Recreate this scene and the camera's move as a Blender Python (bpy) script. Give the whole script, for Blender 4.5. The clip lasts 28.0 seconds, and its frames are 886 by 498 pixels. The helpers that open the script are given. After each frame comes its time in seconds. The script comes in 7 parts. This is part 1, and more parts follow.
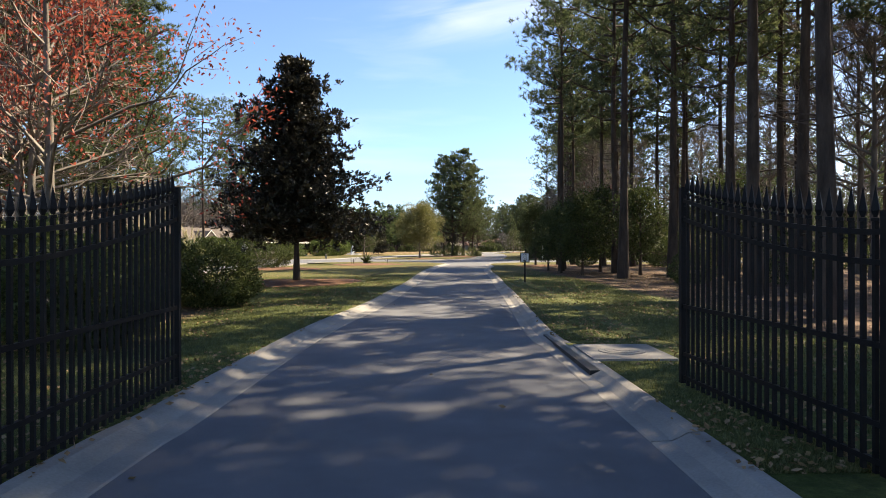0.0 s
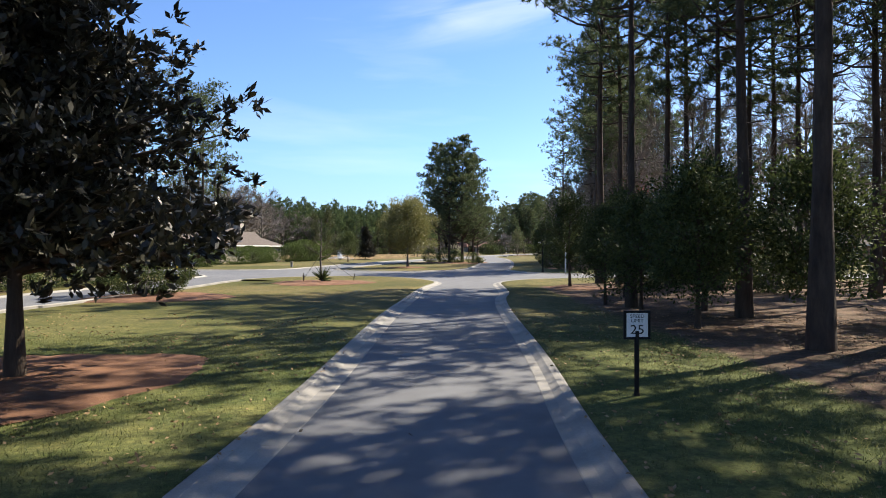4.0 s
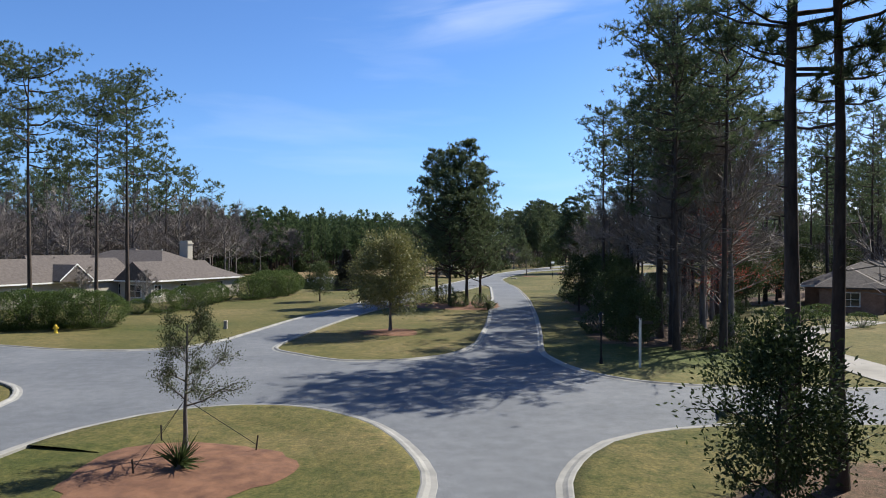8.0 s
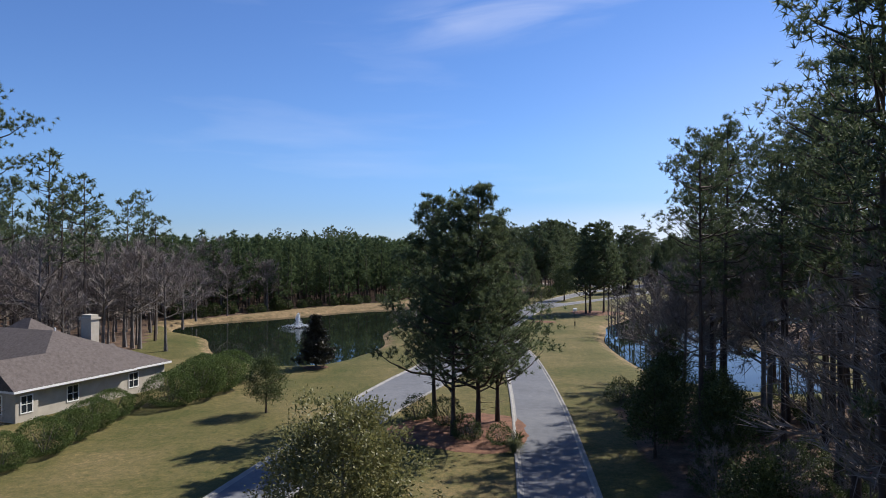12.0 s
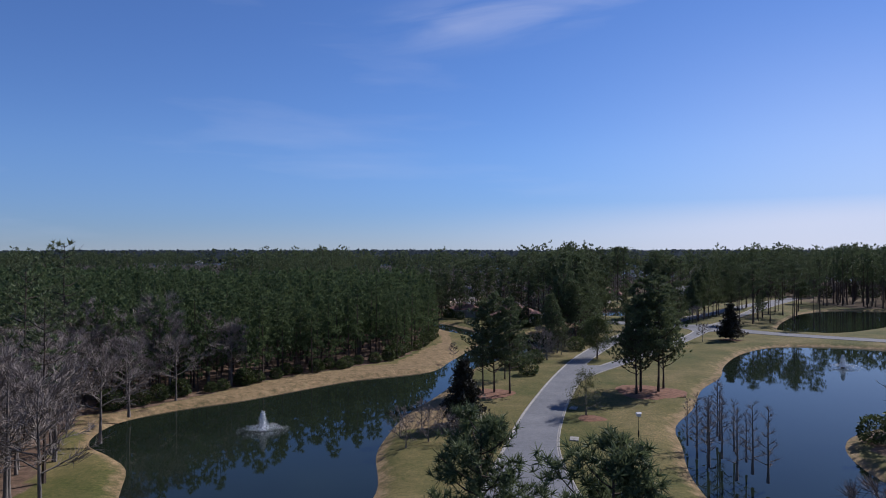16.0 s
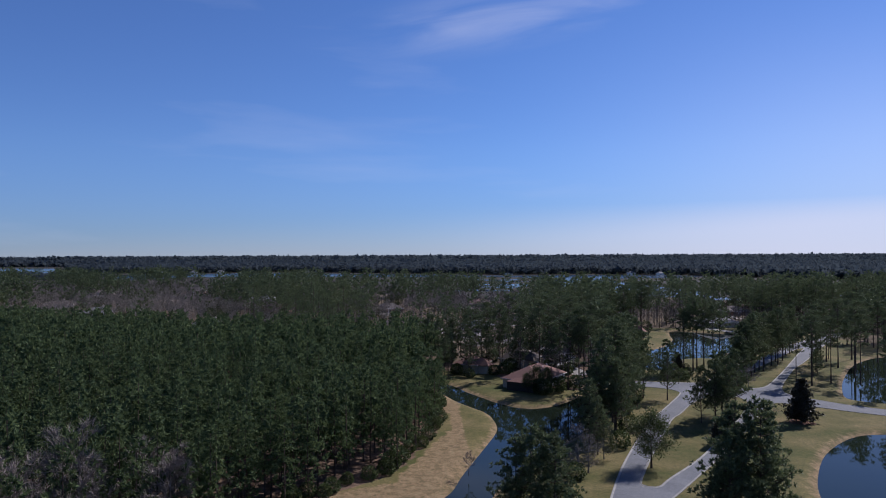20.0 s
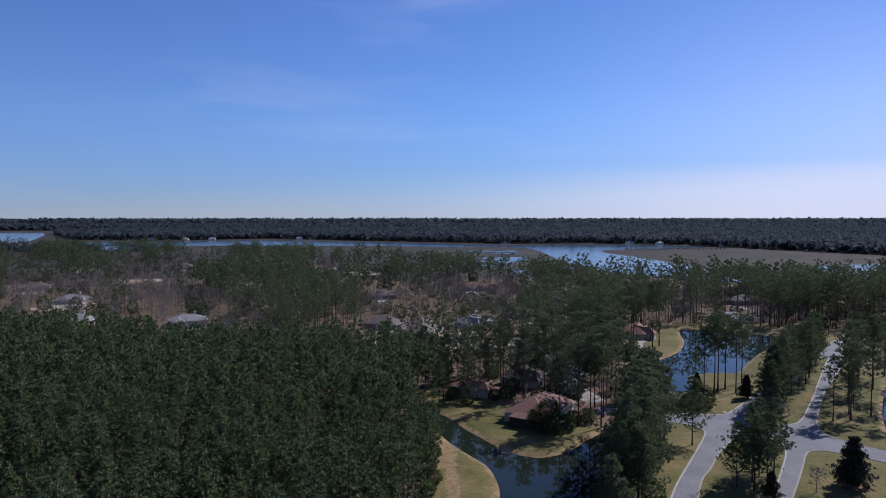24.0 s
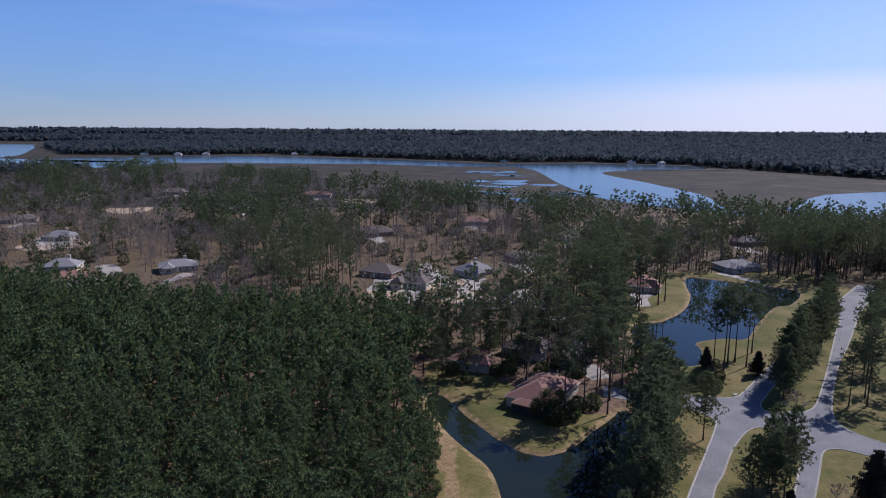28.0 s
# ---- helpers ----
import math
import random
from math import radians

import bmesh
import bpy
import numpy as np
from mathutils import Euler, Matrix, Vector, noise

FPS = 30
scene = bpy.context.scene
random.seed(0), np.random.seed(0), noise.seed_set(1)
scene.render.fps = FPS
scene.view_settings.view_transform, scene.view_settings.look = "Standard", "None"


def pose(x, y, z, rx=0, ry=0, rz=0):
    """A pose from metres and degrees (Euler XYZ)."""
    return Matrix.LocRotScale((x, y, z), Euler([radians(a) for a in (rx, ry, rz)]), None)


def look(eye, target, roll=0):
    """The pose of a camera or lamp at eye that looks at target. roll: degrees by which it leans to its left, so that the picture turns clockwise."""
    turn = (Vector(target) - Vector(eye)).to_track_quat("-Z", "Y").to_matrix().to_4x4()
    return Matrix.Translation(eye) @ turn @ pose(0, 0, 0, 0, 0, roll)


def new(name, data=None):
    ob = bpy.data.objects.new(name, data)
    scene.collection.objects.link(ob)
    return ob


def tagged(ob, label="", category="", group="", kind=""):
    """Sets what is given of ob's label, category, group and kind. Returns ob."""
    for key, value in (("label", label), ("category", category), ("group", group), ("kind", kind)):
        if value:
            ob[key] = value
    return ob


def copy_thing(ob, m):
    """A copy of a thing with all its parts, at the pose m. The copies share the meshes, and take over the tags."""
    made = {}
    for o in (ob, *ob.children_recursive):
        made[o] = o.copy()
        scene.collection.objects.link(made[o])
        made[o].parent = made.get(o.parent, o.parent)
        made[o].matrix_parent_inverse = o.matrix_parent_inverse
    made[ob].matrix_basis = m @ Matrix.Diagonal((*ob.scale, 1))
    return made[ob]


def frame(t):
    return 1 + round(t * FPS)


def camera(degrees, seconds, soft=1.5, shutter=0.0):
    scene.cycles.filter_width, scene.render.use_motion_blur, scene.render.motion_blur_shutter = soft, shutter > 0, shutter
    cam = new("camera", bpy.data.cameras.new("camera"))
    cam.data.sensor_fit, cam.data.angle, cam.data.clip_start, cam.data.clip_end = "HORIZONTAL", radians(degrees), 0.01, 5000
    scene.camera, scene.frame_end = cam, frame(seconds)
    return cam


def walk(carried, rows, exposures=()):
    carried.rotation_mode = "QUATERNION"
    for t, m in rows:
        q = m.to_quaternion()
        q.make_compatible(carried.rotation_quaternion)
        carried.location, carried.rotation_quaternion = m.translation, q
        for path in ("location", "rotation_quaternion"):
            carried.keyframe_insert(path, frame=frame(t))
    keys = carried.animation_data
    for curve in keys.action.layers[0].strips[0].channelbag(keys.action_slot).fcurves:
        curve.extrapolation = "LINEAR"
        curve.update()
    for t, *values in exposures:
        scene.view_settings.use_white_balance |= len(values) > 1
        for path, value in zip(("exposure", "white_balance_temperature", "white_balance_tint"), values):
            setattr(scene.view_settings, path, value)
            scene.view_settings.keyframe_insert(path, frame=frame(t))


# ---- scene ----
cam = camera(66.0, 28.0, 1.0)
PATH = [
    (0, (0.392, -2.592, 1.644), (0.421, -0.592, 1.64), -0.1),
    (0.5, (0.511, -0.367, 1.629), (0.54, 1.633, 1.626), -0.1),
    (1, (0.541, 2.008, 1.526), (0.571, 4.008, 1.522), -0.1),
    (1.5, (0.605, 4.405, 1.495), (0.634, 6.405, 1.491), -0.0),
    (2, (0.733, 6.84, 1.572), (0.762, 8.839, 1.568), 0.1),
    (2.5, (0.937, 9.33, 1.751), (0.966, 11.33, 1.747), 0.1),
    (3, (1.174, 11.875, 1.94), (1.204, 13.875, 1.935), 0.1),
    (3.5, (1.39, 14.563, 2.103), (1.42, 16.562, 2.099), -0.0),
    (5.5, (1.216, 26.861, 3.732), (1.249, 28.86, 3.729), 0.0),
    (6, (1.364, 29.937, 4.248), (1.397, 31.937, 4.246), 0.0),
    (6.5, (1.496, 33.067, 4.847), (1.53, 35.067, 4.845), 0.0),
    (7, (1.579, 36.281, 5.543), (1.612, 38.28, 5.539), 0.0),
    (7.5, (1.66, 39.449, 6.242), (1.695, 41.448, 6.239), 0.0),
    (8, (1.77, 42.473, 7.002), (1.805, 44.473, 6.999), 0.1),
    (8.5, (1.889, 45.431, 7.759), (1.925, 47.431, 7.758), 0.0),
    (9, (2.015, 48.422, 8.579), (2.052, 50.421, 8.58), -0.1),
    (9.5, (2.199, 51.508, 9.492), (2.236, 53.508, 9.494), -0.1),
    (10, (2.294, 54.725, 10.485), (2.331, 56.725, 10.487), -0.0),
    (10.5, (2.382, 57.978, 11.502), (2.42, 59.978, 11.505), 0.0),
    (11, (2.439, 61.631, 12.546), (2.477, 63.631, 12.55), 0.0),
    (11.5, (2.232, 65.566, 13.615), (2.271, 67.566, 13.62), -0.0),
    (12, (2.129, 69.57, 14.771), (2.168, 71.569, 14.777), -0.0),
    (12.5, (2.074, 73.69, 15.971), (2.114, 75.69, 15.977), 0.0),
    (13, (2.098, 77.81, 17.361), (2.139, 79.809, 17.369), 0.0),
    (13.5, (2.14, 81.857, 18.641), (2.181, 83.857, 18.649), 0.0),
    (15.5, (1.015, 100.143, 24.526), (1.058, 102.143, 24.535), 0.0),
    (16, (0.394, 104.525, 26.141), (0.439, 106.525, 26.151), 0.0),
    (16.5, (0.194, 108.898, 27.917), (0.239, 110.897, 27.927), 0.0),
    (17, (0.077, 113.543, 29.766), (0.124, 115.542, 29.777), 0.0),
    (17.5, (0.041, 118.12, 31.68), (0.086, 120.119, 31.691), -0.0),
    (18, (-0.001, 122.635, 33.55), (0.044, 124.634, 33.562), -0.1),
    (18.5, (-0.389, 127.009, 35.529), (-0.343, 129.009, 35.542), -0.1),
    (19, (-0.857, 131.39, 37.672), (-0.81, 133.39, 37.687), -0.0),
    (19.5, (-1.015, 135.885, 39.562), (-0.968, 137.885, 39.578), -0.1),
    (20, (-1.217, 140.192, 41.452), (-1.17, 142.192, 41.47), -0.2),
    (20.5, (-1.139, 144.774, 43.27), (-1.09, 146.774, 43.289), -0.1),
    (21, (-1.116, 148.658, 45.028), (-1.066, 150.657, 45.048), -0.1),
    (21.5, (-0.825, 152.45, 46.946), (-0.774, 154.45, 46.967), -0.2),
    (23.5, (-0.277, 164.41, 55.243), (-0.22, 166.409, 55.19), -0.0),
    (24, (-0.323, 166.715, 57.272), (-0.264, 168.711, 57.175), 0.0),
    (24.5, (-0.531, 169.325, 59.191), (-0.47, 171.319, 59.055), 0.0),
    (25, (-0.69, 171.915, 60.966), (-0.625, 173.907, 60.795), 0.1),
    (25.5, (-0.488, 174.199, 62.825), (-0.425, 176.187, 62.618), 0.1),
    (26, (-0.526, 176.215, 64.79), (-0.463, 178.199, 64.548), 0.2),
    (26.5, (-0.462, 177.95, 66.824), (-0.398, 179.93, 66.548), 0.2),
    (27, (-0.443, 179.694, 68.996), (-0.378, 181.67, 68.692), 0.2),
    (27.5, (-0.421, 181.298, 71.632), (-0.357, 183.269, 71.298), 0.3),
    (28, (-0.573, 182.775, 73.805), (-0.507, 184.742, 73.446), 0.4),
]
walk(cam, [(t, look(e, g, r)) for t, e, g, r in PATH], exposures=[(0, 1.6, 8900, 10), (3, 1.48, 7700, 9), (6, 1.06, 7000, 8), (8, 0.84, 6500, 6), (10, 0.7, 6350, 8), (12, 0.54, 6400, 12), (17, 0.04, 6000, 18), (22, 0.08, 5950, 20), (28, 0.28, 6000, 21)])

# ---- world and sun ----
SUN_AZ = radians(53.0)
SUN_EL = radians(42.0)
world = bpy.data.worlds.new("world")
scene.world = world
world.use_nodes = True
wn, wl = world.node_tree.nodes, world.node_tree.links
wbg = wn["Background"]
sky = wn.new("ShaderNodeTexSky")
sky.sky_type = "NISHITA"
sky.sun_disc = False
sky.sun_elevation, sky.sun_rotation = SUN_EL, SUN_AZ
sky.air_density, sky.dust_density, sky.ozone_density = 1.0, 0.0, 5.0
# thin streaks of cirrus
wtc = wn.new("ShaderNodeTexCoord")
wmap = wn.new("ShaderNodeMapping")
wmap.inputs["Scale"].default_value = (1.3, 2.2, 9.0)
wmap.inputs["Rotation"].default_value = (0.1, 0.32, 0.3)
wl.new(wtc.outputs["Generated"], wmap.inputs["Vector"])
wno = wn.new("ShaderNodeTexNoise")
wno.inputs["Scale"].default_value, wno.inputs["Detail"].default_value, wno.inputs["Distortion"].default_value = 1.6, 7.0, 0.15
wl.new(wmap.outputs["Vector"], wno.inputs["Vector"])
wrm = wn.new("ShaderNodeMapRange")
wrm.inputs[1].default_value, wrm.inputs[2].default_value, wrm.inputs[3].default_value, wrm.inputs[4].default_value = 0.56, 0.86, 0.0, 0.18
wl.new(wno.outputs["Fac"], wrm.inputs[0])
def wmath(op, a, b=0.0, c=0.0):
    n = wn.new("ShaderNodeMath")
    n.operation = op
    for k, v in enumerate((a, b, c)):
        if isinstance(v, (int, float)):
            n.inputs[k].default_value = v
        else:
            wl.new(v, n.inputs[k])
    return n.outputs[0]


def wramp(v, lo, hi, out_lo, out_hi):
    n = wn.new("ShaderNodeMapRange")
    n.interpolation_type = "SMOOTHSTEP"
    for k, q in enumerate((lo, hi, out_lo, out_hi)):
        n.inputs[k + 1].default_value = q
    wl.new(v, n.inputs[0])
    return n.outputs[0]


wsep = wn.new("ShaderNodeSeparateXYZ")
wl.new(wtc.outputs["Generated"], wsep.inputs[0])
wy = wmath("MAXIMUM", wsep.outputs[1], 0.05)
wu = wmath("DIVIDE", wsep.outputs[0], wy)
wv = wmath("DIVIDE", wsep.outputs[2], wy)
wslant = wmath("MULTIPLY_ADD", wu, -0.16, wv)
wcom = wn.new("ShaderNodeCombineXYZ")
wl.new(wmath("MULTIPLY", wu, 3.2), wcom.inputs[0])
wl.new(wmath("MULTIPLY", wslant, 19.0), wcom.inputs[1])
wfan = wn.new("ShaderNodeTexNoise")
wfan.inputs["Scale"].default_value, wfan.inputs["Detail"].default_value, wfan.inputs["Distortion"].default_value = 1.3, 8.0, 0.5
wl.new(wcom.outputs[0], wfan.inputs["Vector"])
wdx = wmath("DIVIDE", wmath("SUBTRACT", wu, 0.13), 0.34)
wdy = wmath("DIVIDE", wmath("SUBTRACT", wslant, 0.335), 0.065)
wfar = wmath("SQRT", wmath("ADD", wmath("MULTIPLY", wdx, wdx), wmath("MULTIPLY", wdy, wdy)))
wfanned = wmath("MULTIPLY", wramp(wfan.outputs["Fac"], 0.30, 0.85, 0.0, 0.30), wramp(wfar, 0.25, 1.0, 1.0, 0.0))
wrise = wmath("MULTIPLY_ADD", wu, -0.07, wv)
whaze = wmath("MULTIPLY", wramp(wu, -0.1, 0.6, 0.12, 0.74), wramp(wrise, 0.0, 0.075, 1.0, 0.0))
wveil = wmath("MULTIPLY", wramp(wu, 0.05, 0.75, 0.0, 0.32), wramp(wrise, 0.0, 0.40, 1.0, 0.1))
wmx = wn.new("ShaderNodeMix")
wmx.data_type = "RGBA"
wl.new(wmath("MAXIMUM", wmath("MAXIMUM", wrm.outputs[0], wfanned), wmath("MAXIMUM", whaze, wveil)), wmx.inputs[0])
wtint = wn.new("ShaderNodeMix")
wtint.data_type, wtint.blend_type = "RGBA", "MULTIPLY"
wtint.inputs[0].default_value = 1.0
wtint.inputs[7].default_value = (0.75, 0.91, 1.20, 1)
wl.new(sky.outputs[0], wtint.inputs[6])
wlow = wn.new("ShaderNodeMix")  # a little deeper toward the horizon
wlow.data_type, wlow.blend_type = "RGBA", "MULTIPLY"
wlow.inputs[7].default_value = (0.72, 0.77, 0.89, 1)
wl.new(wramp(wsep.outputs[2], 0.0, 0.16, 1.0, 0.0), wlow.inputs[0])
wl.new(wtint.outputs[2], wlow.inputs[6])
wl.new(wlow.outputs[2], wmx.inputs[6])
wmx.inputs[7].default_value = (8.8, 9.1, 10.2, 1)
wl.new(wmx.outputs[2], wbg.inputs["Color"])
wbg.inputs["Strength"].default_value = 0.075

sun_data = bpy.data.lights.new("sun", "SUN")
sun_data.energy, sun_data.angle, sun_data.color = 5.0, radians(0.53), (1.0, 0.95, 0.87)
sun = new("sun", sun_data)
sun.matrix_world = look((300 * math.sin(SUN_AZ), 300 * math.cos(SUN_AZ), 300 * math.tan(SUN_EL)), (0, 0, 0))


# ---- materials ----
class Nodes:
    """A principled material built by short calls."""

    def __init__(self, name, rough=0.7, metal=0.0, spec=0.4):
        self.m = bpy.data.materials.new(name)
        self.m.use_nodes = True
        self.t = self.m.node_tree
        self.p = self.t.nodes["Principled BSDF"]
        self.p.inputs["Roughness"].default_value = rough
        self.p.inputs["Metallic"].default_value = metal
        self.p.inputs["Specular IOR Level"].default_value = spec
        self.out = self.t.nodes["Material Output"]
        self.geo = self.t.nodes.new("ShaderNodeNewGeometry")

    def link(self, a, b):
        self.t.links.new(a, b)

    def noise(self, scale, detail=4.0, rough=0.55, stretch=None, objectspace=False):
        n = self.t.nodes.new("ShaderNodeTexNoise")
        n.inputs["Scale"].default_value, n.inputs["Detail"].default_value, n.inputs["Roughness"].default_value = scale, detail, rough
        src = self.geo.outputs["Position"]
        if objectspace:
            tc = self.t.nodes.new("ShaderNodeTexCoord")
            src = tc.outputs["Object"]
        if stretch:
            mp = self.t.nodes.new("ShaderNodeMapping")
            mp.inputs["Scale"].default_value = stretch
            self.link(src, mp.inputs["Vector"])
            src = mp.outputs["Vector"]
        self.link(src, n.inputs["Vector"])
        return n.outputs["Fac"]

    def ramp(self, fac, stops):
        r = self.t.nodes.new("ShaderNodeValToRGB")
        e = r.color_ramp.elements
        while len(e) < len(stops):
            e.new(0.5)
        for k, (at, col) in enumerate(stops):
            e[k].position, e[k].color = at, (*col, 1)
        self.link(fac, r.inputs["Fac"])
        return r.outputs["Color"]

    def mix(self, fac, a, b, blend="MIX"):
        n = self.t.nodes.new("ShaderNodeMix")
        n.data_type, n.blend_type = "RGBA", blend
        for v, i in ((fac, 0), (a, 6), (b, 7)):
            if isinstance(v, (int, float)):
                n.inputs[i].default_value = v
            elif isinstance(v, tuple):
                n.inputs[i].default_value = (*v, 1)
            else:
                self.link(v, n.inputs[i])
        return n.outputs[2]

    def bump(self, fac, strength=0.3, dist=0.02):
        b = self.t.nodes.new("ShaderNodeBump")
        b.inputs["Strength"].default_value, b.inputs["Distance"].default_value = strength, dist
        self.link(fac, b.inputs["Height"])
        self.link(b.outputs["Normal"], self.p.inputs["Normal"])

    def color(self, c):
        if isinstance(c, tuple):
            self.p.inputs["Base Color"].default_value = (*c, 1)
        else:
            self.link(c, self.p.inputs["Base Color"])
        return self


def mat_noise(name, stops, scale, rough=0.8, fine=None, bump=0.3, dist=0.02, metal=0.0, spec=0.3, stretch=None):
    n = Nodes(name, rough, metal, spec)
    a = n.noise(scale, 5.0, 0.6, stretch)
    c = n.ramp(a, stops)
    f = n.noise(fine or scale * 12, 3.0, 0.6, stretch)
    c = n.mix(0.55, c, n.mix(f, (0.55, 0.55, 0.55), (1.45, 1.45, 1.45)), "MULTIPLY")
    n.color(c)
    n.bump(f, bump, dist)
    return n.m


def mat_foliage(name, dark, light, rough=0.5, through_light=0.3, spec=0.3):
    n = Nodes(name, rough, 0.0, spec)
    oi = n.t.nodes.new("ShaderNodeObjectInfo")
    c = n.ramp(n.geo.outputs["Random Per Island"], [(0.0, dark), (1.0, light)])
    big = n.noise(0.12, 2.0)
    c = n.mix(0.6, c, n.mix(big, (0.6, 0.6, 0.6), (1.4, 1.4, 1.4)), "MULTIPLY")
    c = n.mix(0.5, c, n.mix(oi.outputs["Random"], (0.75, 0.8, 0.75), (1.25, 1.2, 1.15)), "MULTIPLY")
    n.color(c)
    tr = n.t.nodes.new("ShaderNodeBsdfTranslucent")
    n.link(c, tr.inputs["Color"])
    ms = n.t.nodes.new("ShaderNodeMixShader")
    ms.inputs[0].default_value = through_light
    n.link(n.p.outputs[0], ms.inputs[1])
    n.link(tr.outputs[0], ms.inputs[2])
    n.link(ms.outputs[0], n.out.inputs["Surface"])
    return n.m


def ground_material():
    """Winter lawn, pine straw where the attribute says so, worn sandy banks."""
    n = Nodes("ground_cover", 0.95, 0.0, 0.15)
    big, mid, fine = n.noise(0.07, 4.0), n.noise(0.6, 5.0, 0.65), n.noise(34.0, 4.0, 0.75)
    lawn = n.ramp(big, [(0.3, (0.057, 0.067, 0.019)), (0.5, (0.105, 0.094, 0.037)), (0.7, (0.162, 0.128, 0.063))])
    lawn = n.mix(0.6, lawn, n.ramp(mid, [(0.3, (0.6, 0.72, 0.5)), (0.7, (1.3, 1.2, 1.2))]), "MULTIPLY")
    straw = n.ramp(mid, [(0.3, (0.064, 0.042, 0.030)), (0.55, (0.128, 0.084, 0.060)), (0.75, (0.21, 0.152, 0.115))])
    bank = n.ramp(mid, [(0.3, (0.095, 0.078, 0.038)), (0.5, (0.19, 0.135, 0.075)), (0.75, (0.28, 0.21, 0.12))])
    marsh = n.ramp(n.noise(0.02, 6.0, 0.7), [(0.35, (0.017, 0.017, 0.014)), (0.55, (0.038, 0.033, 0.026)), (0.74, (0.085, 0.072, 0.054))])
    at = []
    for key in ("straw", "bank", "marsh"):
        a = n.t.nodes.new("ShaderNodeAttribute")
        a.attribute_name = key
        ad = n.t.nodes.new("ShaderNodeMath")
        ad.operation = "MULTIPLY_ADD"
        n.link(mid, ad.inputs[0])
        ad.inputs[1].default_value = 0.8
        n.link(a.outputs["Fac"], ad.inputs[2])
        mr = n.t.nodes.new("ShaderNodeMapRange")
        mr.inputs[1].default_value, mr.inputs[2].default_value = 0.75, 1.05
        n.link(ad.outputs[0], mr.inputs[0])
        at.append(mr.outputs[0])
    lush = n.t.nodes.new("ShaderNodeAttribute")
    lush.attribute_name = "lush"
    lawn = n.mix(lush.outputs["Fac"], lawn, n.mix(1.0, lawn, (0.80, 1.03, 0.90), "MULTIPLY"))
    c = n.mix(at[0], lawn, straw)
    c = n.mix(at[1], c, bank)
    c = n.mix(at[2], c, marsh)
    patch = n.noise(1.9, 8.0, 0.78)
    c = n.mix(0.8, c, n.ramp(patch, [(0.36, (0.50, 0.64, 0.48)), (0.5, (0.95, 0.95, 0.93)), (0.64, (1.42, 1.28, 1.22))]), "MULTIPLY")
    tuft = n.noise(8.0, 7.0, 0.8)
    c = n.mix(0.75, c, n.ramp(tuft, [(0.32, (0.30, 0.34, 0.30)), (0.5, (0.95, 0.95, 0.95)), (0.68, (1.85, 1.7, 1.6))]), "MULTIPLY")
    c = n.mix(0.7, c, n.mix(fine, (0.4, 0.4, 0.4), (1.6, 1.6, 1.6)), "MULTIPLY")
    n.color(c)
    n.bump(fine, 0.6, 0.04)
    return n.m


def asphalt_material():
    n = Nodes("asphalt", 0.85, 0.0, 0.3)
    big, mid, fine = n.noise(0.15, 4.0), n.noise(1.5, 5.0, 0.6), n.noise(160.0, 2.0)
    c = n.ramp(big, [(0.3, (0.102, 0.107, 0.118)), (0.7, (0.146, 0.150, 0.160))])
    c = n.mix(0.5, c, n.ramp(mid, [(0.35, (0.72, 0.72, 0.72)), (0.7, (1.2, 1.2, 1.2))]), "MULTIPLY")
    c = n.mix(0.6, c, n.ramp(fine, [(0.3, (0.5, 0.5, 0.5)), (0.7, (1.5, 1.5, 1.5))]), "MULTIPLY")
    n.color(c)
    n.bump(fine, 0.35, 0.006)
    return n.m


def water_material(name, tint, wave=0.9, rough=0.04):
    n = Nodes(name, rough, 0.0, 0.26)
    n.color(n.ramp(n.noise(0.05, 3.0), [(0.3, tint), (0.7, tuple(v * 1.5 for v in tint))]))
    n.p.inputs["IOR"].default_value = 1.33
    n.bump(n.noise(wave, 3.0, 0.6, (1.0, 1.6, 1.0)), 0.022, 0.05)
    return n.m


def shingle_material(name, a, b):
    n = Nodes(name, 0.9, 0.0, 0.2)
    c = n.ramp(n.noise(3.0, 4.0, 0.7), [(0.3, a), (0.7, b)])
    c = n.mix(0.5, c, n.ramp(n.noise(25.0, 2.0, 0.6, (1.0, 1.0, 3.0)), [(0.3, (0.6, 0.6, 0.6)), (0.7, (1.4, 1.4, 1.4))]), "MULTIPLY")
    n.color(c)
    n.bump(n.noise(12.0, 2.0, 0.5, (0.4, 0.4, 6.0)), 0.4, 0.02)
    return n.m


M_GROUND = ground_material()
M_ASPHALT = asphalt_material()
M_CONCRETE = mat_noise("kerb_concrete", [(0.3, (0.175, 0.168, 0.158)), (0.7, (0.295, 0.282, 0.258))], 0.9, 0.85, 45, 0.25, 0.006)
M_WATER = water_material("pond_water", (0.008, 0.012, 0.008), 0.5, 0.03)
M_RIVER = water_material("river_water", (0.03, 0.045, 0.06), 0.15, 0.15)
M_MARSH = mat_noise("marsh_grass", [(0.35, (0.05, 0.043, 0.03)), (0.65, (0.12, 0.098, 0.06))], 0.03, 0.95, 0.4)
M_BARK = mat_noise("pine_bark", [(0.3, (0.035, 0.027, 0.022)), (0.7, (0.095, 0.070, 0.055))], 4.0, 0.95, 18, 0.8, 0.03, stretch=(1, 1, 0.25))
M_BARKGREY = mat_noise("grey_bark", [(0.3, (0.085, 0.074, 0.065)), (0.7, (0.20, 0.178, 0.157))], 3.0, 0.95, 20, 0.5, 0.02, stretch=(1, 1, 0.3))
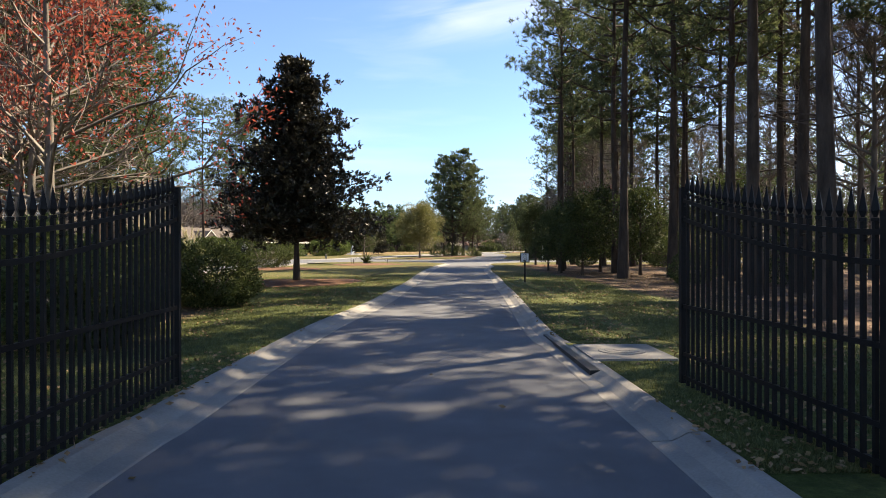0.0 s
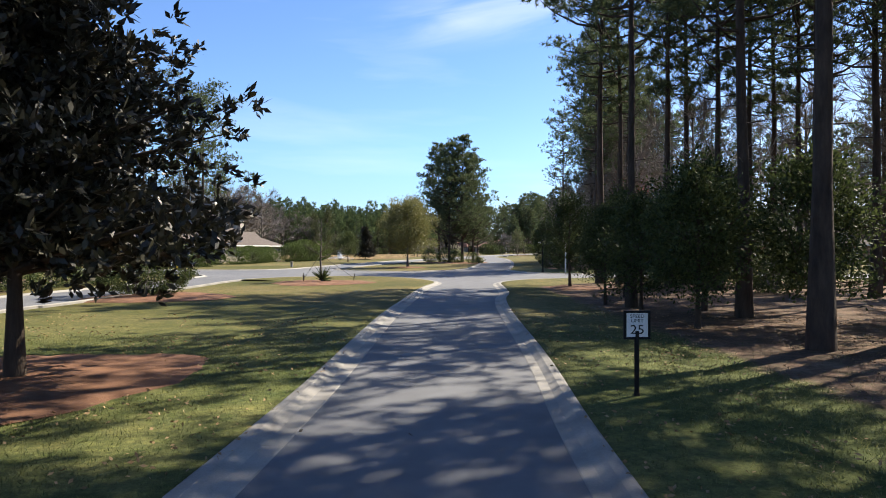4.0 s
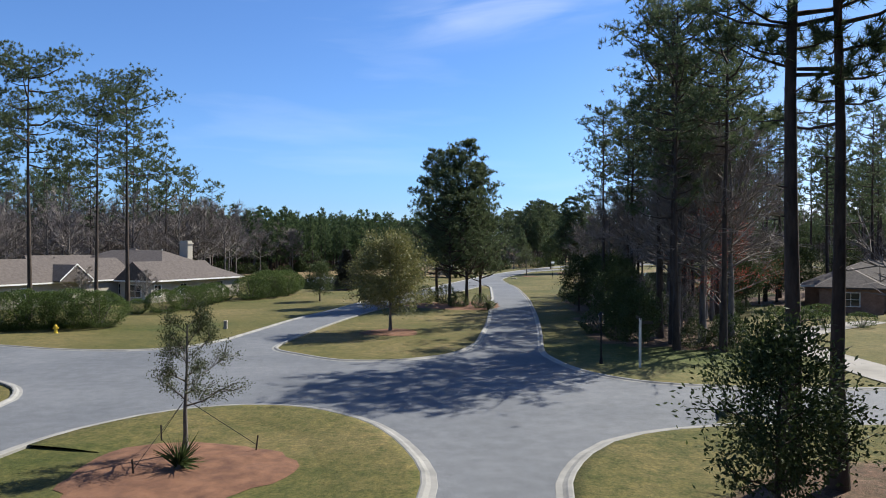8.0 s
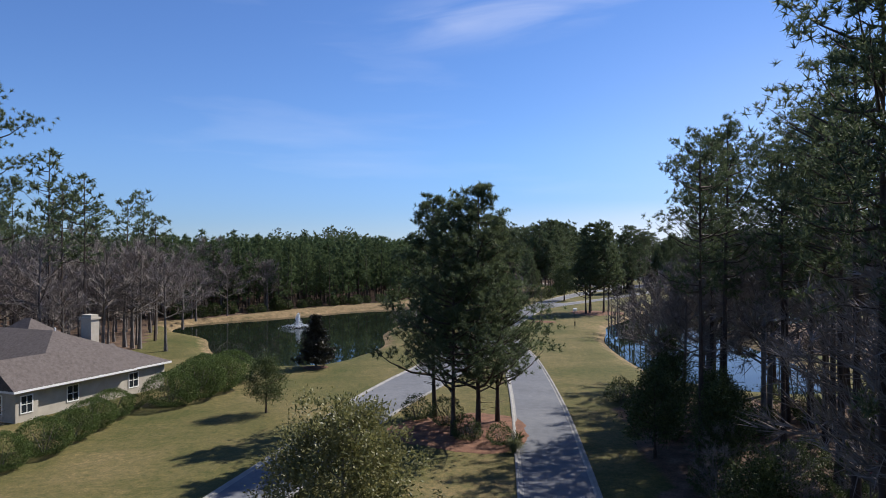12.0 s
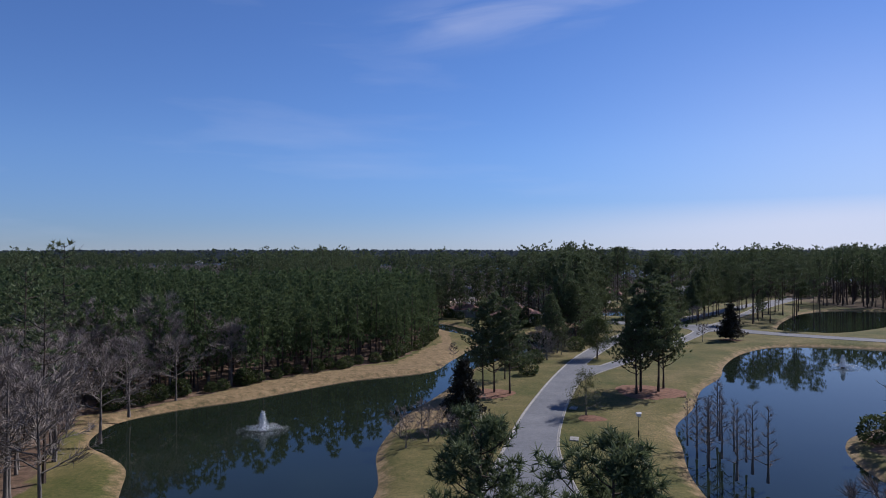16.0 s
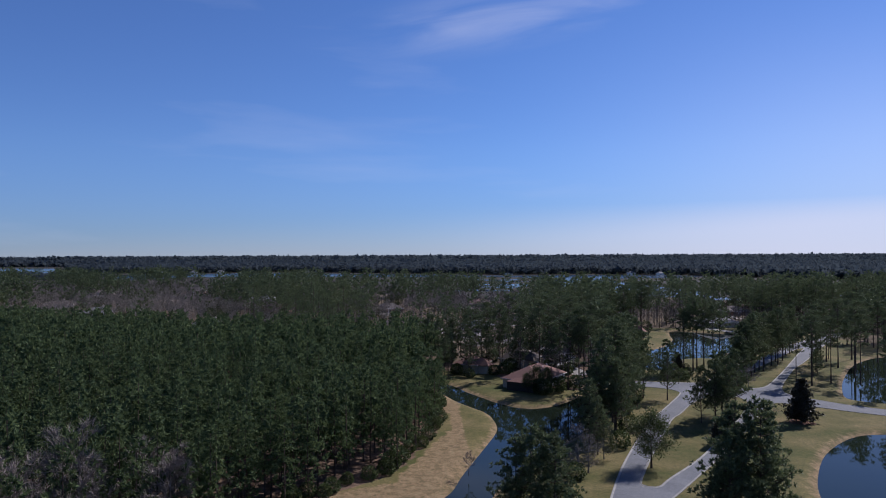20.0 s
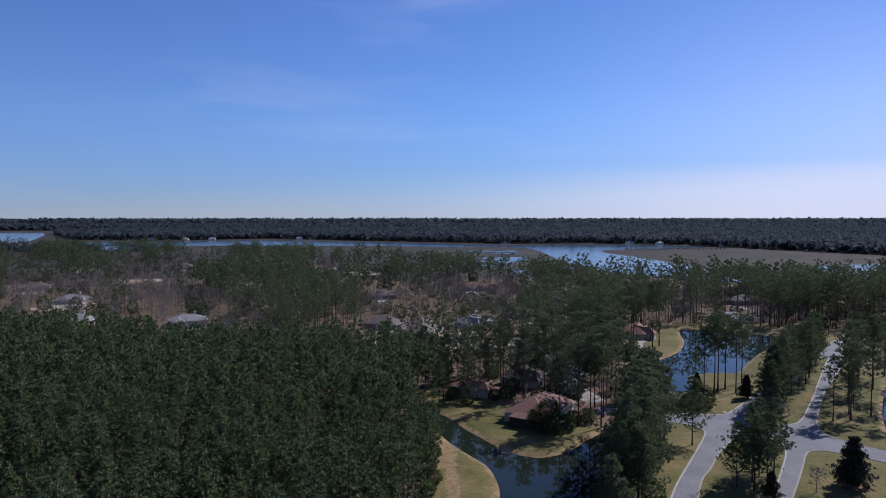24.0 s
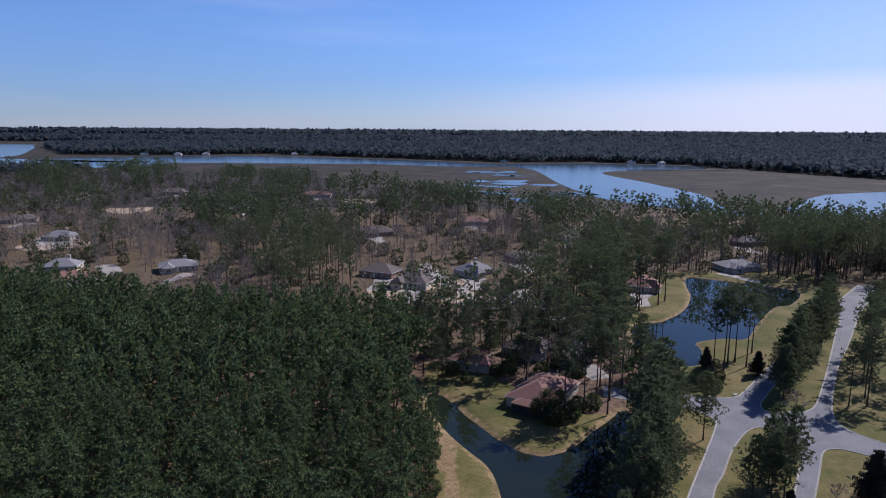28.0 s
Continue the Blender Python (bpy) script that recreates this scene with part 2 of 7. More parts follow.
M_TWIG = mat_noise("twigs", [(0.3, (0.145, 0.122, 0.108)), (0.7, (0.28, 0.242, 0.215))], 0.5, 0.95, 8, 0.1)
M_NEEDLE = mat_foliage("pine_needles", (0.050, 0.074, 0.038), (0.142, 0.172, 0.082), 0.6, 0.36, 0.2)
M_PLANT = mat_foliage("plantation_needles", (0.046, 0.073, 0.034), (0.130, 0.170, 0.074), 0.75, 0.38, 0.12)
M_MAGNOLIA = mat_foliage("magnolia_leaves", (0.018, 0.017, 0.014), (0.050, 0.048, 0.031), 0.42, 0.1, 0.35)
M_OAKLEAF = mat_foliage("evergreen_leaves", (0.034, 0.046, 0.020), (0.100, 0.112, 0.048), 0.6, 0.3, 0.2)
M_YELLOWLEAF = mat_foliage("yellowing_leaves", (0.075, 0.085, 0.030), (0.20, 0.19, 0.075), 0.5, 0.35)
M_SHRUB = mat_foliage("shrub_leaves", (0.028, 0.044, 0.016), (0.098, 0.122, 0.044), 0.62, 0.3, 0.18)
M_HEDGE = mat_foliage("hedge_leaves", (0.034, 0.056, 0.016), (0.110, 0.150, 0.042), 0.65, 0.28, 0.15)
M_RED = mat_foliage("red_maple_buds", (0.20, 0.035, 0.028), (0.42, 0.11, 0.075), 0.6, 0.4)
M_GRASS = mat_foliage("grass_blades", (0.078, 0.100, 0.034), (0.195, 0.195, 0.088), 0.6, 0.4)
M_PAMPAS = mat_foliage("dry_plumes", (0.42, 0.37, 0.27), (0.74, 0.67, 0.52), 0.7, 0.45)
M_STRAW = mat_noise("pine_straw", [(0.3, (0.085, 0.040, 0.025)), (0.7, (0.21, 0.105, 0.06))], 1.4, 0.95, 30, 0.7, 0.03)
M_IRON = mat_noise("black_iron", [(0.3, (0.006, 0.006, 0.007)), (0.7, (0.014, 0.013, 0.013))], 5, 0.6, 60, 0.15, 0.002, 0.0, 0.2)
M_ROOF = shingle_material("grey_brown_shingles", (0.075, 0.062, 0.056), (0.135, 0.114, 0.104))
M_ROOFRED = shingle_material("red_brown_shingles", (0.14, 0.075, 0.06), (0.23, 0.135, 0.11))
M_ROOFGREY = shingle_material("grey_shingles", (0.13, 0.13, 0.135), (0.22, 0.22, 0.225))
M_STUCCO = mat_noise("cream_stucco", [(0.3, (0.36, 0.325, 0.265)), (0.7, (0.46, 0.42, 0.35))], 0.8, 0.9, 40, 0.2, 0.005)
M_BRICK = mat_noise("brown_brick", [(0.3, (0.20, 0.12, 0.085)), (0.7, (0.32, 0.20, 0.15))], 2.0, 0.9, 14, 0.4, 0.01)
M_TRIM = mat_noise("white_trim", [(0.3, (0.68, 0.67, 0.63)), (0.7, (0.80, 0.79, 0.76))], 1.0, 0.6, 20, 0.05)
M_GLASS = Nodes("window_glass", 0.08, 0.0, 0.6).color((0.02, 0.025, 0.03)).m
M_SCREEN = mat_noise("dark_porch_screen", [(0.3, (0.02, 0.02, 0.02)), (0.7, (0.045, 0.045, 0.045))], 3, 0.7, 50, 0.2, 0.004)
M_DRIVE = mat_noise("driveway_concrete", [(0.3, (0.19, 0.175, 0.155)), (0.7, (0.29, 0.268, 0.24))], 0.4, 0.9, 20, 0.2, 0.005)
M_SPRAY = mat_noise("white_spray", [(0.3, (0.75, 0.78, 0.8)), (0.7, (0.9, 0.92, 0.94))], 2, 0.4, 30, 0.0)
M_YELLOW = mat_noise("yellow_paint", [(0.3, (0.60, 0.42, 0.04)), (0.7, (0.72, 0.55, 0.08))], 4, 0.5, 40, 0.1, 0.003)
M_SIGNWHITE = mat_noise("white_sign_sheeting", [(0.3, (0.72, 0.72, 0.70)), (0.7, (0.82, 0.82, 0.80))], 3, 0.4, 60, 0.02)
M_SIGNRED = mat_noise("red_sign_sheeting", [(0.3, (0.42, 0.02, 0.02)), (0.7, (0.52, 0.04, 0.03))], 3, 0.4, 60, 0.02)
M_BLACK = mat_noise("black_sign_paint", [(0.3, (0.015, 0.015, 0.015)), (0.7, (0.03, 0.03, 0.03))], 3, 0.5, 60, 0.02)
# blue-grey instead of green: the distance haze is put into this leaf colour
M_CANOPY_HAZED = mat_foliage("far_canopy", (0.050, 0.064, 0.076), (0.070, 0.084, 0.094), 0.9, 0.5, 0.1)


# ---- mesh helpers ----
RNG = np.random.default_rng(7)


def tri_mesh(name, verts, tris, smooth=False):
    me = bpy.data.meshes.new(name)
    v = np.asarray(verts, dtype=np.float32)
    f = np.asarray(tris, dtype=np.int32)
    me.vertices.add(len(v))
    me.vertices.foreach_set("co", v.ravel())
    me.loops.add(f.size)
    me.loops.foreach_set("vertex_index", f.ravel())
    me.polygons.add(len(f))
    me.polygons.foreach_set("loop_start", np.arange(0, f.size, 3, dtype=np.int32))
    me.polygons.foreach_set("loop_total", np.full(len(f), 3, dtype=np.int32))
    me.polygons.foreach_set("use_smooth", np.full(len(f), smooth, dtype=bool))
    me.update(calc_edges=True)
    return me


def place(name, me, mat, parent=None, label=""):
    ob = new(name, me)
    if mat and not me.materials:
        me.materials.append(mat)
    if parent:
        ob.parent = parent
    if label:
        ob["label"] = label
    return ob


def part(name, bm, mat, parent=None, label="", smooth=False):
    me = bpy.data.meshes.new(name)
    bm.normal_update()
    bm.to_mesh(me)
    bm.free()
    if smooth:
        for p in me.polygons:
            p.use_smooth = True
    return place(name, me, mat, parent, label)


def thing(name, m, label, category, group="", kind=""):
    ob = new(name)
    ob.empty_display_size = 0.2
    ob.matrix_world = m
    return tagged(ob, label, category, group, kind)


def join(*pieces):
    """Several (verts, tris) as one."""
    vs, fs, n = [], [], 0
    for v, f in pieces:
        if len(v):
            vs.append(v)
            fs.append(np.asarray(f) + n)
            n += len(v)
    return np.concatenate(vs), np.concatenate(fs)


def tube(pts, radii, sides=6):
    pts = np.asarray(pts, float)
    d = np.gradient(pts, axis=0)
    d /= np.linalg.norm(d, axis=1)[:, None] + 1e-9
    ref = np.where(np.abs(d[:, 2:3]) > 0.9, np.array([[1.0, 0, 0]]), np.array([[0, 0, 1.0]]))
    a = np.cross(d, ref)
    a /= np.linalg.norm(a, axis=1)[:, None] + 1e-9
    b = np.cross(d, a)
    ang = np.arange(sides) / sides * 2 * np.pi
    r = np.asarray(radii)[:, None, None]
    v = pts[:, None] + r * (np.cos(ang)[None, :, None] * a[:, None] + np.sin(ang)[None, :, None] * b[:, None])
    f = []
    for i in range(len(pts) - 1):
        for k in range(sides):
            p, q = i * sides + k, i * sides + (k + 1) % sides
            f += [(p, q, q + sides), (p, q + sides, p + sides)]
    return v.reshape(-1, 3), np.array(f)


def unit(v):
    return v / (np.linalg.norm(v, axis=-1, keepdims=True) + 1e-9)


def needles(rng, centers, outward, count, length, width, spread=0.9, up=0.25):
    """Thin triangles that fan out from each centre."""
    c = np.repeat(centers, count, axis=0)
    o = np.repeat(outward, count, axis=0)
    d = unit(o + spread * rng.normal(size=c.shape) + np.array([0, 0, up]))
    ln = length * rng.uniform(0.7, 1.2, (len(c), 1))
    s = unit(np.cross(d, rng.normal(size=c.shape))) * width * 0.5
    v = np.stack([c - s, c + s, c + d * ln], axis=1).reshape(-1, 3)
    return v, np.arange(len(v)).reshape(-1, 3)


def leaves(rng, centers, outward, count, clump, length, width):
    """Folded rhombic leaves strewn in a clump round each centre."""
    c = np.repeat(centers, count, axis=0) + rng.normal(size=(len(centers) * count, 3)) * clump
    o = np.repeat(outward, count, axis=0)
    d = unit(o + 0.9 * rng.normal(size=c.shape) + np.array([0, 0, 0.1]))
    ln = length * rng.uniform(0.7, 1.25, (len(c), 1))
    s = unit(np.cross(d, rng.normal(size=c.shape) + np.array([0, 0, 1.0]))) * width * 0.5
    mid = c + d * ln * 0.5
    v = np.stack([c, mid - s, mid + s, c + d * ln], axis=1).reshape(-1, 3)
    i = np.arange(len(c))[:, None] * 4
    f = np.concatenate([i + np.array([0, 2, 1]), i + np.array([1, 2, 3])], axis=1).reshape(-1, 3)
    return v, f


def stem(rng, h, r0, lean=0.02, n=7, top=0.25):
    z = np.linspace(0, h, n)
    off = np.cumsum(rng.normal(0, lean * h / n, (n, 2)), axis=0)
    off -= off[0]
    pts = np.column_stack([off, z])
    rad = r0 * (1 - (1 - top) * (z / h) ** 0.9)
    rad[0] *= 1.35
    return pts, rad


def at_height(pts, z):
    return np.array([np.interp(z, pts[:, 2], pts[:, k]) for k in (0, 1)] + [z])


# ---- kinds of trees: each returns the meshes of its wood and its crown ----
def pine_meshes(seed, h, base, radius, branches, tufts, count, needle, width, shape="round", sides=8, dead=6, limbs=True):
    """A tapered trunk, rising limbs and many tufts of needles; base: height of the crown's foot."""
    rng = np.random.default_rng(seed)
    pts, rad = stem(rng, h, 0.0085 * h + 0.03, 0.018, 8, 0.18)
    wood = [tube(pts, rad, sides)]
    cs, os = [], []
    for k in range(branches):
        u = (k + rng.uniform(0, 1)) / branches
        z = base + (h - base) * u ** 0.9
        if shape == "round":
            ln = radius * (0.45 + 0.75 * math.sin(math.pi * min(1, 0.18 + u * 0.8))) * rng.uniform(0.5, 1.1)
        elif shape == "layer":
            ln = radius * (0.55 + 0.5 * math.sin(math.pi * min(1, 0.12 + u * 0.85))) * rng.uniform(0.45, 1.1)
        else:
            ln = radius * (1.05 - u) ** 0.75 * rng.uniform(0.6, 1.15) + 0.25
        az = k * 2.4 + rng.normal(0, 0.5)
        rise = rng.uniform(0.0, 0.45) * (0.5 if shape == "layer" else 1) + (0.25 if shape == "cone" else 0.35 * u)
        p0 = at_height(pts, min(z, h * 0.985))
        d = np.array([math.cos(az), math.sin(az), rise])
        s = np.linspace(0, 1, 4)[:, None]
        line = p0 + d * ln * s + np.array([0, 0, 1.0]) * (s ** 2) * ln * 0.12 + np.array([0, 0, -0.1]) * ln * np.sin(s * 3.1)
        if limbs:
            wood.append(tube(line, np.linspace(0.022 * ln + 0.015, 0.012, 4), 3))
        n = max(2, int(tufts * (0.4 + 0.6 * ln / radius)))
        if shape == "layer":
            w = rng.choice(np.array([0.58, 0.98]), n)
            side = np.array([-d[1], d[0], 0.0]) * rng.choice(np.array([-0.22, 0.0, 0.22]), n)[:, None] * ln
            c = p0 + d * ln * w[:, None] + side * w[:, None] + np.array([0, 0, 0.12 * ln]) + rng.normal(0, 1, (n, 3)) * np.array([0.66, 0.66, 0.30])
        else:  # the tufts gather in a few clumps along the outer bough
            m = max(2, int(1.2 * ln + 0.5))
            at = rng.uniform(0.3, 1.05, m)
            aside = np.array([-d[1], d[0], 0.0]) * (rng.normal(0, 0.22, m) * ln)[:, None]
            mids = p0 + d * ln * at[:, None] + aside * at[:, None] + np.array([0, 0, 1.0]) * ((at ** 2) * ln * 0.12)[:, None]
            c = mids[rng.integers(m, size=n)] + rng.normal(0, 1, (n, 3)) * np.array([1, 1, 0.55]) * (0.16 + 0.065 * ln)
        cs.append(c)
        os.append(unit(np.tile(d * 0.6, (n, 1)) + rng.normal(0, 0.4, (n, 3)) + np.array([0, 0, 0.5])))
    if shape == "layer":  # the rounded top
        c = at_height(pts, h) + unit(rng.normal(size=(170, 3))) * rng.uniform(0.4, 1.0, (170, 1)) * np.array([2.7, 2.7, 1.3]) - np.array([0, 0, 1.0])
        cs.append(c)
        os.append(np.tile(np.array([0, 0, 1.0]), (170, 1)))
    for k in range(dead):
        z = base * rng.uniform(0.35, 1.0)
        az, ln = rng.uniform(0, 6.28), rng.uniform(0.5, 1.8)
        p0 = at_height(pts, z)
        wood.append(tube([p0, p0 + np.array([math.cos(az), math.sin(az), 0.1]) * ln], [0.035, 0.01], 3))
    v, f = needles(rng, np.concatenate(cs), np.concatenate(os), count, needle, width, 1.5, 0.3)
    return tri_mesh("trunk", *join(*wood), smooth=True), tri_mesh("crown", v, f)


def limb_tree(rng, h, r0, depth, spread, first=0.3, kids=4, droop=0.0, n0=7, lean=0.03):
    """A branching skeleton: tubes, and the tips with their directions."""
    pts, rad = stem(rng, h * 0.85, r0, lean, n0, 0.25)
    wood, tips, dirs = [tube(pts, rad, 6)], [], []

    def grow(p, d, ln, r, left):
        mid = p + d * ln * 0.5 + rng.normal(0, 0.05, 3) * ln
        end = p + d * ln + np.array([0, 0, -droop * ln]) + rng.normal(0, 0.07, 3) * ln
        wood.append(tube([p, mid, end], [r, r * 0.75, r * 0.5], 3))
        tips.append(end)
        dirs.append(unit(end - p))
        tips.append(mid)
        dirs.append(unit(end - p))
        if left:
            for _ in range(kids - 1 if left > 1 else kids):
                q = p + (end - p) * rng.uniform(0.35, 1.0)
                nd = unit(d + spread * rng.normal(0, 0.55, 3) + np.array([0, 0, 0.12]))
                grow(q, nd, ln * rng.uniform(0.45, 0.72), r * 0.5, left - 1)

    n = int(9 + h)
    for k in range(n):
        u = (k + 0.5) / n
        z = h * (first + (0.85 - first) * u)
        az = k * 2.4 + rng.normal(0, 0.3)
        ln = h * spread * (0.42 - 0.25 * u) * rng.uniform(0.7, 1.2)
        d = unit(np.array([math.cos(az), math.sin(az), 0.35 + 0.7 * u]))
        grow(at_height(pts, z), d, ln, r0 * (0.45 - 0.25 * u), depth)
    tips.append(pts[-1])
    dirs.append(np.array([0, 0, 1.0]))
    return wood, np.array(tips), np.array(dirs)


def bare_meshes(seed, h, depth=2, spread=0.75, kids=4, twigs=5, first=0.3, twig=0.022):
    rng = np.random.default_rng(seed)
    wood, tips, dirs = limb_tree(rng, h, 0.013 * h + 0.03, depth, spread, first, kids)
    v, f = needles(rng, tips, dirs, twigs, 0.09 * h * 0.9, twig, 0.55, 0.2)
    return tri_mesh("trunk", *join(*wood), smooth=True), tri_mesh("crown", v, f)


def leafy_meshes(seed, h, spread, count, clump, leaf, first=0.25, depth=1, kids=5, droop=0.0, r=0.012, dome=None):
    rng = np.random.default_rng(seed)
    wood, tips, dirs = limb_tree(rng, h, r * h + 0.03, depth, spread, first, kids, droop)
    if dome:  # more leaf clumps in an uneven round mass: height of its middle, half width, half height, clumps
        z, rx, rz, n = dome
        d = unit(rng.normal(size=(n, 3)))
        lump = np.array([noise.noise(Vector(x) * 2.6 + Vector((seed, 0, 0))) for x in d])[:, None]
        c = d * rng.uniform(0.35, 1.0, (n, 1)) ** 0.5 * (1 + 0.42 * lump) * np.array([rx, rx, rz]) + np.array([0, 0, z])
        tips, dirs = np.concatenate([tips, c]), np.concatenate([dirs, d])
    v, f = leaves(rng, tips, dirs, count, clump, leaf, leaf * 0.45)
    return tri_mesh("trunk", *join(*wood), smooth=True), tri_mesh("crown", v, f)


def magnolia_meshes(seed, h, radius, foot, branches, count, leaf):
    """A pyramid of tiered limbs with stiff leaves in rosettes at the ends."""
    rng = np.random.default_rng(seed)
    pts, rad = stem(rng, h, 0.012 * h + 0.02, 0.008, 8, 0.12)
    wood, cs, os = [tube(pts, rad, 8)], [], []
    for k in range(branches):
        u = (k + rng.uniform(0, 1)) / branches
        z = foot + (h - foot) * u ** 1.1
        ln = radius * (1 - u) ** 0.85 * rng.uniform(0.6, 1.0) * (0.86 + 0.30 * math.sin(u * 34)) + 0.3
        az = k * 2.4 + rng.normal(0, 0.35)
        p0 = at_height(pts, min(z, h * 0.98))
        d = np.array([math.cos(az), math.sin(az), 0.18 + 0.5 * u])
        line = p0 + d * ln * np.linspace(0, 1, 4)[:, None]
        wood.append(tube(line, np.linspace(0.02 * ln + 0.012, 0.01, 4), 4))
        n = int(5 + 12 * ln)
        w = rng.uniform(0.25, 1.03, n)[:, None]
        c = p0 + d * ln * w + rng.normal(0, 1, (n, 3)) * np.array([1, 1, 0.55]) * (0.10 + 0.13 * ln)
        cs.append(c)
        os.append(unit(np.tile(d, (n, 1)) + rng.normal(0, 0.4, (n, 3)) + np.array([0, 0, 0.35])))
    v, f = leaves(rng, np.concatenate(cs), np.concatenate(os), count, 0.05, leaf, leaf * 0.42)
    return tri_mesh("trunk", *join(*wood), smooth=True), tri_mesh("crown", v, f)


def shrub_meshes(seed, w, h, count, leaf, box=0.0):
    """Stems and a leafy mass that fills an uneven dome, or a clipped block where box is 1."""
    rng = np.random.default_rng(seed)
    wood = []
    for k in range(7):
        az = k * 0.9 + rng.uniform(0, 0.5)
        wood.append(tube([(0.05 * math.cos(az), 0.05 * math.sin(az), -0.05), (w * 0.16 * math.cos(az), w * 0.16 * math.sin(az), h * 0.4),
                          (w * 0.33 * math.cos(az), w * 0.33 * math.sin(az), h * 0.8)], [0.035, 0.025, 0.01], 4))
    d = unit(rng.normal(size=(count, 3)))
    if not box:
        d[:, 2] = np.where(d[:, 2] < 0, d[:, 2] * 0.58, d[:, 2])
    if box:
        p = 2.9
        r = 1 / (np.abs(d) ** p).sum(axis=1, keepdims=True) ** (1 / p)
    else:
        r = 1.0
    lump = np.array([noise.noise(Vector(x) * 2.3 + Vector((seed, 0, 0))) for x in d])[:, None]
    r = r * rng.uniform(0.55, 1.0, (count, 1)) ** 0.35 * (1 + (0.14 if box else 0.28) * lump)
    c = d * r * np.array([w * 0.5, w * 0.5, h * 0.62]) + np.array([0, 0, h * 0.38])
    if box:
        c = d * r * np.array([w * 0.5, w * 0.5, h * 0.5]) + np.array([0, 0, h * 0.5])
        c[:, :2] *= (0.8 + 0.3 * np.sin(np.pi * np.clip(c[:, 2:] / h, 0, 1)))
    c[:, 2] = np.maximum(c[:, 2], 0.04)
    v, f = leaves(rng, c, d, 1, 0.03, leaf, leaf * 0.5)
    return tri_mesh("stem", *join(*wood)), tri_mesh("foliage", v, f)


def tree_thing(name, meshes, mats, label, category, group=""):
    """A tree at the origin, to be copied; its parts are its wood and its crown."""
    ob = thing(name, Matrix.Identity(4), label, category, group)
    place(meshes[0].name, meshes[0], mats[0], ob)
    place(meshes[1].name, meshes[1], mats[1], ob)
    return ob


def spot(x, y, z=0.0, turn=0.0, s=1.0, sz=None):
    return Matrix.Translation((x, y, z)) @ Matrix.Rotation(turn, 4, "Z") @ Matrix.Diagonal((s, s, sz or s, 1))


def plant(ob, spots, first=True):
    """Stand a tree at the first spot and copies of it at the others; spots: x, y, size, turn."""
    made = []
    for k, (x, y, s, a) in enumerate(spots):
        m = spot(x, y, 0.0, a, s)
        if k == 0 and first:
            ob.matrix_world = m
            made.append(ob)
        else:
            c = copy_thing(ob, Matrix.Identity(4))
            c.matrix_basis = m
            made.append(c)
    return made


# ---- plan: kerb lines, islands, ponds ----
def smooth_line(pts, step=1.6, closed=False):
    """A Catmull-Rom curve through the points."""
    p = [np.array(q, float) for q in pts]
    n = len(p)
    out = []
    for i in range(n if closed else n - 1):
        if closed:
            a, b, c, d = p[i - 1], p[i], p[(i + 1) % n], p[(i + 2) % n]
        else:
            a, b, c, d = p[max(i - 1, 0)], p[i], p[i + 1], p[min(i + 2, n - 1)]
        k = max(1, int(np.linalg.norm(c - b) / step))
        for j in range(k):
            t = j / k
            out.append(0.5 * (2 * b + (c - a) * t + (2 * a - 5 * b + 4 * c - d) * t * t + (3 * b - a - 3 * c + d) * t ** 3))
    if not closed:
        out.append(p[-1])
    return np.array(out)


ENTRY_LEFT = [(-2.3, -40), (-2.3, -2), (-2.2, 4), (-2.05, 9), (-1.85, 12), (-1.5, 15), (-1.25, 18), (-1.05, 22), (-0.65, 29), (-0.3, 40), (0.15, 47), (0.8, 56),
              (1.5, 61), (1.6, 63.5), (1.0, 66), (0.1, 68.3), (-1.2, 70.3), (-3.6, 72.2), (-6.4, 72.7), (-9.2, 71.7), (-11, 69.8), (-12.2, 67.5),
              (-12.8, 64), (-13.0, 57), (-14.0, 46), (-14.6, 35), (-15, -40)]
EXIT_LEFT = [(-19.9, -40), (-19.4, 38), (-18.0, 57), (-17.3, 66), (-17.2, 72.5), (-17.8, 75), (-19.6, 77.4), (-23, 79.3), (-32, 82), (-70, 92)]
WEST_AND_MAIN = [(-70, 101), (-40, 94.4), (-28.9, 91.2), (-23.6, 89.3), (-18.6, 88.8), (-15.6, 90.4), (-13.9, 93.6), (-13, 99), (-11.6, 108.5),
                 (-9.6, 117.2), (-7.8, 126), (-5.6, 137), (-2.5, 148), (1.2, 159.5), (6.5, 180), (10.8, 196.2), (15.2, 212.5), (20.8, 230.1),
                 (27.7, 249.9), (35.9, 270.8), (45, 290.5), (52.5, 306), (63.6, 324.3), (73, 340), (74.5, 345), (72, 349.5), (64, 354), (50, 360)]
NORTH_LEFT = [(52, 367), (66, 361.5), (78, 359.5), (86, 358.6), (92.2, 364.1), (108, 382.3), (120.5, 395.5), (142, 422), (158, 441), (176, 459), (207, 492)]
NORTH_RIGHT = [(217, 492), (190, 459), (173.6, 439.2), (145.1, 401.1), (131.9, 384.6), (117.5, 363.7), (110, 352), (106, 344), (105.5, 338), (109, 331.5),
               (119.7, 319), (150, 297), (200, 262)]
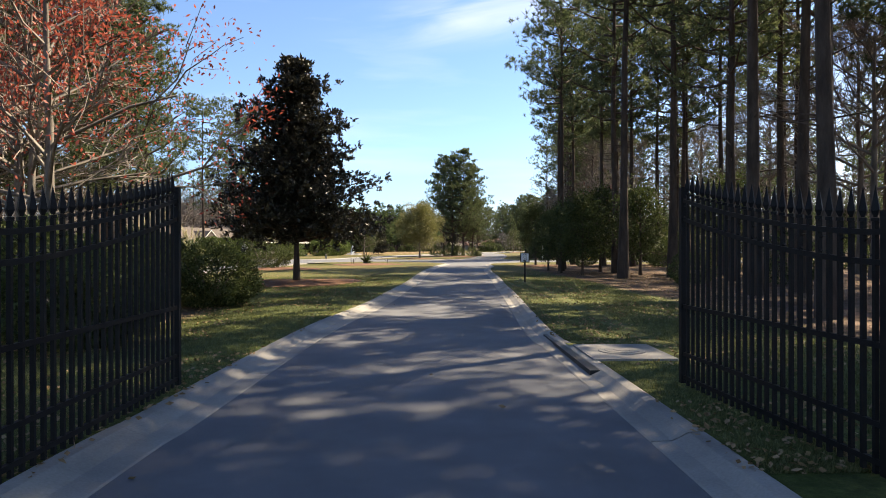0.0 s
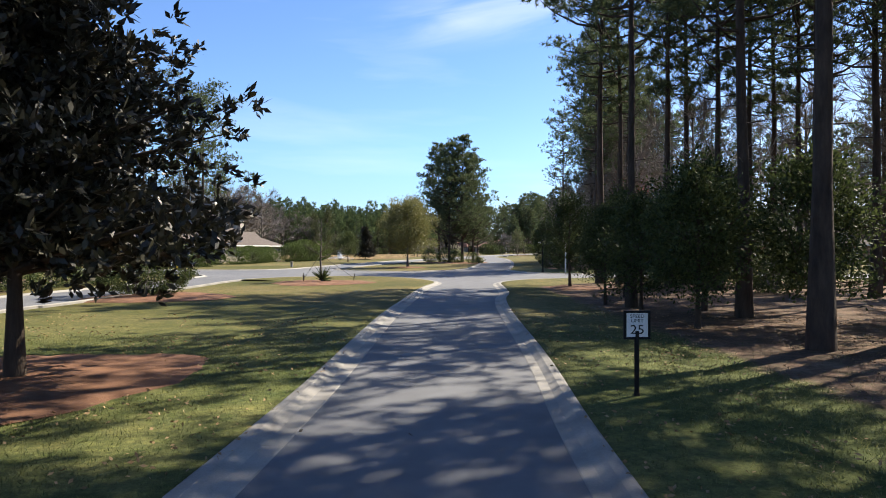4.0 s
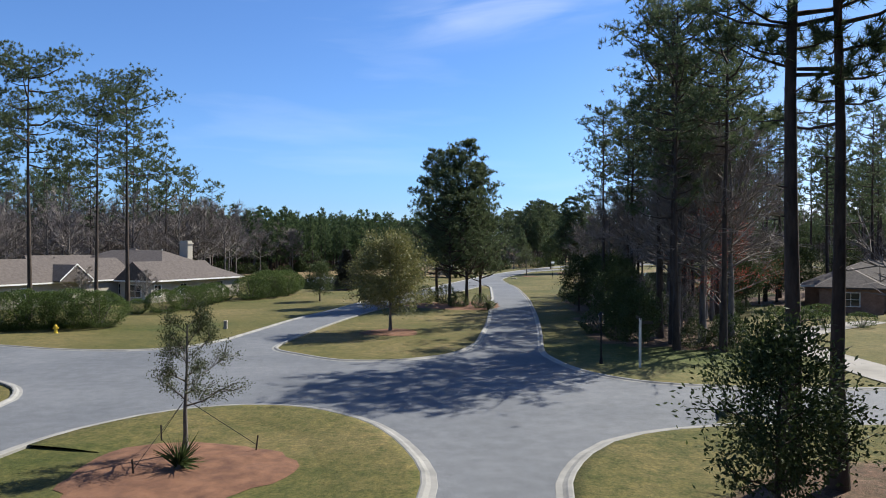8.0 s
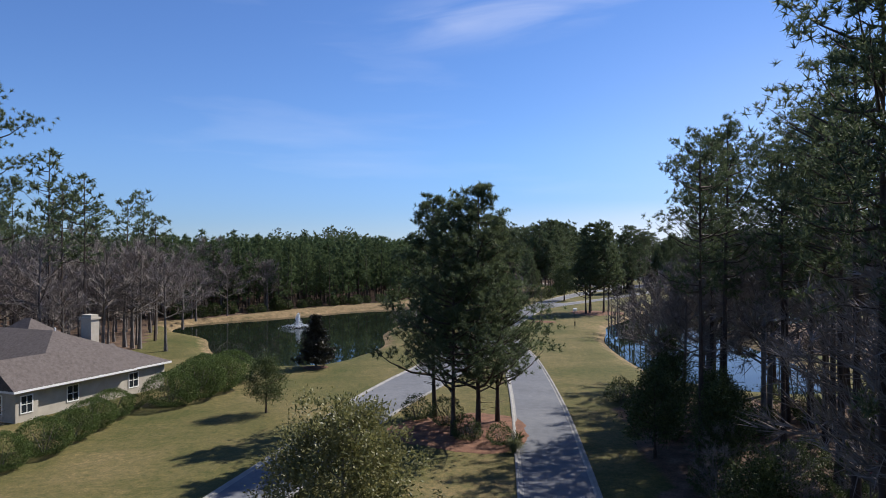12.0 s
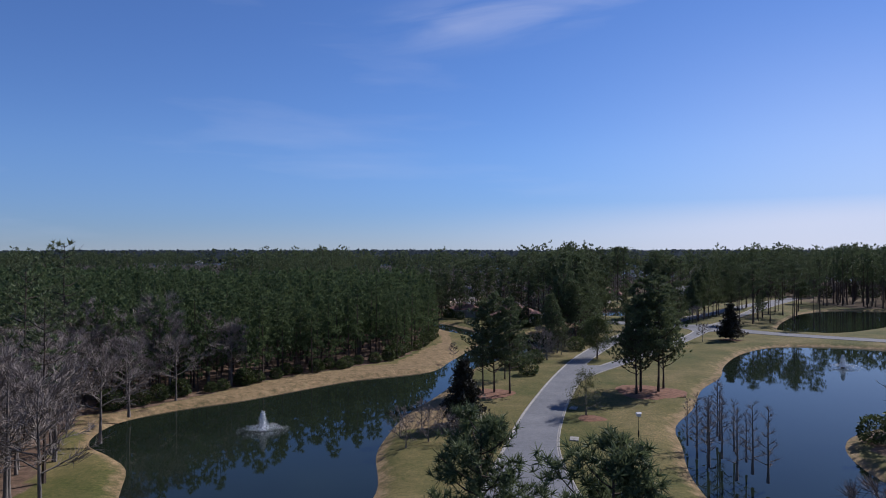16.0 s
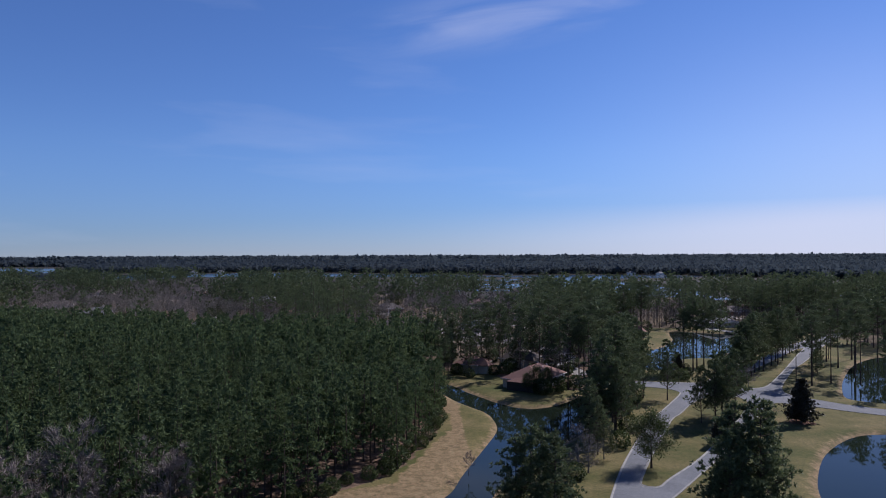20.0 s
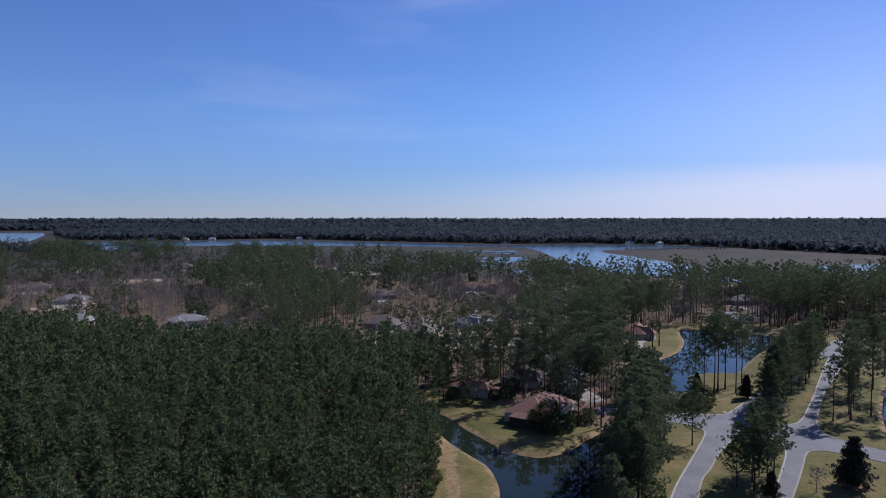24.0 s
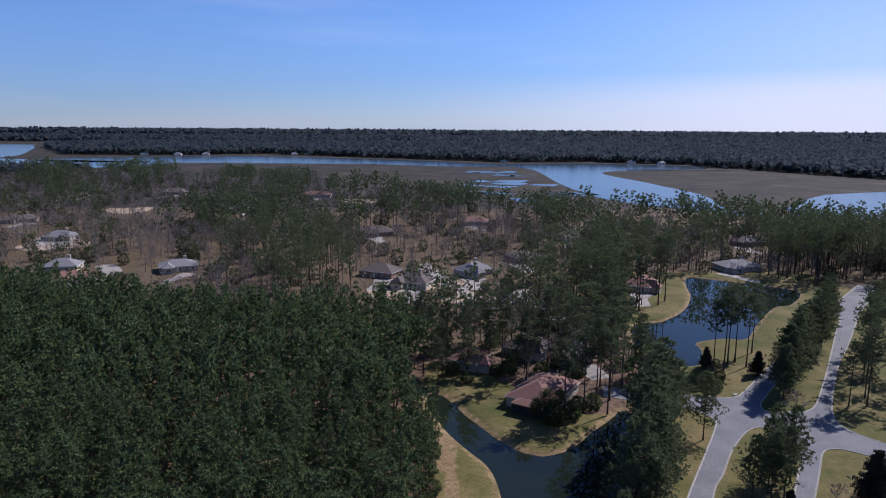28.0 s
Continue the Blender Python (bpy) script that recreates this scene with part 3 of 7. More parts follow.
MAIN_RIGHT = [(197, 256), (147, 290), (116, 312), (104.5, 322), (99, 326.8), (95.5, 327.8), (92, 325.8), (85.6, 316.3), (75, 301), (60, 280.5),
              (44.7, 260.8), (38.1, 252.4), (31.6, 242.5), (26.6, 228.1), (22.6, 215), (18, 196), (16.8, 180), (16.7, 161.1), (15.1, 136.5),
              (13, 116.2), (11.5, 103.9), (10.4, 96), (9.3, 88.3), (9.5, 84.6), (10.3, 81.1), (11.9, 78.6), (14.4, 77), (19.6, 76), (26, 75.8), (80, 74)]
ENTRY_RIGHT = [(80, 66.5), (20, 69), (13, 68.9), (11.3, 68.5), (9.6, 67.8), (8.2, 66.8), (7.1, 65.4), (6.1, 63.4), (5.6, 61.3), (5.4, 57), (5.1, 52),
               (4.5, 48), (4.05, 41.5), (3.65, 32), (3.3, 26.5), (3.1, 22), (2.82, 17), (2.5, 11.5), (2.42, 9), (2.5, 3), (2.5, -40)]
ISLAND_1 = [(-8.7, 89), (-6.8, 87), (-3.9, 84.7), (-0.8, 84.5), (1.3, 85.5), (3.2, 87.3), (4.9, 91.5), (5.7, 96.1), (7.1, 106.5), (8.6, 120.5),
            (10.3, 137.5), (11.7, 155.1), (12.3, 165), (11.6, 169), (9.5, 162), (6.5, 152), (3, 143), (-0.6, 133.2), (-2.6, 126), (-5, 116),
            (-6.8, 108), (-8.1, 100), (-8.9, 94), (-9.1, 91)]
ISLAND_2 = [(38.5, 261.2), (37.3, 263), (44, 278), (52, 294), (59.9, 309.9), (64.7, 316.7), (72, 328), (80, 337.5), (85, 339.5), (88.6, 336.5), (88.8, 331.3),
            (87, 326), (79.4, 314), (70.3, 300.6), (54.6, 278.5), (43.5, 265.5), (40.3, 261.4)]
ISLAND_3 = [(91, 349), (96, 348.6), (103.9, 350.8), (117, 368), (134, 392.6), (152, 419), (164, 436), (161, 435.5), (147, 419.5), (129, 398),
            (113, 380), (97, 361), (91, 353)]
POND_A = [(-42, 196), (-37, 190), (-33, 179), (-28, 169), (-20.7, 162), (-15.6, 160.5), (-11.5, 163), (-8.6, 170), (-6.4, 176), (-5.3, 183),
          (-6.4, 196), (-5, 208), (-2.8, 219), (1, 229), (5.5, 243), (8.5, 254), (12, 264), (20, 277), (30, 293), (40, 308), (46, 322), (52, 338),
          (56, 350), (53, 352), (48, 346), (42, 339.3), (34.7, 330.5), (27.4, 327), (23.7, 328.5), (19, 334), (14.5, 343), (11, 350), (8.5, 357),
          (5.5, 363), (2.5, 365), (1, 361), (3, 350), (6.6, 338.4), (10.7, 329.8), (14.5, 322), (15.8, 312), (15.2, 303),
          (11.7, 291), (5.7, 272), (1.8, 259.5), (-6.4, 253.3), (-15.1, 248.4), (-25.9, 237), (-33.6, 228.8), (-42.3, 222), (-48.5, 213), (-47.5, 202)]
POND_B = [(30, 160), (32, 149), (41, 142), (50, 150), (53, 170), (54.5, 188), (59, 199), (67, 206), (85, 215), (110, 235), (135, 262), (138, 280),
          (124, 292), (115, 296), (104, 297.5), (95, 294), (82, 281.5), (70.5, 264.5), (63.4, 250.2), (54, 237), (46, 221), (38.6, 209), (35.5, 198), (31.5, 183)]
POND_C = [(83, 432), (92.5, 434.6), (107.6, 450.8), (119.6, 474), (126, 496), (134, 511.7), (152, 502), (168.5, 490), (172, 479), (157, 459.5),
          (147.6, 455), (128.3, 430.6), (115.7, 413), (107.5, 413.5), (96, 409), (94.8, 403), (92.6, 395.3), (88, 386.5), (77.8, 387), (73, 395), (74, 410), (78, 424)]
POND_D = [(121, 335), (125.5, 346), (141, 370), (165, 400), (190, 416), (215, 405), (200, 380), (170, 350), (138, 328), (126, 329)]
PONDS = [smooth_line(p, 2.0, True) for p in (POND_A, POND_B, POND_C, POND_D)]
EDGES = (ENTRY_LEFT, EXIT_LEFT, WEST_AND_MAIN, NORTH_LEFT, NORTH_RIGHT, MAIN_RIGHT, ENTRY_RIGHT)
KERBS = [smooth_line(p, 0.9) for p in EDGES]
ISLANDS = [smooth_line(p, 1.6, True) for p in (ISLAND_1, ISLAND_2, ISLAND_3)]
ROAD_LOOP = np.concatenate([smooth_line(p) for p in EDGES])


def inside(px, py, loop):
    """Which of the points lie in the loop."""
    res = np.zeros(np.shape(px), bool)
    x0, y0 = loop[-1]
    for x1, y1 in loop:
        if y0 != y1:
            res ^= ((y0 > py) != (y1 > py)) & (px < (x1 - x0) * (py - y0) / (y1 - y0) + x0)
        x0, y0 = x1, y1
    return res


def reach(px, py, loop):
    """Distance of each point from the loop's line."""
    best = np.full(np.shape(px), 1e9)
    x0, y0 = loop[-1]
    for x1, y1 in loop:
        dx, dy = x1 - x0, y1 - y0
        t = np.clip(((px - x0) * dx + (py - y0) * dy) / (dx * dx + dy * dy + 1e-9), 0, 1)
        best = np.minimum(best, np.hypot(px - x0 - t * dx, py - y0 - t * dy))
        x0, y0 = x1, y1
    return best


def on_road(px, py):
    r = inside(px, py, ROAD_LOOP)
    for i in ISLANDS:
        r &= ~inside(px, py, i)
    return r


def in_pond(px, py):
    r = np.zeros(np.shape(px), bool)
    for p in PONDS:
        r |= inside(px, py, p)
    return r


# ---- ground: one sheet to the horizon, dug out at the ponds ----
WOODS = [  # floors of pine straw under the trees
    [(8.3, -40), (7.6, 10), (7.4, 20), (8, 30), (7.6, 44), (8, 52), (8.5, 60), (12, 64.5), (60, 64), (90, 40), (90, -40)],
    [(14.5, 93), (17, 90.5), (21, 89), (25, 91.2), (26.5, 98), (31, 108), (38, 120), (46, 134), (34, 138), (27, 145), (20, 135), (17.5, 118), (15.5, 104)],
    [(-21, -40), (-21, 30), (-24, 62), (-40, 75), (-90, 80), (-90, -40)],
    [(-8, -40), (-8, 8), (-5, 14), (-7, 20), (-10, 24), (-13, 20), (-14, -40)],
    [(-60, 208), (-46, 222), (-37, 236), (-28, 250), (-16, 261), (-8, 270), (-2, 288), (2.5, 310), (3, 328), (1, 345), (-1, 354), (-1, 366), (1, 380), (-2, 400),
     (-15, 420), (-50, 425), (-90, 432), (-260, 470), (-260, 150), (-75, 150), (-62, 175), (-55, 195)],
    [(20, 376), (36, 352), (45, 348), (56, 354), (68, 366), (72, 388), (70, 430), (40, 450), (-10, 440), (-4, 392), (8, 384)],
    [(66, 204), (60, 196), (57, 180), (56, 150), (50, 140), (42, 138), (60, 120), (200, 120), (200, 240), (140, 255), (112, 230), (88, 212)],
]
WOODS.append([(-110, 140), (-64, 144), (-50, 156), (-42, 170), (-46, 188), (-52, 204), (-60, 216), (-110, 232)])
WOOD_LOOPS = [smooth_line(w, 4.0, True) for w in WOODS]


def spaced(lo, hi, step, far_lo, far_hi):
    near = np.arange(lo, hi + 0.01, step)
    out, s = [hi], step
    while out[-1] < far_hi:
        s *= 1.22
        out.append(out[-1] + s)
    neg, s = [lo], step
    while neg[-1] > far_lo:
        s *= 1.22
        neg.append(neg[-1] - s)
    return np.concatenate([neg[::-1][:-1], near, out[1:]])


def build_ground():
    xs = spaced(-70, 180, 1.6, -5200, 5200)
    ys = spaced(0, 520, 1.6, -1500, 5600)
    gx, gy = np.meshgrid(xs, ys)
    z = np.zeros_like(gx)
    bank = np.zeros_like(gx)
    for p in PONDS:
        lo, hi = p.min(axis=0) - 8, p.max(axis=0) + 8
        box = (gx > lo[0]) & (gx < hi[0]) & (gy > lo[1]) & (gy < hi[1])
        d = reach(gx[box], gy[box], p)
        d = np.where(inside(gx[box], gy[box], p), -d, d)
        zz = np.where(d > 0, -0.8 * np.clip(1 - d / 3.0, 0, 1) ** 1.5, -0.8 - 0.35 * np.clip(-d, 0, 4))
        z[box] = np.minimum(z[box], zz)
        bank[box] = np.maximum(bank[box], np.clip(1 - d / 3.5, 0, 1) * 0.75)
    straw = np.zeros_like(gx)
    for w in WOOD_LOOPS:
        straw[inside(gx, gy, w)] = 0.75
    far = (gy > 395) & (gx < 60) | (gy > 520) | (gx > 200) | (gx < -90)
    straw[far & (bank < 0.1)] = 0.58
    # the open sandy berm between the plantation and the pond
    side = (gx < 8) & (gy > 205) & (gy < 345)
    d0 = np.where(side, reach(np.where(side, gx, 0), np.where(side, gy, 0), PONDS[0]), 99)
    bank[(d0 < 11) & side & (straw < 0.1)] = 0.8
    straw[(d0 < 11) & side & (bank > 0.7)] = 0
    marsh = np.where((gy > 790) & (gy < 6000), 1.0, 0.0)
    marsh[far & (bank < 0.1) & (gy < 790)] = 0.40
    nx, ny = len(xs), len(ys)
    i = np.arange(nx * ny).reshape(ny, nx)
    a, b, c, d = i[:-1, :-1].ravel(), i[:-1, 1:].ravel(), i[1:, 1:].ravel(), i[1:, :-1].ravel()
    tris = np.concatenate([np.column_stack([a, b, c]), np.column_stack([a, c, d])])
    me = tri_mesh("ground", np.column_stack([gx.ravel(), gy.ravel(), z.ravel()]), tris, True)
    # greener, watered grass by the entry and at the first verge
    lush = np.clip((48 - gy) / 18, 0, 1) * (np.abs(gx) < 30)
    lush = np.maximum(lush, np.clip(1 - np.hypot((gx - 17) / 14, (gy - 86) / 12), 0, 1))
    for key, val in (("straw", straw), ("bank", bank), ("marsh", marsh), ("lush", lush)):
        me.attributes.new(key, "FLOAT", "POINT").data.foreach_set("value", val.ravel().astype(np.float32))
    return tagged(place("ground", me, M_GROUND), "flat winter lawn with pine straw and sandy banks", "ground", kind="structure")


build_ground()


def fill(loops, z):
    """A flat sheet bounded by closed loops; inner loops are holes."""
    bm = bmesh.new()
    for lp in loops:
        vs = [bm.verts.new((x, y, z)) for x, y in lp]
        for k in range(len(vs)):
            bm.edges.new((vs[k - 1], vs[k]))
    bmesh.ops.triangle_fill(bm, use_beauty=True, use_dissolve=False, edges=bm.edges[:])
    for f in bm.faces:
        if f.normal.z < 0:
            f.normal_flip()
    return bm


road = tagged(part("road", fill([ROAD_LOOP, *ISLANDS], 0.03), M_ASPHALT), "worn grey asphalt road with kerbed islands", "road", kind="structure")
for k, lp in enumerate(PONDS):
    tagged(part("water", fill([lp + 0.0], -0.8), M_WATER), "dark still pond water between mown banks", "water", kind="structure")

# ---- kerbs: rolled concrete with a gutter ----
PROFILE = [(0.42, 0.033), (0.40, 0.040), (0.18, 0.047), (0.07, 0.085), (0.0, 0.115), (-0.12, 0.12), (-0.17, 0.095), (-0.17, -0.05)]


def offset_line(line, closed):
    d = np.gradient(line, axis=0) if not closed else np.roll(line, -1, 0) - np.roll(line, 1, 0)
    d = unit(d)
    return np.column_stack([-d[:, 1], d[:, 0]])


def kerb_mesh(line, nrm, sign, wide=1.0):
    """Sweep the kerb's profile along the line; sign turns the gutter to the road."""
    n, k = len(line), len(PROFILE)
    v = np.zeros((n, k, 3))
    for j, (o, z) in enumerate(PROFILE):
        v[:, j, :2] = line + nrm * sign * (o * (np.reshape(wide, (-1, 1)) if o > 0 else 1))
        v[:, j, 2] = z
    v = v.reshape(-1, 3)
    f = []
    for i in range(n - 1):
        for j in range(k - 1):
            a = i * k + j
            q = (a, a + 1, a + k + 1, a + k)
            q = q if sign < 0 else q[::-1]
            f += [(q[0], q[1], q[2]), (q[0], q[2], q[3])]
    for base, rev in ((0, False), ((n - 1) * k, True)):
        for j in range(k - 2):
            t = (base + k - 1, base + j, base + j + 1)
            f.append(t[::-1] if rev else t)
    return tri_mesh("kerb", v, f)


area = 0.5 * np.sum(ROAD_LOOP[:, 0] * np.roll(ROAD_LOOP[:, 1], -1) - np.roll(ROAD_LOOP[:, 0], -1) * ROAD_LOOP[:, 1])
SIDE = 1 if area > 0 else -1
for k, ln in enumerate(KERBS):
    ob = tagged(new("kerb"), "pale concrete kerb with a shallow gutter", "kerb", "road kerbs", "structure")
    nrm = offset_line(ln, False)
    near = (ln[:, 1] < 74) & (ln[:, 1] > -8) & (ln[:, 0] > -13) & (ln[:, 0] < 13)
    i = 0
    while i < len(ln) - 1:
        j = i + 1
        if near[i]:
            j = min(i + 4, len(ln) - 1)
            seg = ln[i:j + 1].copy()
            seg[-1] -= (seg[-1] - seg[-2]) * 0.008
            part_mesh = kerb_mesh(seg, nrm[i:j + 1], SIDE, np.interp(seg[:, 1], (38, 54), (1.05 if k == 0 else 0.75, 0.85)))
        else:
            while j < len(ln) - 1 and not near[j]:
                j += 1
            part_mesh = kerb_mesh(ln[i:j + 1], nrm[i:j + 1], SIDE, 0.6)
        place("kerb_stone", part_mesh, M_CONCRETE, ob)
        i = j

def verge(k):
    """Turf that meets the top of the kerb and falls away to the lawn."""
    ln = KERBS[k]
    sel = np.flatnonzero((ln[:, 1] > -12) & (ln[:, 0] > -12.5) & (ln[:, 0] < 30))
    ln, nrm = ln[sel], offset_line(ln, False)[sel]
    cols = ((-0.15, 0.06), (-0.17, 0.108), (-0.6, 0.112), (-1.7, 0.10), (-2.9, 0.03), (-3.4, -0.04))
    v = np.stack([np.column_stack([ln + nrm * SIDE * o, np.full(len(ln), z)]) for o, z in cols], axis=1)
    n, w = len(ln), len(cols)
    i = np.arange(n * w).reshape(n, w)
    a, b, c, d = i[:-1, :-1].ravel(), i[:-1, 1:].ravel(), i[1:, 1:].ravel(), i[1:, :-1].ravel()
    tris = np.concatenate([np.column_stack([a, b, c]), np.column_stack([a, c, d])])
    v = v.reshape(-1, 3)
    me = tri_mesh("verge", v, tris[:, ::-1] if SIDE > 0 else tris, True)
    straw = np.zeros(len(v))
    for lp in WOOD_LOOPS:
        straw[inside(v[:, 0], v[:, 1], lp)] = 0.75
    lush = np.clip((48 - v[:, 1]) / 18, 0, 1)
    for key, val in (("straw", straw), ("lush", lush)):
        me.attributes.new(key, "FLOAT", "POINT").data.foreach_set("value", val.astype(np.float32))
    tagged(place("verge", me, M_GROUND), "mown grass verge level with the kerb", "verge", "entry verges", "structure")


verge(0)
verge(6)
for ln in [smooth_line(p, 0.9, True) for p in (ISLAND_1, ISLAND_2, ISLAND_3)]:
    a2 = 0.5 * np.sum(ln[:, 0] * np.roll(ln[:, 1], -1) - np.roll(ln[:, 0], -1) * ln[:, 1])
    lp = np.concatenate([ln, ln[:1]])
    nr = offset_line(ln, True)
    nr = np.concatenate([nr, nr[:1]])
    ob = tagged(new("kerb"), "pale concrete kerb round a grassy road island", "kerb", "road kerbs", "structure")
    place("kerb_stone", kerb_mesh(lp, nr, -1 if a2 > 0 else 1, 0.6), M_CONCRETE, ob)


# ---- far land: river, marsh, woods ----
def sheet(name, loop, z, mat, label, category):
    return tagged(part(name, fill([smooth_line(loop, 30.0, True)], z), mat), label, category, kind="structure")


sheet("water", [(-700, 1500), (-153, 1473), (-47, 1447), (55, 1405), (137, 1412), (186, 1338), (177, 1017), (190, 859), (236, 790), (262, 745), (300, 745), (281, 792),
                (306, 919), (298, 1064), (295, 1277), (487, 1362), (510, 1445), (338, 1521), (147, 1502), (17, 1591), (-178, 1686), (-430, 1760), (-700, 1640)],
      0.3, M_RIVER, "wide blue tidal river winding through marsh", "water")
sheet("water", [(315, 740), (329, 785), (418, 894), (483, 939), (620, 960), (900, 900), (900, 700), (500, 690)], 0.3, M_RIVER, "blue reach of the tidal river", "water")
sheet("water", [(-2200, 2350), (-1380, 2492), (-1194, 2351), (-900, 1760), (-853, 1605), (-590, 1525), (-466, 1442), (-571, 1276), (-654, 1269), (-1000, 1250), (-2200, 1300)],
      0.3, M_RIVER, "broad blue water of the far estuary", "water")
sheet("water", [(-3600, 4300), (-1200, 3650), (-300, 3900), (300, 3950), (-300, 4150), (-1400, 4150), (-3600, 4900)], 0.4, M_RIVER, "thin band of bright water near the horizon", "water")


g = np.random.default_rng(15)
for k in range(16):
    x, y, a = g.uniform(40, 165), g.uniform(840, 1280), g.uniform(0, 3)
    r = [g.uniform(6, 22) * (1 + 0.4 * math.sin(3 * q + k)) for q in range(9)]
    sheet("water", [(x + 1.6 * r[q] * math.cos(q * 0.698), y + 1.1 * r[q] * math.sin(q * 0.698)) for q in range(9)], 0.3, M_RIVER, "small tidal pool in the brown marsh", "water")


def scatter(rng, loop, step, jitter=0.45):
    """Points on a jittered grid inside a loop."""
    lp = np.asarray(loop, float)
    lo, hi = lp.min(axis=0), lp.max(axis=0)
    gx, gy = np.meshgrid(np.arange(lo[0], hi[0], step), np.arange(lo[1], hi[1], step))
    p = np.column_stack([gx.ravel(), gy.ravel()])
    p += rng.uniform(-jitter, jitter, p.shape) * step
    return p[inside(p[:, 0], p[:, 1], lp)]


def mass(rng, spots, protos, size):
    """Many trees as one (verts, tris): each spot takes one of the shapes, turned and scaled."""
    pieces = []
    for (x, y), s in zip(spots, size):
        v, f = protos[rng.integers(len(protos))]
        a = rng.uniform(0, 6.28)
        c, n = math.cos(a) * s, math.sin(a) * s
        sz = s * rng.uniform(0.9, 1.1)
        pieces.append((np.column_stack([v[:, 0] * c - v[:, 1] * n + x, v[:, 0] * n + v[:, 1] * c + y, v[:, 2] * sz]), f))
    return join(*pieces)


def raw(me):
    v = np.zeros(len(me.vertices) * 3, np.float32)
    me.vertices.foreach_get("co", v)
    f = np.zeros(len(me.loops), np.int32)
    me.loops.foreach_get("vertex_index", f)
    return v.reshape(-1, 3), f.reshape(-1, 3)


def stuff(name, wood, crown, mats, label, category):
    ob = tagged(new(name), label, category, kind="stuff")
    if wood is not None:
        place("trunks", tri_mesh("trunks", *wood), mats[0], ob)
    place("crowns", tri_mesh("crowns", *crown), mats[1], ob)
    return ob


HOUSES = []  # x, y, turn, length, depth, roof: filled below, kept clear of trees
HOUSE_SPOTS = [(-124, 528, 20, 18, 12), (-20, 515, -25, 18, 13), (-4, 492, -20, 17, 12), (-165, 500, 30, 17, 12), (-182, 528, 10, 16, 12), (-258, 906, 0, 24, 14),
               (-347, 873, 10, 26, 14), (-107, 883, 0, 30, 14), (26, 517, 40, 16, 12), (56, 553, 30, 16, 12), (98, 620, 20, 18, 12), (101, 486, 60, 16, 11),
               (165, 528, 10, 20, 13), (207, 603, 25, 18, 13), (34, 398, 50, 13, 10), (15, 386, 60, 12, 9), (-230, 620, 0, 18, 13), (-30, 640, 15, 20, 13),
               (-300, 700, 20, 22, 13), (40, 690, 0, 22, 13), (-150, 760, 10, 24, 13)]
CLEAR = [(x, y, 13) for x, y, *_ in HOUSE_SPOTS] + [(33, 359, 13), (-41, 140, 22), (8, 500, 14), (20, 462, 13), (-145, 500, 14), (-150, 530, 12), (-225, 606, 16), (-250, 776, 20),
                                                     (10, 535, 12), (30, 470, 10), (52, 405, 9)]

YARDS = []  # open yard on the near side of each far house
for hx, hy, ha, hl, hd in HOUSE_SPOTS:
    q = math.hypot(hx, hy - 183)
    YARDS.append((hx * (1 - 19 / q), hy - (hy - 183) * 19 / q, 11))
CLEAR += [y for y in YARDS if y[1] > 420]


def open_spots(p, margin=3.0):
    keep = ~on_road(p[:, 0], p[:, 1]) & ~in_pond(p[:, 0], p[:, 1])
    for lp in PONDS:
        keep &= reach(p[:, 0], p[:, 1], lp) > margin
    keep &= reach(p[:, 0], p[:, 1], ROAD_LOOP) > margin
    for x, y, r in CLEAR:
        keep &= np.hypot(p[:, 0] - x, p[:, 1] - y) > r
    return p[keep]


rng = np.random.default_rng(11)
FOREST = WOOD_LOOPS[4]
young = [pine_meshes(100 + k, 16.5, 2.4, 3.1, 28, 6, 7, 0.80, 0.30, "cone", 4, 0, False) for k in range(5)]
young_far = [pine_meshes(120 + k, 16.5, 6.0, 2.8, 16, 4, 5, 1.15, 0.6, "cone", 3, 0, False) for k in range(4)]
pts = open_spots(scatter(rng, FOREST, 4.3), 7.0)
pts = pts[(pts[:, 0] > -70 - (pts[:, 1] - 215) * 0.75) & (pts[:, 1] > 222)]
nearf = (pts[:, 1] < 335) & (pts[:, 0] > -100)
size = rng.uniform(0.8, 1.15, len(pts))
near_w = mass(np.random.default_rng(5), pts[nearf], [raw(m[0]) for m in young], size[nearf])
near_c = mass(np.random.default_rng(5), pts[nearf], [raw(m[1]) for m in young], size[nearf])
stuff("pine_plantation", near_w, near_c, (M_BARK, M_PLANT), "dense young pine plantation behind the sandy bank", "forest")
far_w = mass(np.random.default_rng(6), pts[~nearf], [raw(m[0]) for m in young_far], size[~nearf])
far_c = mass(np.random.default_rng(6), pts[~nearf], [raw(m[1]) for m in young_far], size[~nearf])
stuff("pine_plantation", far_w, far_c, (M_BARK, M_PLANT), "dense young pine plantation stretching into the distance", "forest")

# tall pines and bare hardwoods among the far houses
tall_far = [pine_meshes(140 + k, 25.5, 11.0, 4.1, 22, 6, 8, 0.85, 0.44, "round", 4, 0, False) for k in range(5)]
bare_far = [bare_meshes(160 + k, 11.0, 0, 0.95, 2, 4, 0.25, 0.17) for k in range(4)]
SUBURB = [(-450, 440), (-250, 440), (-90, 438), (-50, 430), (-30, 438), (-8, 420), (2, 404), (8, 380), (30, 372), (52, 362), (70, 372), (72, 430), (120, 500), (140, 520),
          (200, 480), (330, 480), (470, 620), (480, 650), (240, 680), (150, 715), (40, 830), (-120, 1010), (-450, 1180), (-620, 1200)]
pts = open_spots(scatter(rng, SUBURB, 7.5), 4.0)
pts = pts[np.abs(pts[:, 0]) < 40 + (pts[:, 1] - 150) * 0.75]
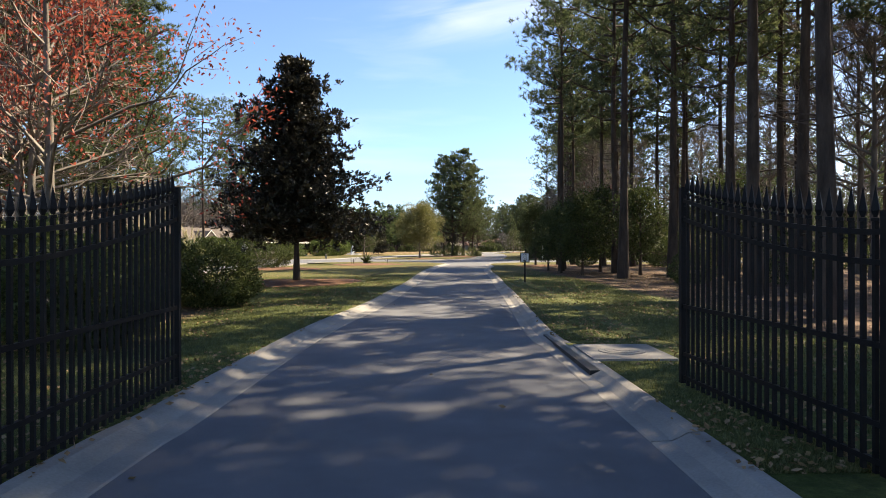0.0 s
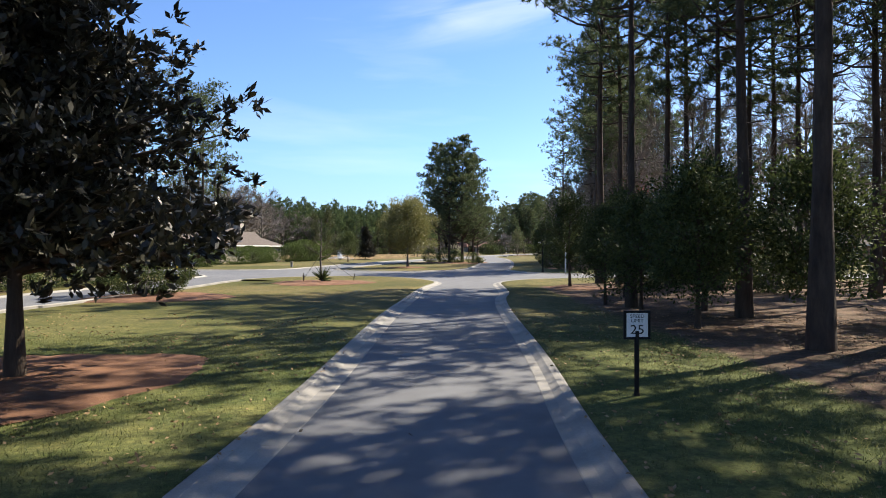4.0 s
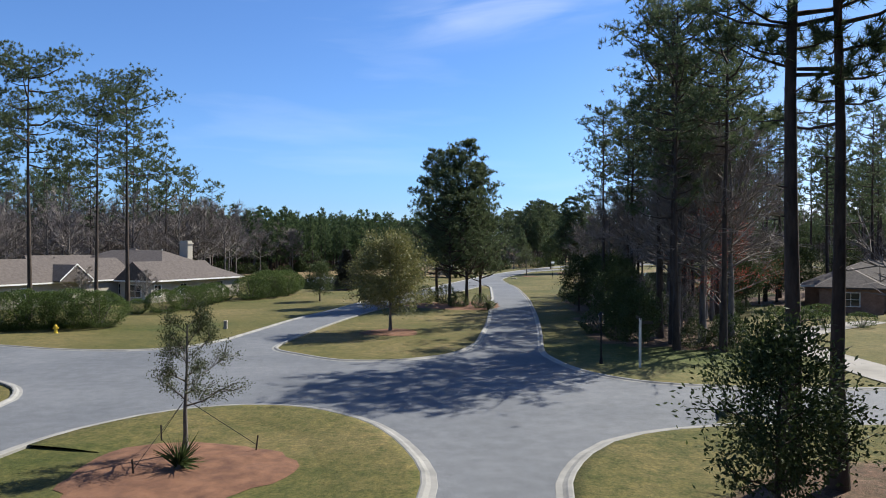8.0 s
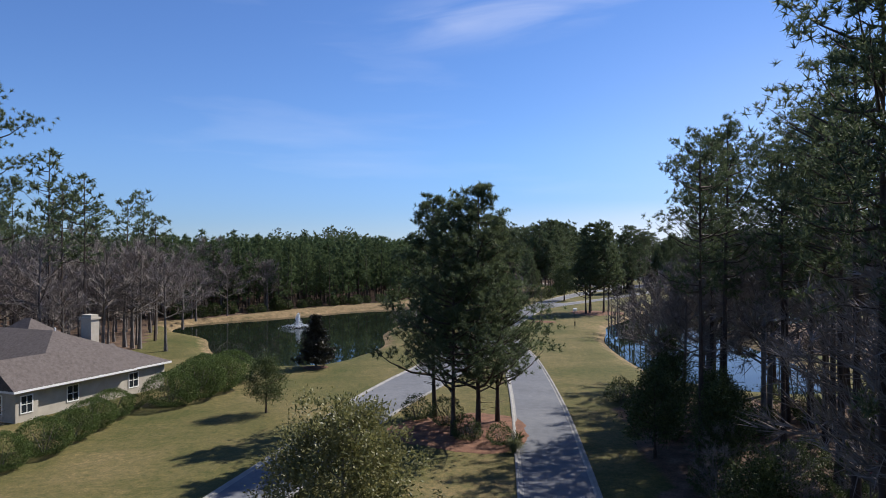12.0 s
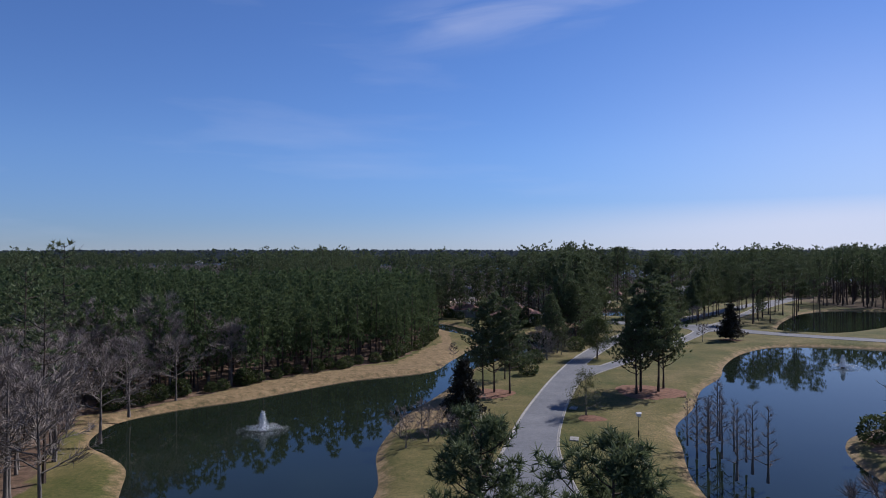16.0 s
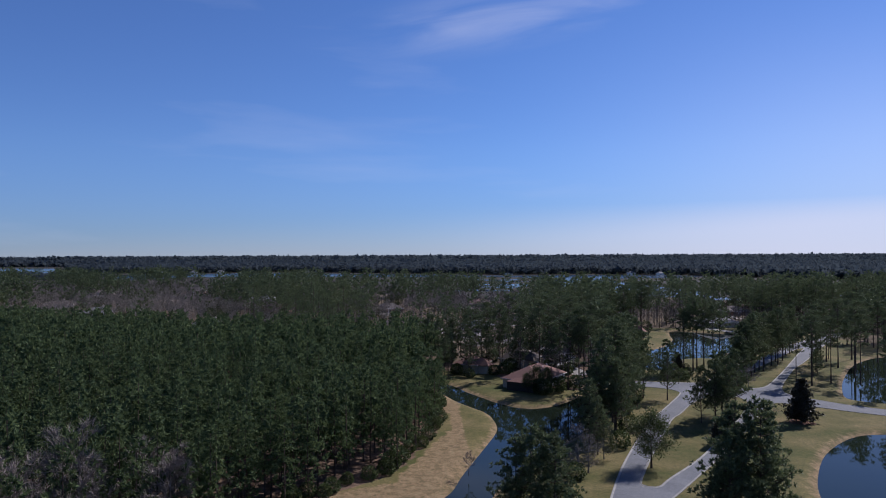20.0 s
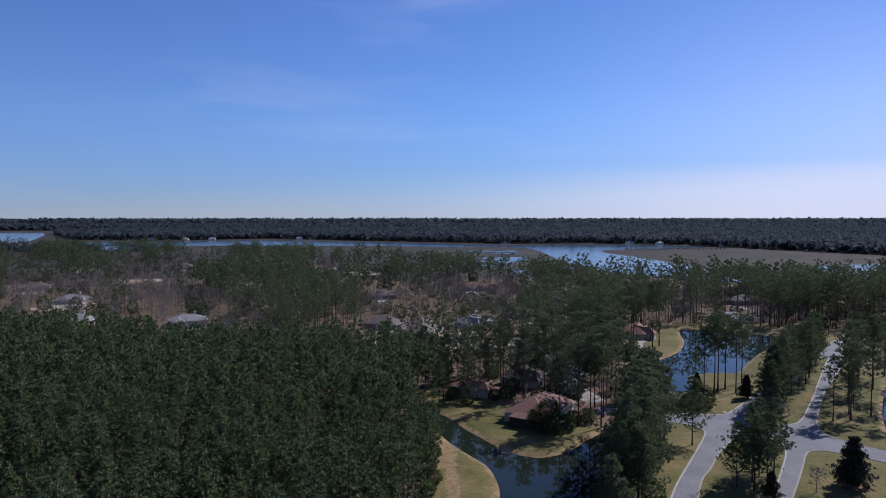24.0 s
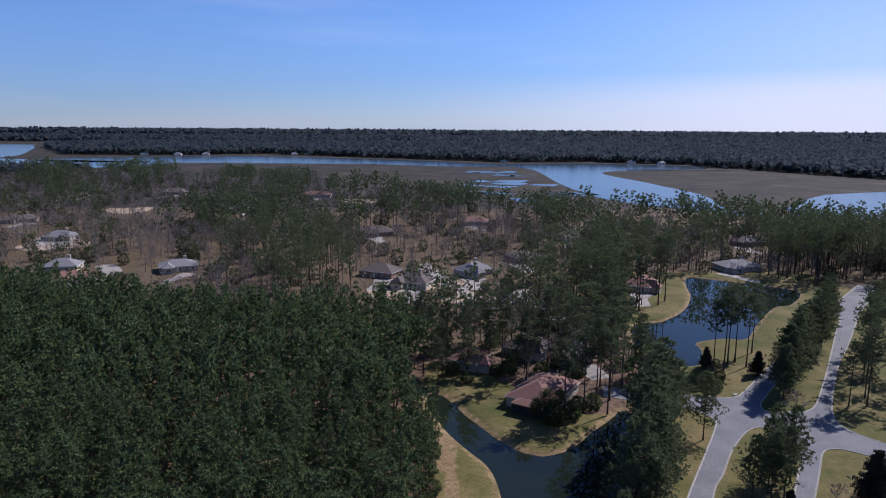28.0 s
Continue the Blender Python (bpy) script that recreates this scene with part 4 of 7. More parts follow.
# groves: hardwoods gather where the noise is high
grove = np.array([noise.noise(Vector((x * 0.012, y * 0.012, 3.0))) for x, y in pts])
gap = np.array([noise.noise(Vector((x * 0.02, y * 0.02, 9.0))) for x, y in pts])
keep = (gap > -0.34) & ((pts[:, 1] < 690) | (rng.uniform(0, 1, len(pts)) < 0.62))
yard = inside(pts[:, 0], pts[:, 1], np.array([(-45, 428), (25, 428), (48, 450), (46, 500), (28, 600), (-10, 645), (-32, 645), (-42, 520)], float))
yard |= inside(pts[:, 0], pts[:, 1], np.array([(-250, 440), (-98, 440), (-104, 545), (-150, 590), (-250, 690), (-290, 660)], float))
yard |= inside(pts[:, 0], pts[:, 1], np.array([(-340, 800), (-40, 730), (-20, 860), (-340, 930)], float)) & (grove < 0.12)
keep &= ~yard | (rng.uniform(0, 1, len(pts)) < 0.66)
grove = np.where(yard, grove + 0.30, grove)
pts, grove = pts[keep], grove[keep]
hard = (grove + rng.normal(0, 0.16, len(pts))) > -0.10
leafy = rng.uniform(0, 1, len(pts)) < 0.16
hard, pine = hard & ~leafy, ~hard & ~leafy
size = rng.uniform(0.8, 1.12, len(pts))
round_far = [tuple(shrub_meshes(200 + k, 6.5, 7.5, 380, 1.15)) for k in range(3)]
pine_low = [pine_meshes(190 + k, 23.0, 8.0, 4.8, 15, 4, 5, 1.5, 1.0, "round", 3, 0, False) for k in range(4)]
bare_low = [bare_meshes(195 + k, 11.0, 0, 0.95, 2, 4, 0.45, 0.22) for k in range(3)]
close = pts[:, 1] < 575
for sel, kinds, mats, nm, lb in ((leafy, round_far, (M_BARKGREY, M_OAKLEAF), "evergreen_woods", "round evergreen trees among the far houses"),
                                 (pine & close, tall_far, (M_BARK, M_NEEDLE), "pine_woods", "tall pines standing among the nearer houses"),
                                 (pine & ~close, pine_low, (M_BARK, M_NEEDLE), "pine_woods", "tall pines standing among the far houses"),
                                 (hard & close, bare_far, (M_BARKGREY, M_TWIG), "bare_woods", "leafless grey hardwoods among the nearer houses"),
                                 (hard & ~close, bare_low, (M_BARKGREY, M_TWIG), "bare_woods", "leafless grey hardwoods among the far houses")):
    w = mass(np.random.default_rng(8), pts[sel], [raw(m[0]) for m in kinds], size[sel])
    c = mass(np.random.default_rng(8), pts[sel], [raw(m[1]) for m in kinds], size[sel])
    stuff(nm, w, c, mats, lb, "woods")


tall_mid = [pine_meshes(150 + k, 24.0, 12.0, 3.3, 26, 7, 8, 0.75, 0.20, "round", 4, 0) for k in range(3)]
NORTH_WOODS = [[(60, 405), (72, 400), (74, 436), (84, 444), (98, 462), (108, 490), (118, 508), (134, 524), (170, 506), (186, 500), (190, 530), (100, 545), (60, 470)],
               [(188, 438), (222, 478), (300, 480), (420, 470), (440, 330), (250, 330), (226, 400), (196, 424)], [(190, 500), (226, 505), (420, 500), (420, 640), (190, 560)]]
for lp in NORTH_WOODS:
    g = np.random.default_rng(43)
    p = open_spots(scatter(g, lp, 7.2), 4.0)
    sz = g.uniform(0.8, 1.15, len(p))
    stuff("pine_woods", mass(np.random.default_rng(44), p, [raw(m[0]) for m in tall_far], sz), mass(np.random.default_rng(44), p, [raw(m[1]) for m in tall_far], sz),
          (M_BARK, M_NEEDLE), "close stand of tall pines beside the water", "woods")

BELT = [(-120, 140), (-64, 142), (-48, 157), (-40, 172), (-45, 190), (-52, 206), (-66, 232), (-120, 235)]
pts = open_spots(scatter(rng, BELT, 5.4), 4.0)
kind = rng.uniform(0, 1, len(pts)) < 0.25
size = rng.uniform(1.1, 1.65, len(pts))
belt_bare = [bare_meshes(180 + k, 11.0, 1, 0.7, 2, 5, 0.3, 0.05) for k in range(4)]
w = mass(np.random.default_rng(9), pts[~kind], [raw(m[0]) for m in belt_bare], size[~kind])
c = mass(np.random.default_rng(9), pts[~kind], [raw(m[1]) for m in belt_bare], size[~kind])
stuff("bare_woods", w, c, (M_BARKGREY, M_TWIG), "leafless grey-brown hardwoods behind the house", "woods")
w = mass(np.random.default_rng(10), pts[kind], [raw(m[0]) for m in tall_mid], size[kind] * 0.72)
c = mass(np.random.default_rng(10), pts[kind], [raw(m[1]) for m in tall_mid], size[kind] * 0.72)
stuff("pine_woods", w, c, (M_BARK, M_NEEDLE), "pines scattered through the bare hardwoods", "woods")


bare_mid = [bare_meshes(170 + k, 10.0, 1, 0.8, 2, 5, 0.3, 0.06) for k in range(3)]
SIDES = [[(34, -25), (40, 20), (38, 62), (72, 62), (72, -25)], [(-22.5, -25), (-23, 20), (-25, 62), (-40, 76), (-84, 84), (-84, -25)],
         [(40, 128), (36, 134), (48, 136), (56, 150), (58, 178), (62, 194), (68, 201), (90, 209), (114, 228), (142, 252), (170, 245), (170, 88), (74, 88), (70, 128)]]
for lp in SIDES:
    g = np.random.default_rng(41)
    p = scatter(g, lp, 8.4)
    p = p[np.hypot(p[:, 0] - 57, p[:, 1] - 121) > 17]
    cut = g.uniform(0, 1, len(p)) < 0.62
    sz = g.uniform(0.8, 1.15, len(p))
    for sel, kinds, mats, nm, lb in ((cut, tall_mid, (M_BARK, M_NEEDLE), "pine_woods", "tall pines standing close behind the verge"),
                                     (~cut, bare_mid, (M_BARKGREY, M_TWIG), "bare_woods", "leafless hardwoods between the tall pines")):
        w = mass(np.random.default_rng(42), p[sel], [raw(m[0]) for m in kinds], sz[sel])
        c = mass(np.random.default_rng(42), p[sel], [raw(m[1]) for m in kinds], sz[sel])
        stuff(nm, w, c, mats, lb, "woods")


def canopy(loop, step, height, label):
    """Far woods: a lumpy roof of crowns, each crown a small ragged dome."""
    g = np.random.default_rng(21)
    p = scatter(g, loop, step)
    p = p[np.abs(p[:, 0]) < 100 + p[:, 1] * 0.72]
    n = len(p)
    if not n:
        return
    k = 16  # ragged sprays of foliage, fuller and darker below
    r = step * g.uniform(0.5, 0.8, (n, 1, 1))
    h = height * g.uniform(0.72, 1.12, (n, 1, 1))
    d = unit(g.normal(size=(n, k, 3)))
    mid = np.concatenate([p, np.zeros((n, 1))], axis=1)[:, None] + d * r * np.array([1, 1, 0.0]) + np.array([0, 0, 1.0]) * h * (0.66 + 0.3 * d[:, :, 2:])
    a, b = unit(g.normal(size=(n, k, 3))), unit(g.normal(size=(n, k, 3)))
    w = r * 0.75
    v = np.stack([mid - a * w, mid + a * w * 0.6 - b * w * 0.6, mid + b * w], axis=2).reshape(-1, 3)
    f = np.arange(len(v)).reshape(-1, 3)
    ob = tagged(new("far_woods"), label, "woods", kind="stuff")
    place("crowns", tri_mesh("crowns", v, f), M_CANOPY_HAZED, ob)


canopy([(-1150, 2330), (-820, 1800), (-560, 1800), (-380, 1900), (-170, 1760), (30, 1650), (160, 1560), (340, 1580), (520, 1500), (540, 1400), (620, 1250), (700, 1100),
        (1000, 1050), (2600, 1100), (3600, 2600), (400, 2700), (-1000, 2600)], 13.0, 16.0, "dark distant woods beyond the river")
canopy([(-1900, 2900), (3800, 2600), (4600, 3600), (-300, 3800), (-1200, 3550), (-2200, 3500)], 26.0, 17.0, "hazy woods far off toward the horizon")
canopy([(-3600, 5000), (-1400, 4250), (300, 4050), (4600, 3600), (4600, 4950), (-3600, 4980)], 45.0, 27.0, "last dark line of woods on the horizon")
canopy([(-2600, 1000), (-620, 1010), (-470, 1180), (-1000, 1230), (-2600, 1240)], 12.0, 16.0, "woods along the near shore of the estuary")
canopy([(500, 560), (900, 640), (900, 690), (500, 690)], 12.0, 17.0, "woods along the river's near bank")

# ---- near trees ----
tall = [tree_thing("pine_tree", pine_meshes(10 + k, 26.0, (11.0, 13.5, 10.0, 14.0)[k], 3.6, 48, 23, 12, 0.40, 0.066, "round", 8, 12), (M_BARK, M_NEEDLE),
                   "tall straight pine with a high dark crown", "pine", "tall pines") for k in range(4)]
SP = [
    [(11.4, 20.6, 1.0, 0.3), (13.4, 34.3, 1.0, 4.0), (22.7, 50, 1.0, 2.2), (19.5, 92.2, 1.02, 5.0), (24.8, 105.5, 1.0, 3.3),
     (32, 34, 1.0, 0.7), (41, 58, 1.0, 2.7), (30.5, 118, 0.85, 1.1), (-42, 96, 0.9, 2.0)],
    [(10.4, 33.2, 1.0, 1.1), (11.5, 16.4, 1.0, 2.9), (17.7, 37.3, 0.95, 0.2), (25.4, 50.3, 1.0, 5.5), (21.6, 88.4, 0.95, 0.9), (27.5, 118, 0.82, 4.4),
     (27, 27, 1.0, 1.7), (36, 48, 0.95, 4.1), (34, 126, 1.0, 2.0), (-24, 51, 0.9, 0.4), (34, 123, 1.0, 1.0)],
    [(14.9, 30.2, 0.95, 2.2), (13.7, 21.8, 1.0, 0.7), (12.0, 40.6, 0.95, 3.8), (19.8, 50, 0.95, 1.5), (18.7, 89.2, 0.9, 2.6), (24.7, 96.6, 0.86, 0.1),
     (24, 41, 1.0, 3.0), (46, 70 - 10, 1.0, 0.3), (29, 132, 0.95, 5.7), (-30, 60, 0.95, 2.5), (44, 138, 1.0, 4.4)],
    [(9.3, 44.6, 0.8, 1.0), (19.7, 95.6, 1.0, 3.7), (19.9, 113.9, 0.83, 1.2), (26.7, 128.6, 0.94, 0.8), (21, 24, 1.0, 2.0),
     (30, 60, 1.0, 3.1), (46, 132, 0.95, 5.2), (-26, 44, 0.95, 1.4), (-36, 50, 1.0, 0.9), (38, 140, 1.0, 2.2), (52, 128, 1.0, 3.5)],
]
SP[0] += [(10, 8, 1.0, 1.0), (20, 11, 0.95, 3.0), (-18 - 4, 4, 0.95, 2.0), (15, -7, 1.0, 0.2), (9, -18, 1.0, 4.0)]
SP[1] += [(14.5, 3, 1.0, 2.0), (25, 18, 1.0, 5.0), (-24, 17, 0.9, 0.7), (-9, -10, 0.9, 3.0)]
SP[2] += [(18, 17, 0.95, 0.4), (26, 5, 1.0, 1.4), (-23, 28, 0.95, 4.4), (22, -3, 1.0, 2.9)]
SP[1] += [(23, 13.5, 0.95, 1.0), (28, 20, 1.0, 0.4)]
SP[2] += [(17, 12.5, 0.95, 3.0)]
SP[0] += [(33, 128, 0.95, 1.0), (61, 133, 1.0, 2.0), (69, 121, 1.0, 3.0)]
SP[2] += [(40, 134, 0.95, 4.0), (51, 138, 1.0, 5.0), (72, 110, 1.0, 0.5)]
SP[3] += [(9.5, 13, 0.9, 1.9), (30, 13, 1.0, 0.0), (-11, 1, 0.85, 5.0), (11.5, -1, 0.95, 2.3)]
g = np.random.default_rng(51)
for k, (x, y) in enumerate(scatter(g, [(16, 14), (34, 8), (38, 62), (20, 63), (17, 46)], 8.6)):
    if min(math.hypot(x - q[0], y - q[1]) for sp in SP for q in sp) > 3.0:
        SP[k % 4].append((x, y, g.uniform(0.85, 1.02), g.uniform(0, 6)))
for ob, sp in zip(tall, SP):
    plant(ob, sp)

near_pine = tree_thing("pine_tree", pine_meshes(14, 26.0, 11.5, 3.6, 50, 30, 30, 0.34, 0.034, "round", 10, 14), (M_BARK, M_NEEDLE), "tall pine with a fine-needled crown by the kerb", "pine", "tall pines")
plant(near_pine, [(12.55, 62.8, 1.05, 0.6), (13.7, 62.2, 0.92, 3.4), (15.6, 58.2, 0.95, 5.1), (17.4, 55.3, 0.92, 4.6), (14.8, 13.4, 1.0, 1.0), (12.6, 10.2, 0.9, 3.9), (18.6, 12.4, 0.95, 0.9), (17.3, 60.4, 0.95, 2.0), (27.5, 111.5, 1.0, 1.4), (28.5, 102.5, 0.95, 4.6), (26, 124, 0.95, 5.6), (20.5, 58.6, 0.9, 1.3), (23.2, 60.6, 0.95, 4.2)])
island = [tree_thing("pine_tree", pine_meshes(33 + k, 20.0, (2.9, 3.6)[k], 5.3, 84, 36, 19, 0.40, 0.058, "cone", 10, 5), (M_BARK, M_NEEDLE),
                     "full green pine with sweeping boughs over mown grass", "pine", "full pines") for k in range(2)]
plant(island[0], [(6.1, 125.5, 1.0, 0.4), (8.0, 128.5, 0.88, 2.2), (-21.9, 44.4, 1.15, 1.0)])
plant(island[1], [(2.6, 131, 0.97, 3.0), (4.0, 123.8, 0.92, 1.4), (-23.5, 38.5, 1.0, 4.0)])
layered = tree_thing("pine_tree", pine_meshes(39, 26.0, 15.0, 5.3, 20, 84, 26, 0.30, 0.050, "layer", 9, 8), (M_BARK, M_NEEDLE), "tall pine with flat open layered boughs", "pine", "layered pines")
plant(layered, [(-37, 109, 0.97, 1.2), (-33.5, 115, 0.87, 3.9), (-34, 123.5, 1.02, 0.5), (-50, 100, 0.9, 2.0), (-46, 118, 0.85, 5.0), (-27, 58, 0.85, 2.5), (-25, 33, 0.9, 0.2)])
mid = [tree_thing("pine_tree", pine_meshes(30 + k, 20.0, (3.6, 4.6)[k], 5.2, 58, 18, 13, 0.52, 0.18, "cone", 6, 3), (M_BARK, M_NEEDLE),
                  "full green pine with low sweeping boughs", "pine", "bushy pines") for k in range(2)]
plant(mid[0], [(38.9, 229.6, 0.9, 0.4), (45.6, 234.5, 0.95, 1.7), (31, 379, 0.9, 0.9), (21, 387, 0.85, 2.9), (57, 392, 1.0, 1.9), (66, 402, 1.0, 0.3), (68, 422, 1.0, 3.9), (13, 374, 0.8, 5), (40.3, 231.6, 1.05, 2.2), (12.8, 231.5, 0.92, 1.0), (70.5, 309, 0.85, 4.0), (68.5, 304, 0.8, 1.0), (75.5, 316.5, 0.8, 2.0), (38.5, 293.5, 1.2, 1.0), (44.5, 308, 1.25, 2.0), (50.5, 321.5, 1.25, 3.0), (55.5, 336, 1.05, 4.0), (36, 290, 0.9, 5.0), (108, 368, 1.05, 0.1), (130, 393, 1.05, 2.2), (137, 403, 1.0, 3.0), (104, 365, 0.95, 1.5), (67, 333, 0.85, 5.1), (16.3, 245, 0.7, 2.0),
               (55, 345, 1.1, 3.1), (126, 390, 1.0, 0.2), (99, 356.5, 0.8, 1), (103, 361, 0.9, 2), (117, 381, 1.0, 3), (133, 400.5, 1.0, 4), (146, 417.5, 1.0, 5), (66, 306.5, 0.7, 0.5), (50.5, 324, 1.1, 1.9), (45, 302, 1.0, 0.3), (53, 331, 1.1, 4.2), (34, 281, 0.6, 1.3)])
plant(mid[1], [(-25.5, 36, 0.95, 2.2), (41.5, 235.5, 0.85, 3.3), (37, 391, 0.95, 2.0), (27, 395, 0.9, 4.0), (48, 400, 1.0, 0.6), (60, 412, 1.0, 2.6), (43, 377, 0.85, 3.6), (71, 440, 1.0, 5.6), (43.6, 231.5, 1.08, 0.5), (10.6, 230.3, 0.85, 2.8), (15.6, 230.5, 0.88, 4.9), (6, 378, 0.8, 1.0), (3, 390, 0.9, 2.0), (8, 398, 0.85, 3.0), (-2, 398, 0.85, 4.0), (14, 402, 0.9, 5.0), (20, 408, 0.9, 0.5), (0, 408, 0.9, 1.5), (4.5, 369, 0.7, 2.5), (77.3, 313, 0.85, 0.9), (72, 305.5, 0.8, 3.0), (43.0, 300.5, 1.25, 0.5), (48, 315, 1.25, 1.5), (54, 329, 1.25, 2.5), (58, 334, 1.0, 3.5), (33, 284, 0.75, 4.5), (113, 376, 1.05, 1.1), (149, 420, 1.0, 0.4), (126, 361, 0.5, 1.4), (134, 374, 0.55, 3.1), (157, 406, 0.7, 0.7), (104, 364, 0.95, 2.4), (110, 372, 1.0, 3.4), (122, 387.5, 1.0, 2), (140, 408.5, 1.0, 1), (152, 425.5, 1.0, 0), (73.5, 312, 0.65, 2.2), (60, 343, 1.1, 3), (64, 372, 1.0, 1), (61, 336, 0.95, 0.1),
               (98, 357, 0.75, 2.6), (118, 380, 0.9, 5.5), (48, 312, 1.1, 4.0), (57, 339, 1.1, 2.0), (41, 292, 0.9, 5.0), (60, 349, 0.85, 1.0)])

small_pine = tree_thing("pine_tree", pine_meshes(36, 26.0, 14.0, 4.0, 36, 16, 12, 0.6, 0.17, "round", 7, 4), (M_BARK, M_NEEDLE), "tall thin pine standing on the mown verge", "pine", "verge pines")
plant(small_pine, [(92.9, 380.1, 1.0, 0.2), (99.8, 387.6, 0.95, 2.0), (101, 382.4, 0.9, 1.1), (89.6, 380.1, 0.85, 3.2), (96, 384.5, 1.0, 4.4), (109.2, 395.7, 0.9, 5.1), (114.5, 352, 0.7, 1.0), (119.5, 352, 0.85, 4.0), (99, 457, 1.1, 0.6), (104, 463, 1.1, 3.3), (88, 448, 1.05, 2.3),
                   (142, 366, 0.9, 5.0), (150, 378, 0.95, 1.3), (135, 352, 0.85, 0.5), (46, 352, 0.95, 1.1), (51, 357, 1.0, 2.9), (42, 349, 0.9, 4.4), (57, 366, 1.0, 0.0),
                   (128, 356, 0.8, 3.8), (122.5, 357.5, 0.75, 2.2), (129.5, 369, 0.85, 4.9), (137, 380, 0.9, 0.3), (144, 389, 0.85, 2.7), (152, 399, 0.9, 5.3), (148, 385, 0.95, 1.8), (165, 404, 1.0, 2.1), (170, 396, 0.9, 0.7), (36, 345, 0.8, 5.2), (133, 336, 0.75, 1.9), (48, 348, 0.85, 0.6), (21, 397, 0.9, 1.0), (14, 381, 0.85, 2.0), (30.5, 372, 0.9, 3.0), (44, 372, 0.95, 4.0), (51, 367, 0.9, 5.0), (59.7, 381, 1.0, 0.4), (50.4, 386, 1.0, 1.4), (31, 409, 1.0, 2.4), (39, 384, 0.95, 3.4), (25, 386, 0.9, 4.4), (44, 395, 1.0, 5.4), (61, 400, 1.0, 0.9), (104, 474, 1.0, 1.9)])

magnolia = tree_thing("magnolia_tree", magnolia_meshes(41, 10.4, 4.2, 1.9, 160, 16, 0.21), (M_BARK, M_MAGNOLIA), "dark glossy pyramidal magnolia on a mulched bed", "magnolia")
plant(magnolia, [(-6.05, 29.7, 1.0, 0.4)])
magnolia2 = tree_thing("magnolia_tree", magnolia_meshes(42, 8.0, 2.9, 0.7, 90, 8, 0.42), (M_BARKGREY, M_MAGNOLIA), "small dark evergreen magnolia on the open lawn", "magnolia", "lawn magnolias")
plant(magnolia2, [(-12.3, 156.5, 0.8, 0.1), (5.8, 207.5, 1.2, 1.9), (101, 345.5 + 30, 0.9, 0.7), (88, 382, 0.8, 2.0), (62, 287, 0.75, 5.0), (70, 300, 0.7, 1.0), (90.3, 305.5, 1.3, 2.6)])

oak = tree_thing("evergreen_tree", leafy_meshes(51, 8.6, 0.80, 46, 0.25, 0.19, 0.18, 1, 5, 0.22, 0.012, (5.1, 3.4, 3.2, 420)), (M_BARKGREY, M_YELLOWLEAF), "round-crowned olive-green tree on the road island", "tree")
plant(oak, [(-1.6, 99.4, 1.0, 0.7)])
lawn_tree = tree_thing("evergreen_tree", leafy_meshes(52, 5.4, 0.75, 26, 0.24, 0.17, 0.18, 1, 4, 0.0, 0.012, (3.2, 1.7, 2.0, 180)), (M_BARK, M_SHRUB), "small round evergreen tree on the lawn", "tree", "small lawn trees")
plant(lawn_tree, [(-12.8, 132.2, 1.0, 0.4), (18.2, 118, 1.2, 2.2), (11.6, 43, 1.1, 0.9), (10.6, 50, 1.0, 2.0), (9.2, 37.5, 0.9, 4.0),
                  (42.2, 272, 2.1, 1.0), (47, 131, 1.4, 0.3), (51.5, 134, 1.5, 1.3), (43, 127.5, 1.3, 2.3), (57, 133, 1.5, 3.3), (66.5, 126, 1.6, 4.3), (70, 116, 1.6, 5.3), (67, 107, 1.5, 0.8), (39.5, 123.5, 1.2, 1.8), (35.5, 118, 1.2, 2.8), (93.5, 308.5, 0.7, 3.0), (190.4, 447.6, 2.4, 1.0), (17.5, 101, 1.0, 0.1), (16.5, 93.5, 0.9, 1.3), (21, 113, 1.2, 3.6), (24, 121, 1.1, 5.0), (15.6, 87.5, 0.8, 2.2), (8.6, 41, 0.8, 2.7),
                  (22, 126, 1.2, 1.9), (26, 138, 1.3, 4.2), (12.6, 37.4, 1.0, 5.5), (19, 40, 1.2, 1.2)])
staked = tree_thing("young_tree", leafy_meshes(53, 5.2, 0.64, 60, 0.13, 0.075, 0.30, 1, 5), (M_BARKGREY, M_OAKLEAF), "young staked tree with thin grey-green foliage", "tree")
plant(staked, [(-6.5, 65.6, 1.0, 0.0)])
holly = tree_thing("evergreen_tree", leafy_meshes(54, 6.3, 0.62, 34, 0.22, 0.14, 0.22, 1, 4, 0.0, 0.011, (3.9, 1.5, 2.0, 190)), (M_BARK, M_SHRUB), "dense dark evergreen sapling beside the pine trunks", "tree", "evergreen saplings")
plant(holly, [(9.4, 57.2, 0.92, 1.0), (8.6, 45.9, 0.7, 3.0), (17.8, 58.0, 0.9, 4.0), (31.8, 346.4, 1.3, 1.0), (35.6, 348.8, 1.15, 2.0), (28.8, 345, 1.0, 3.0)])

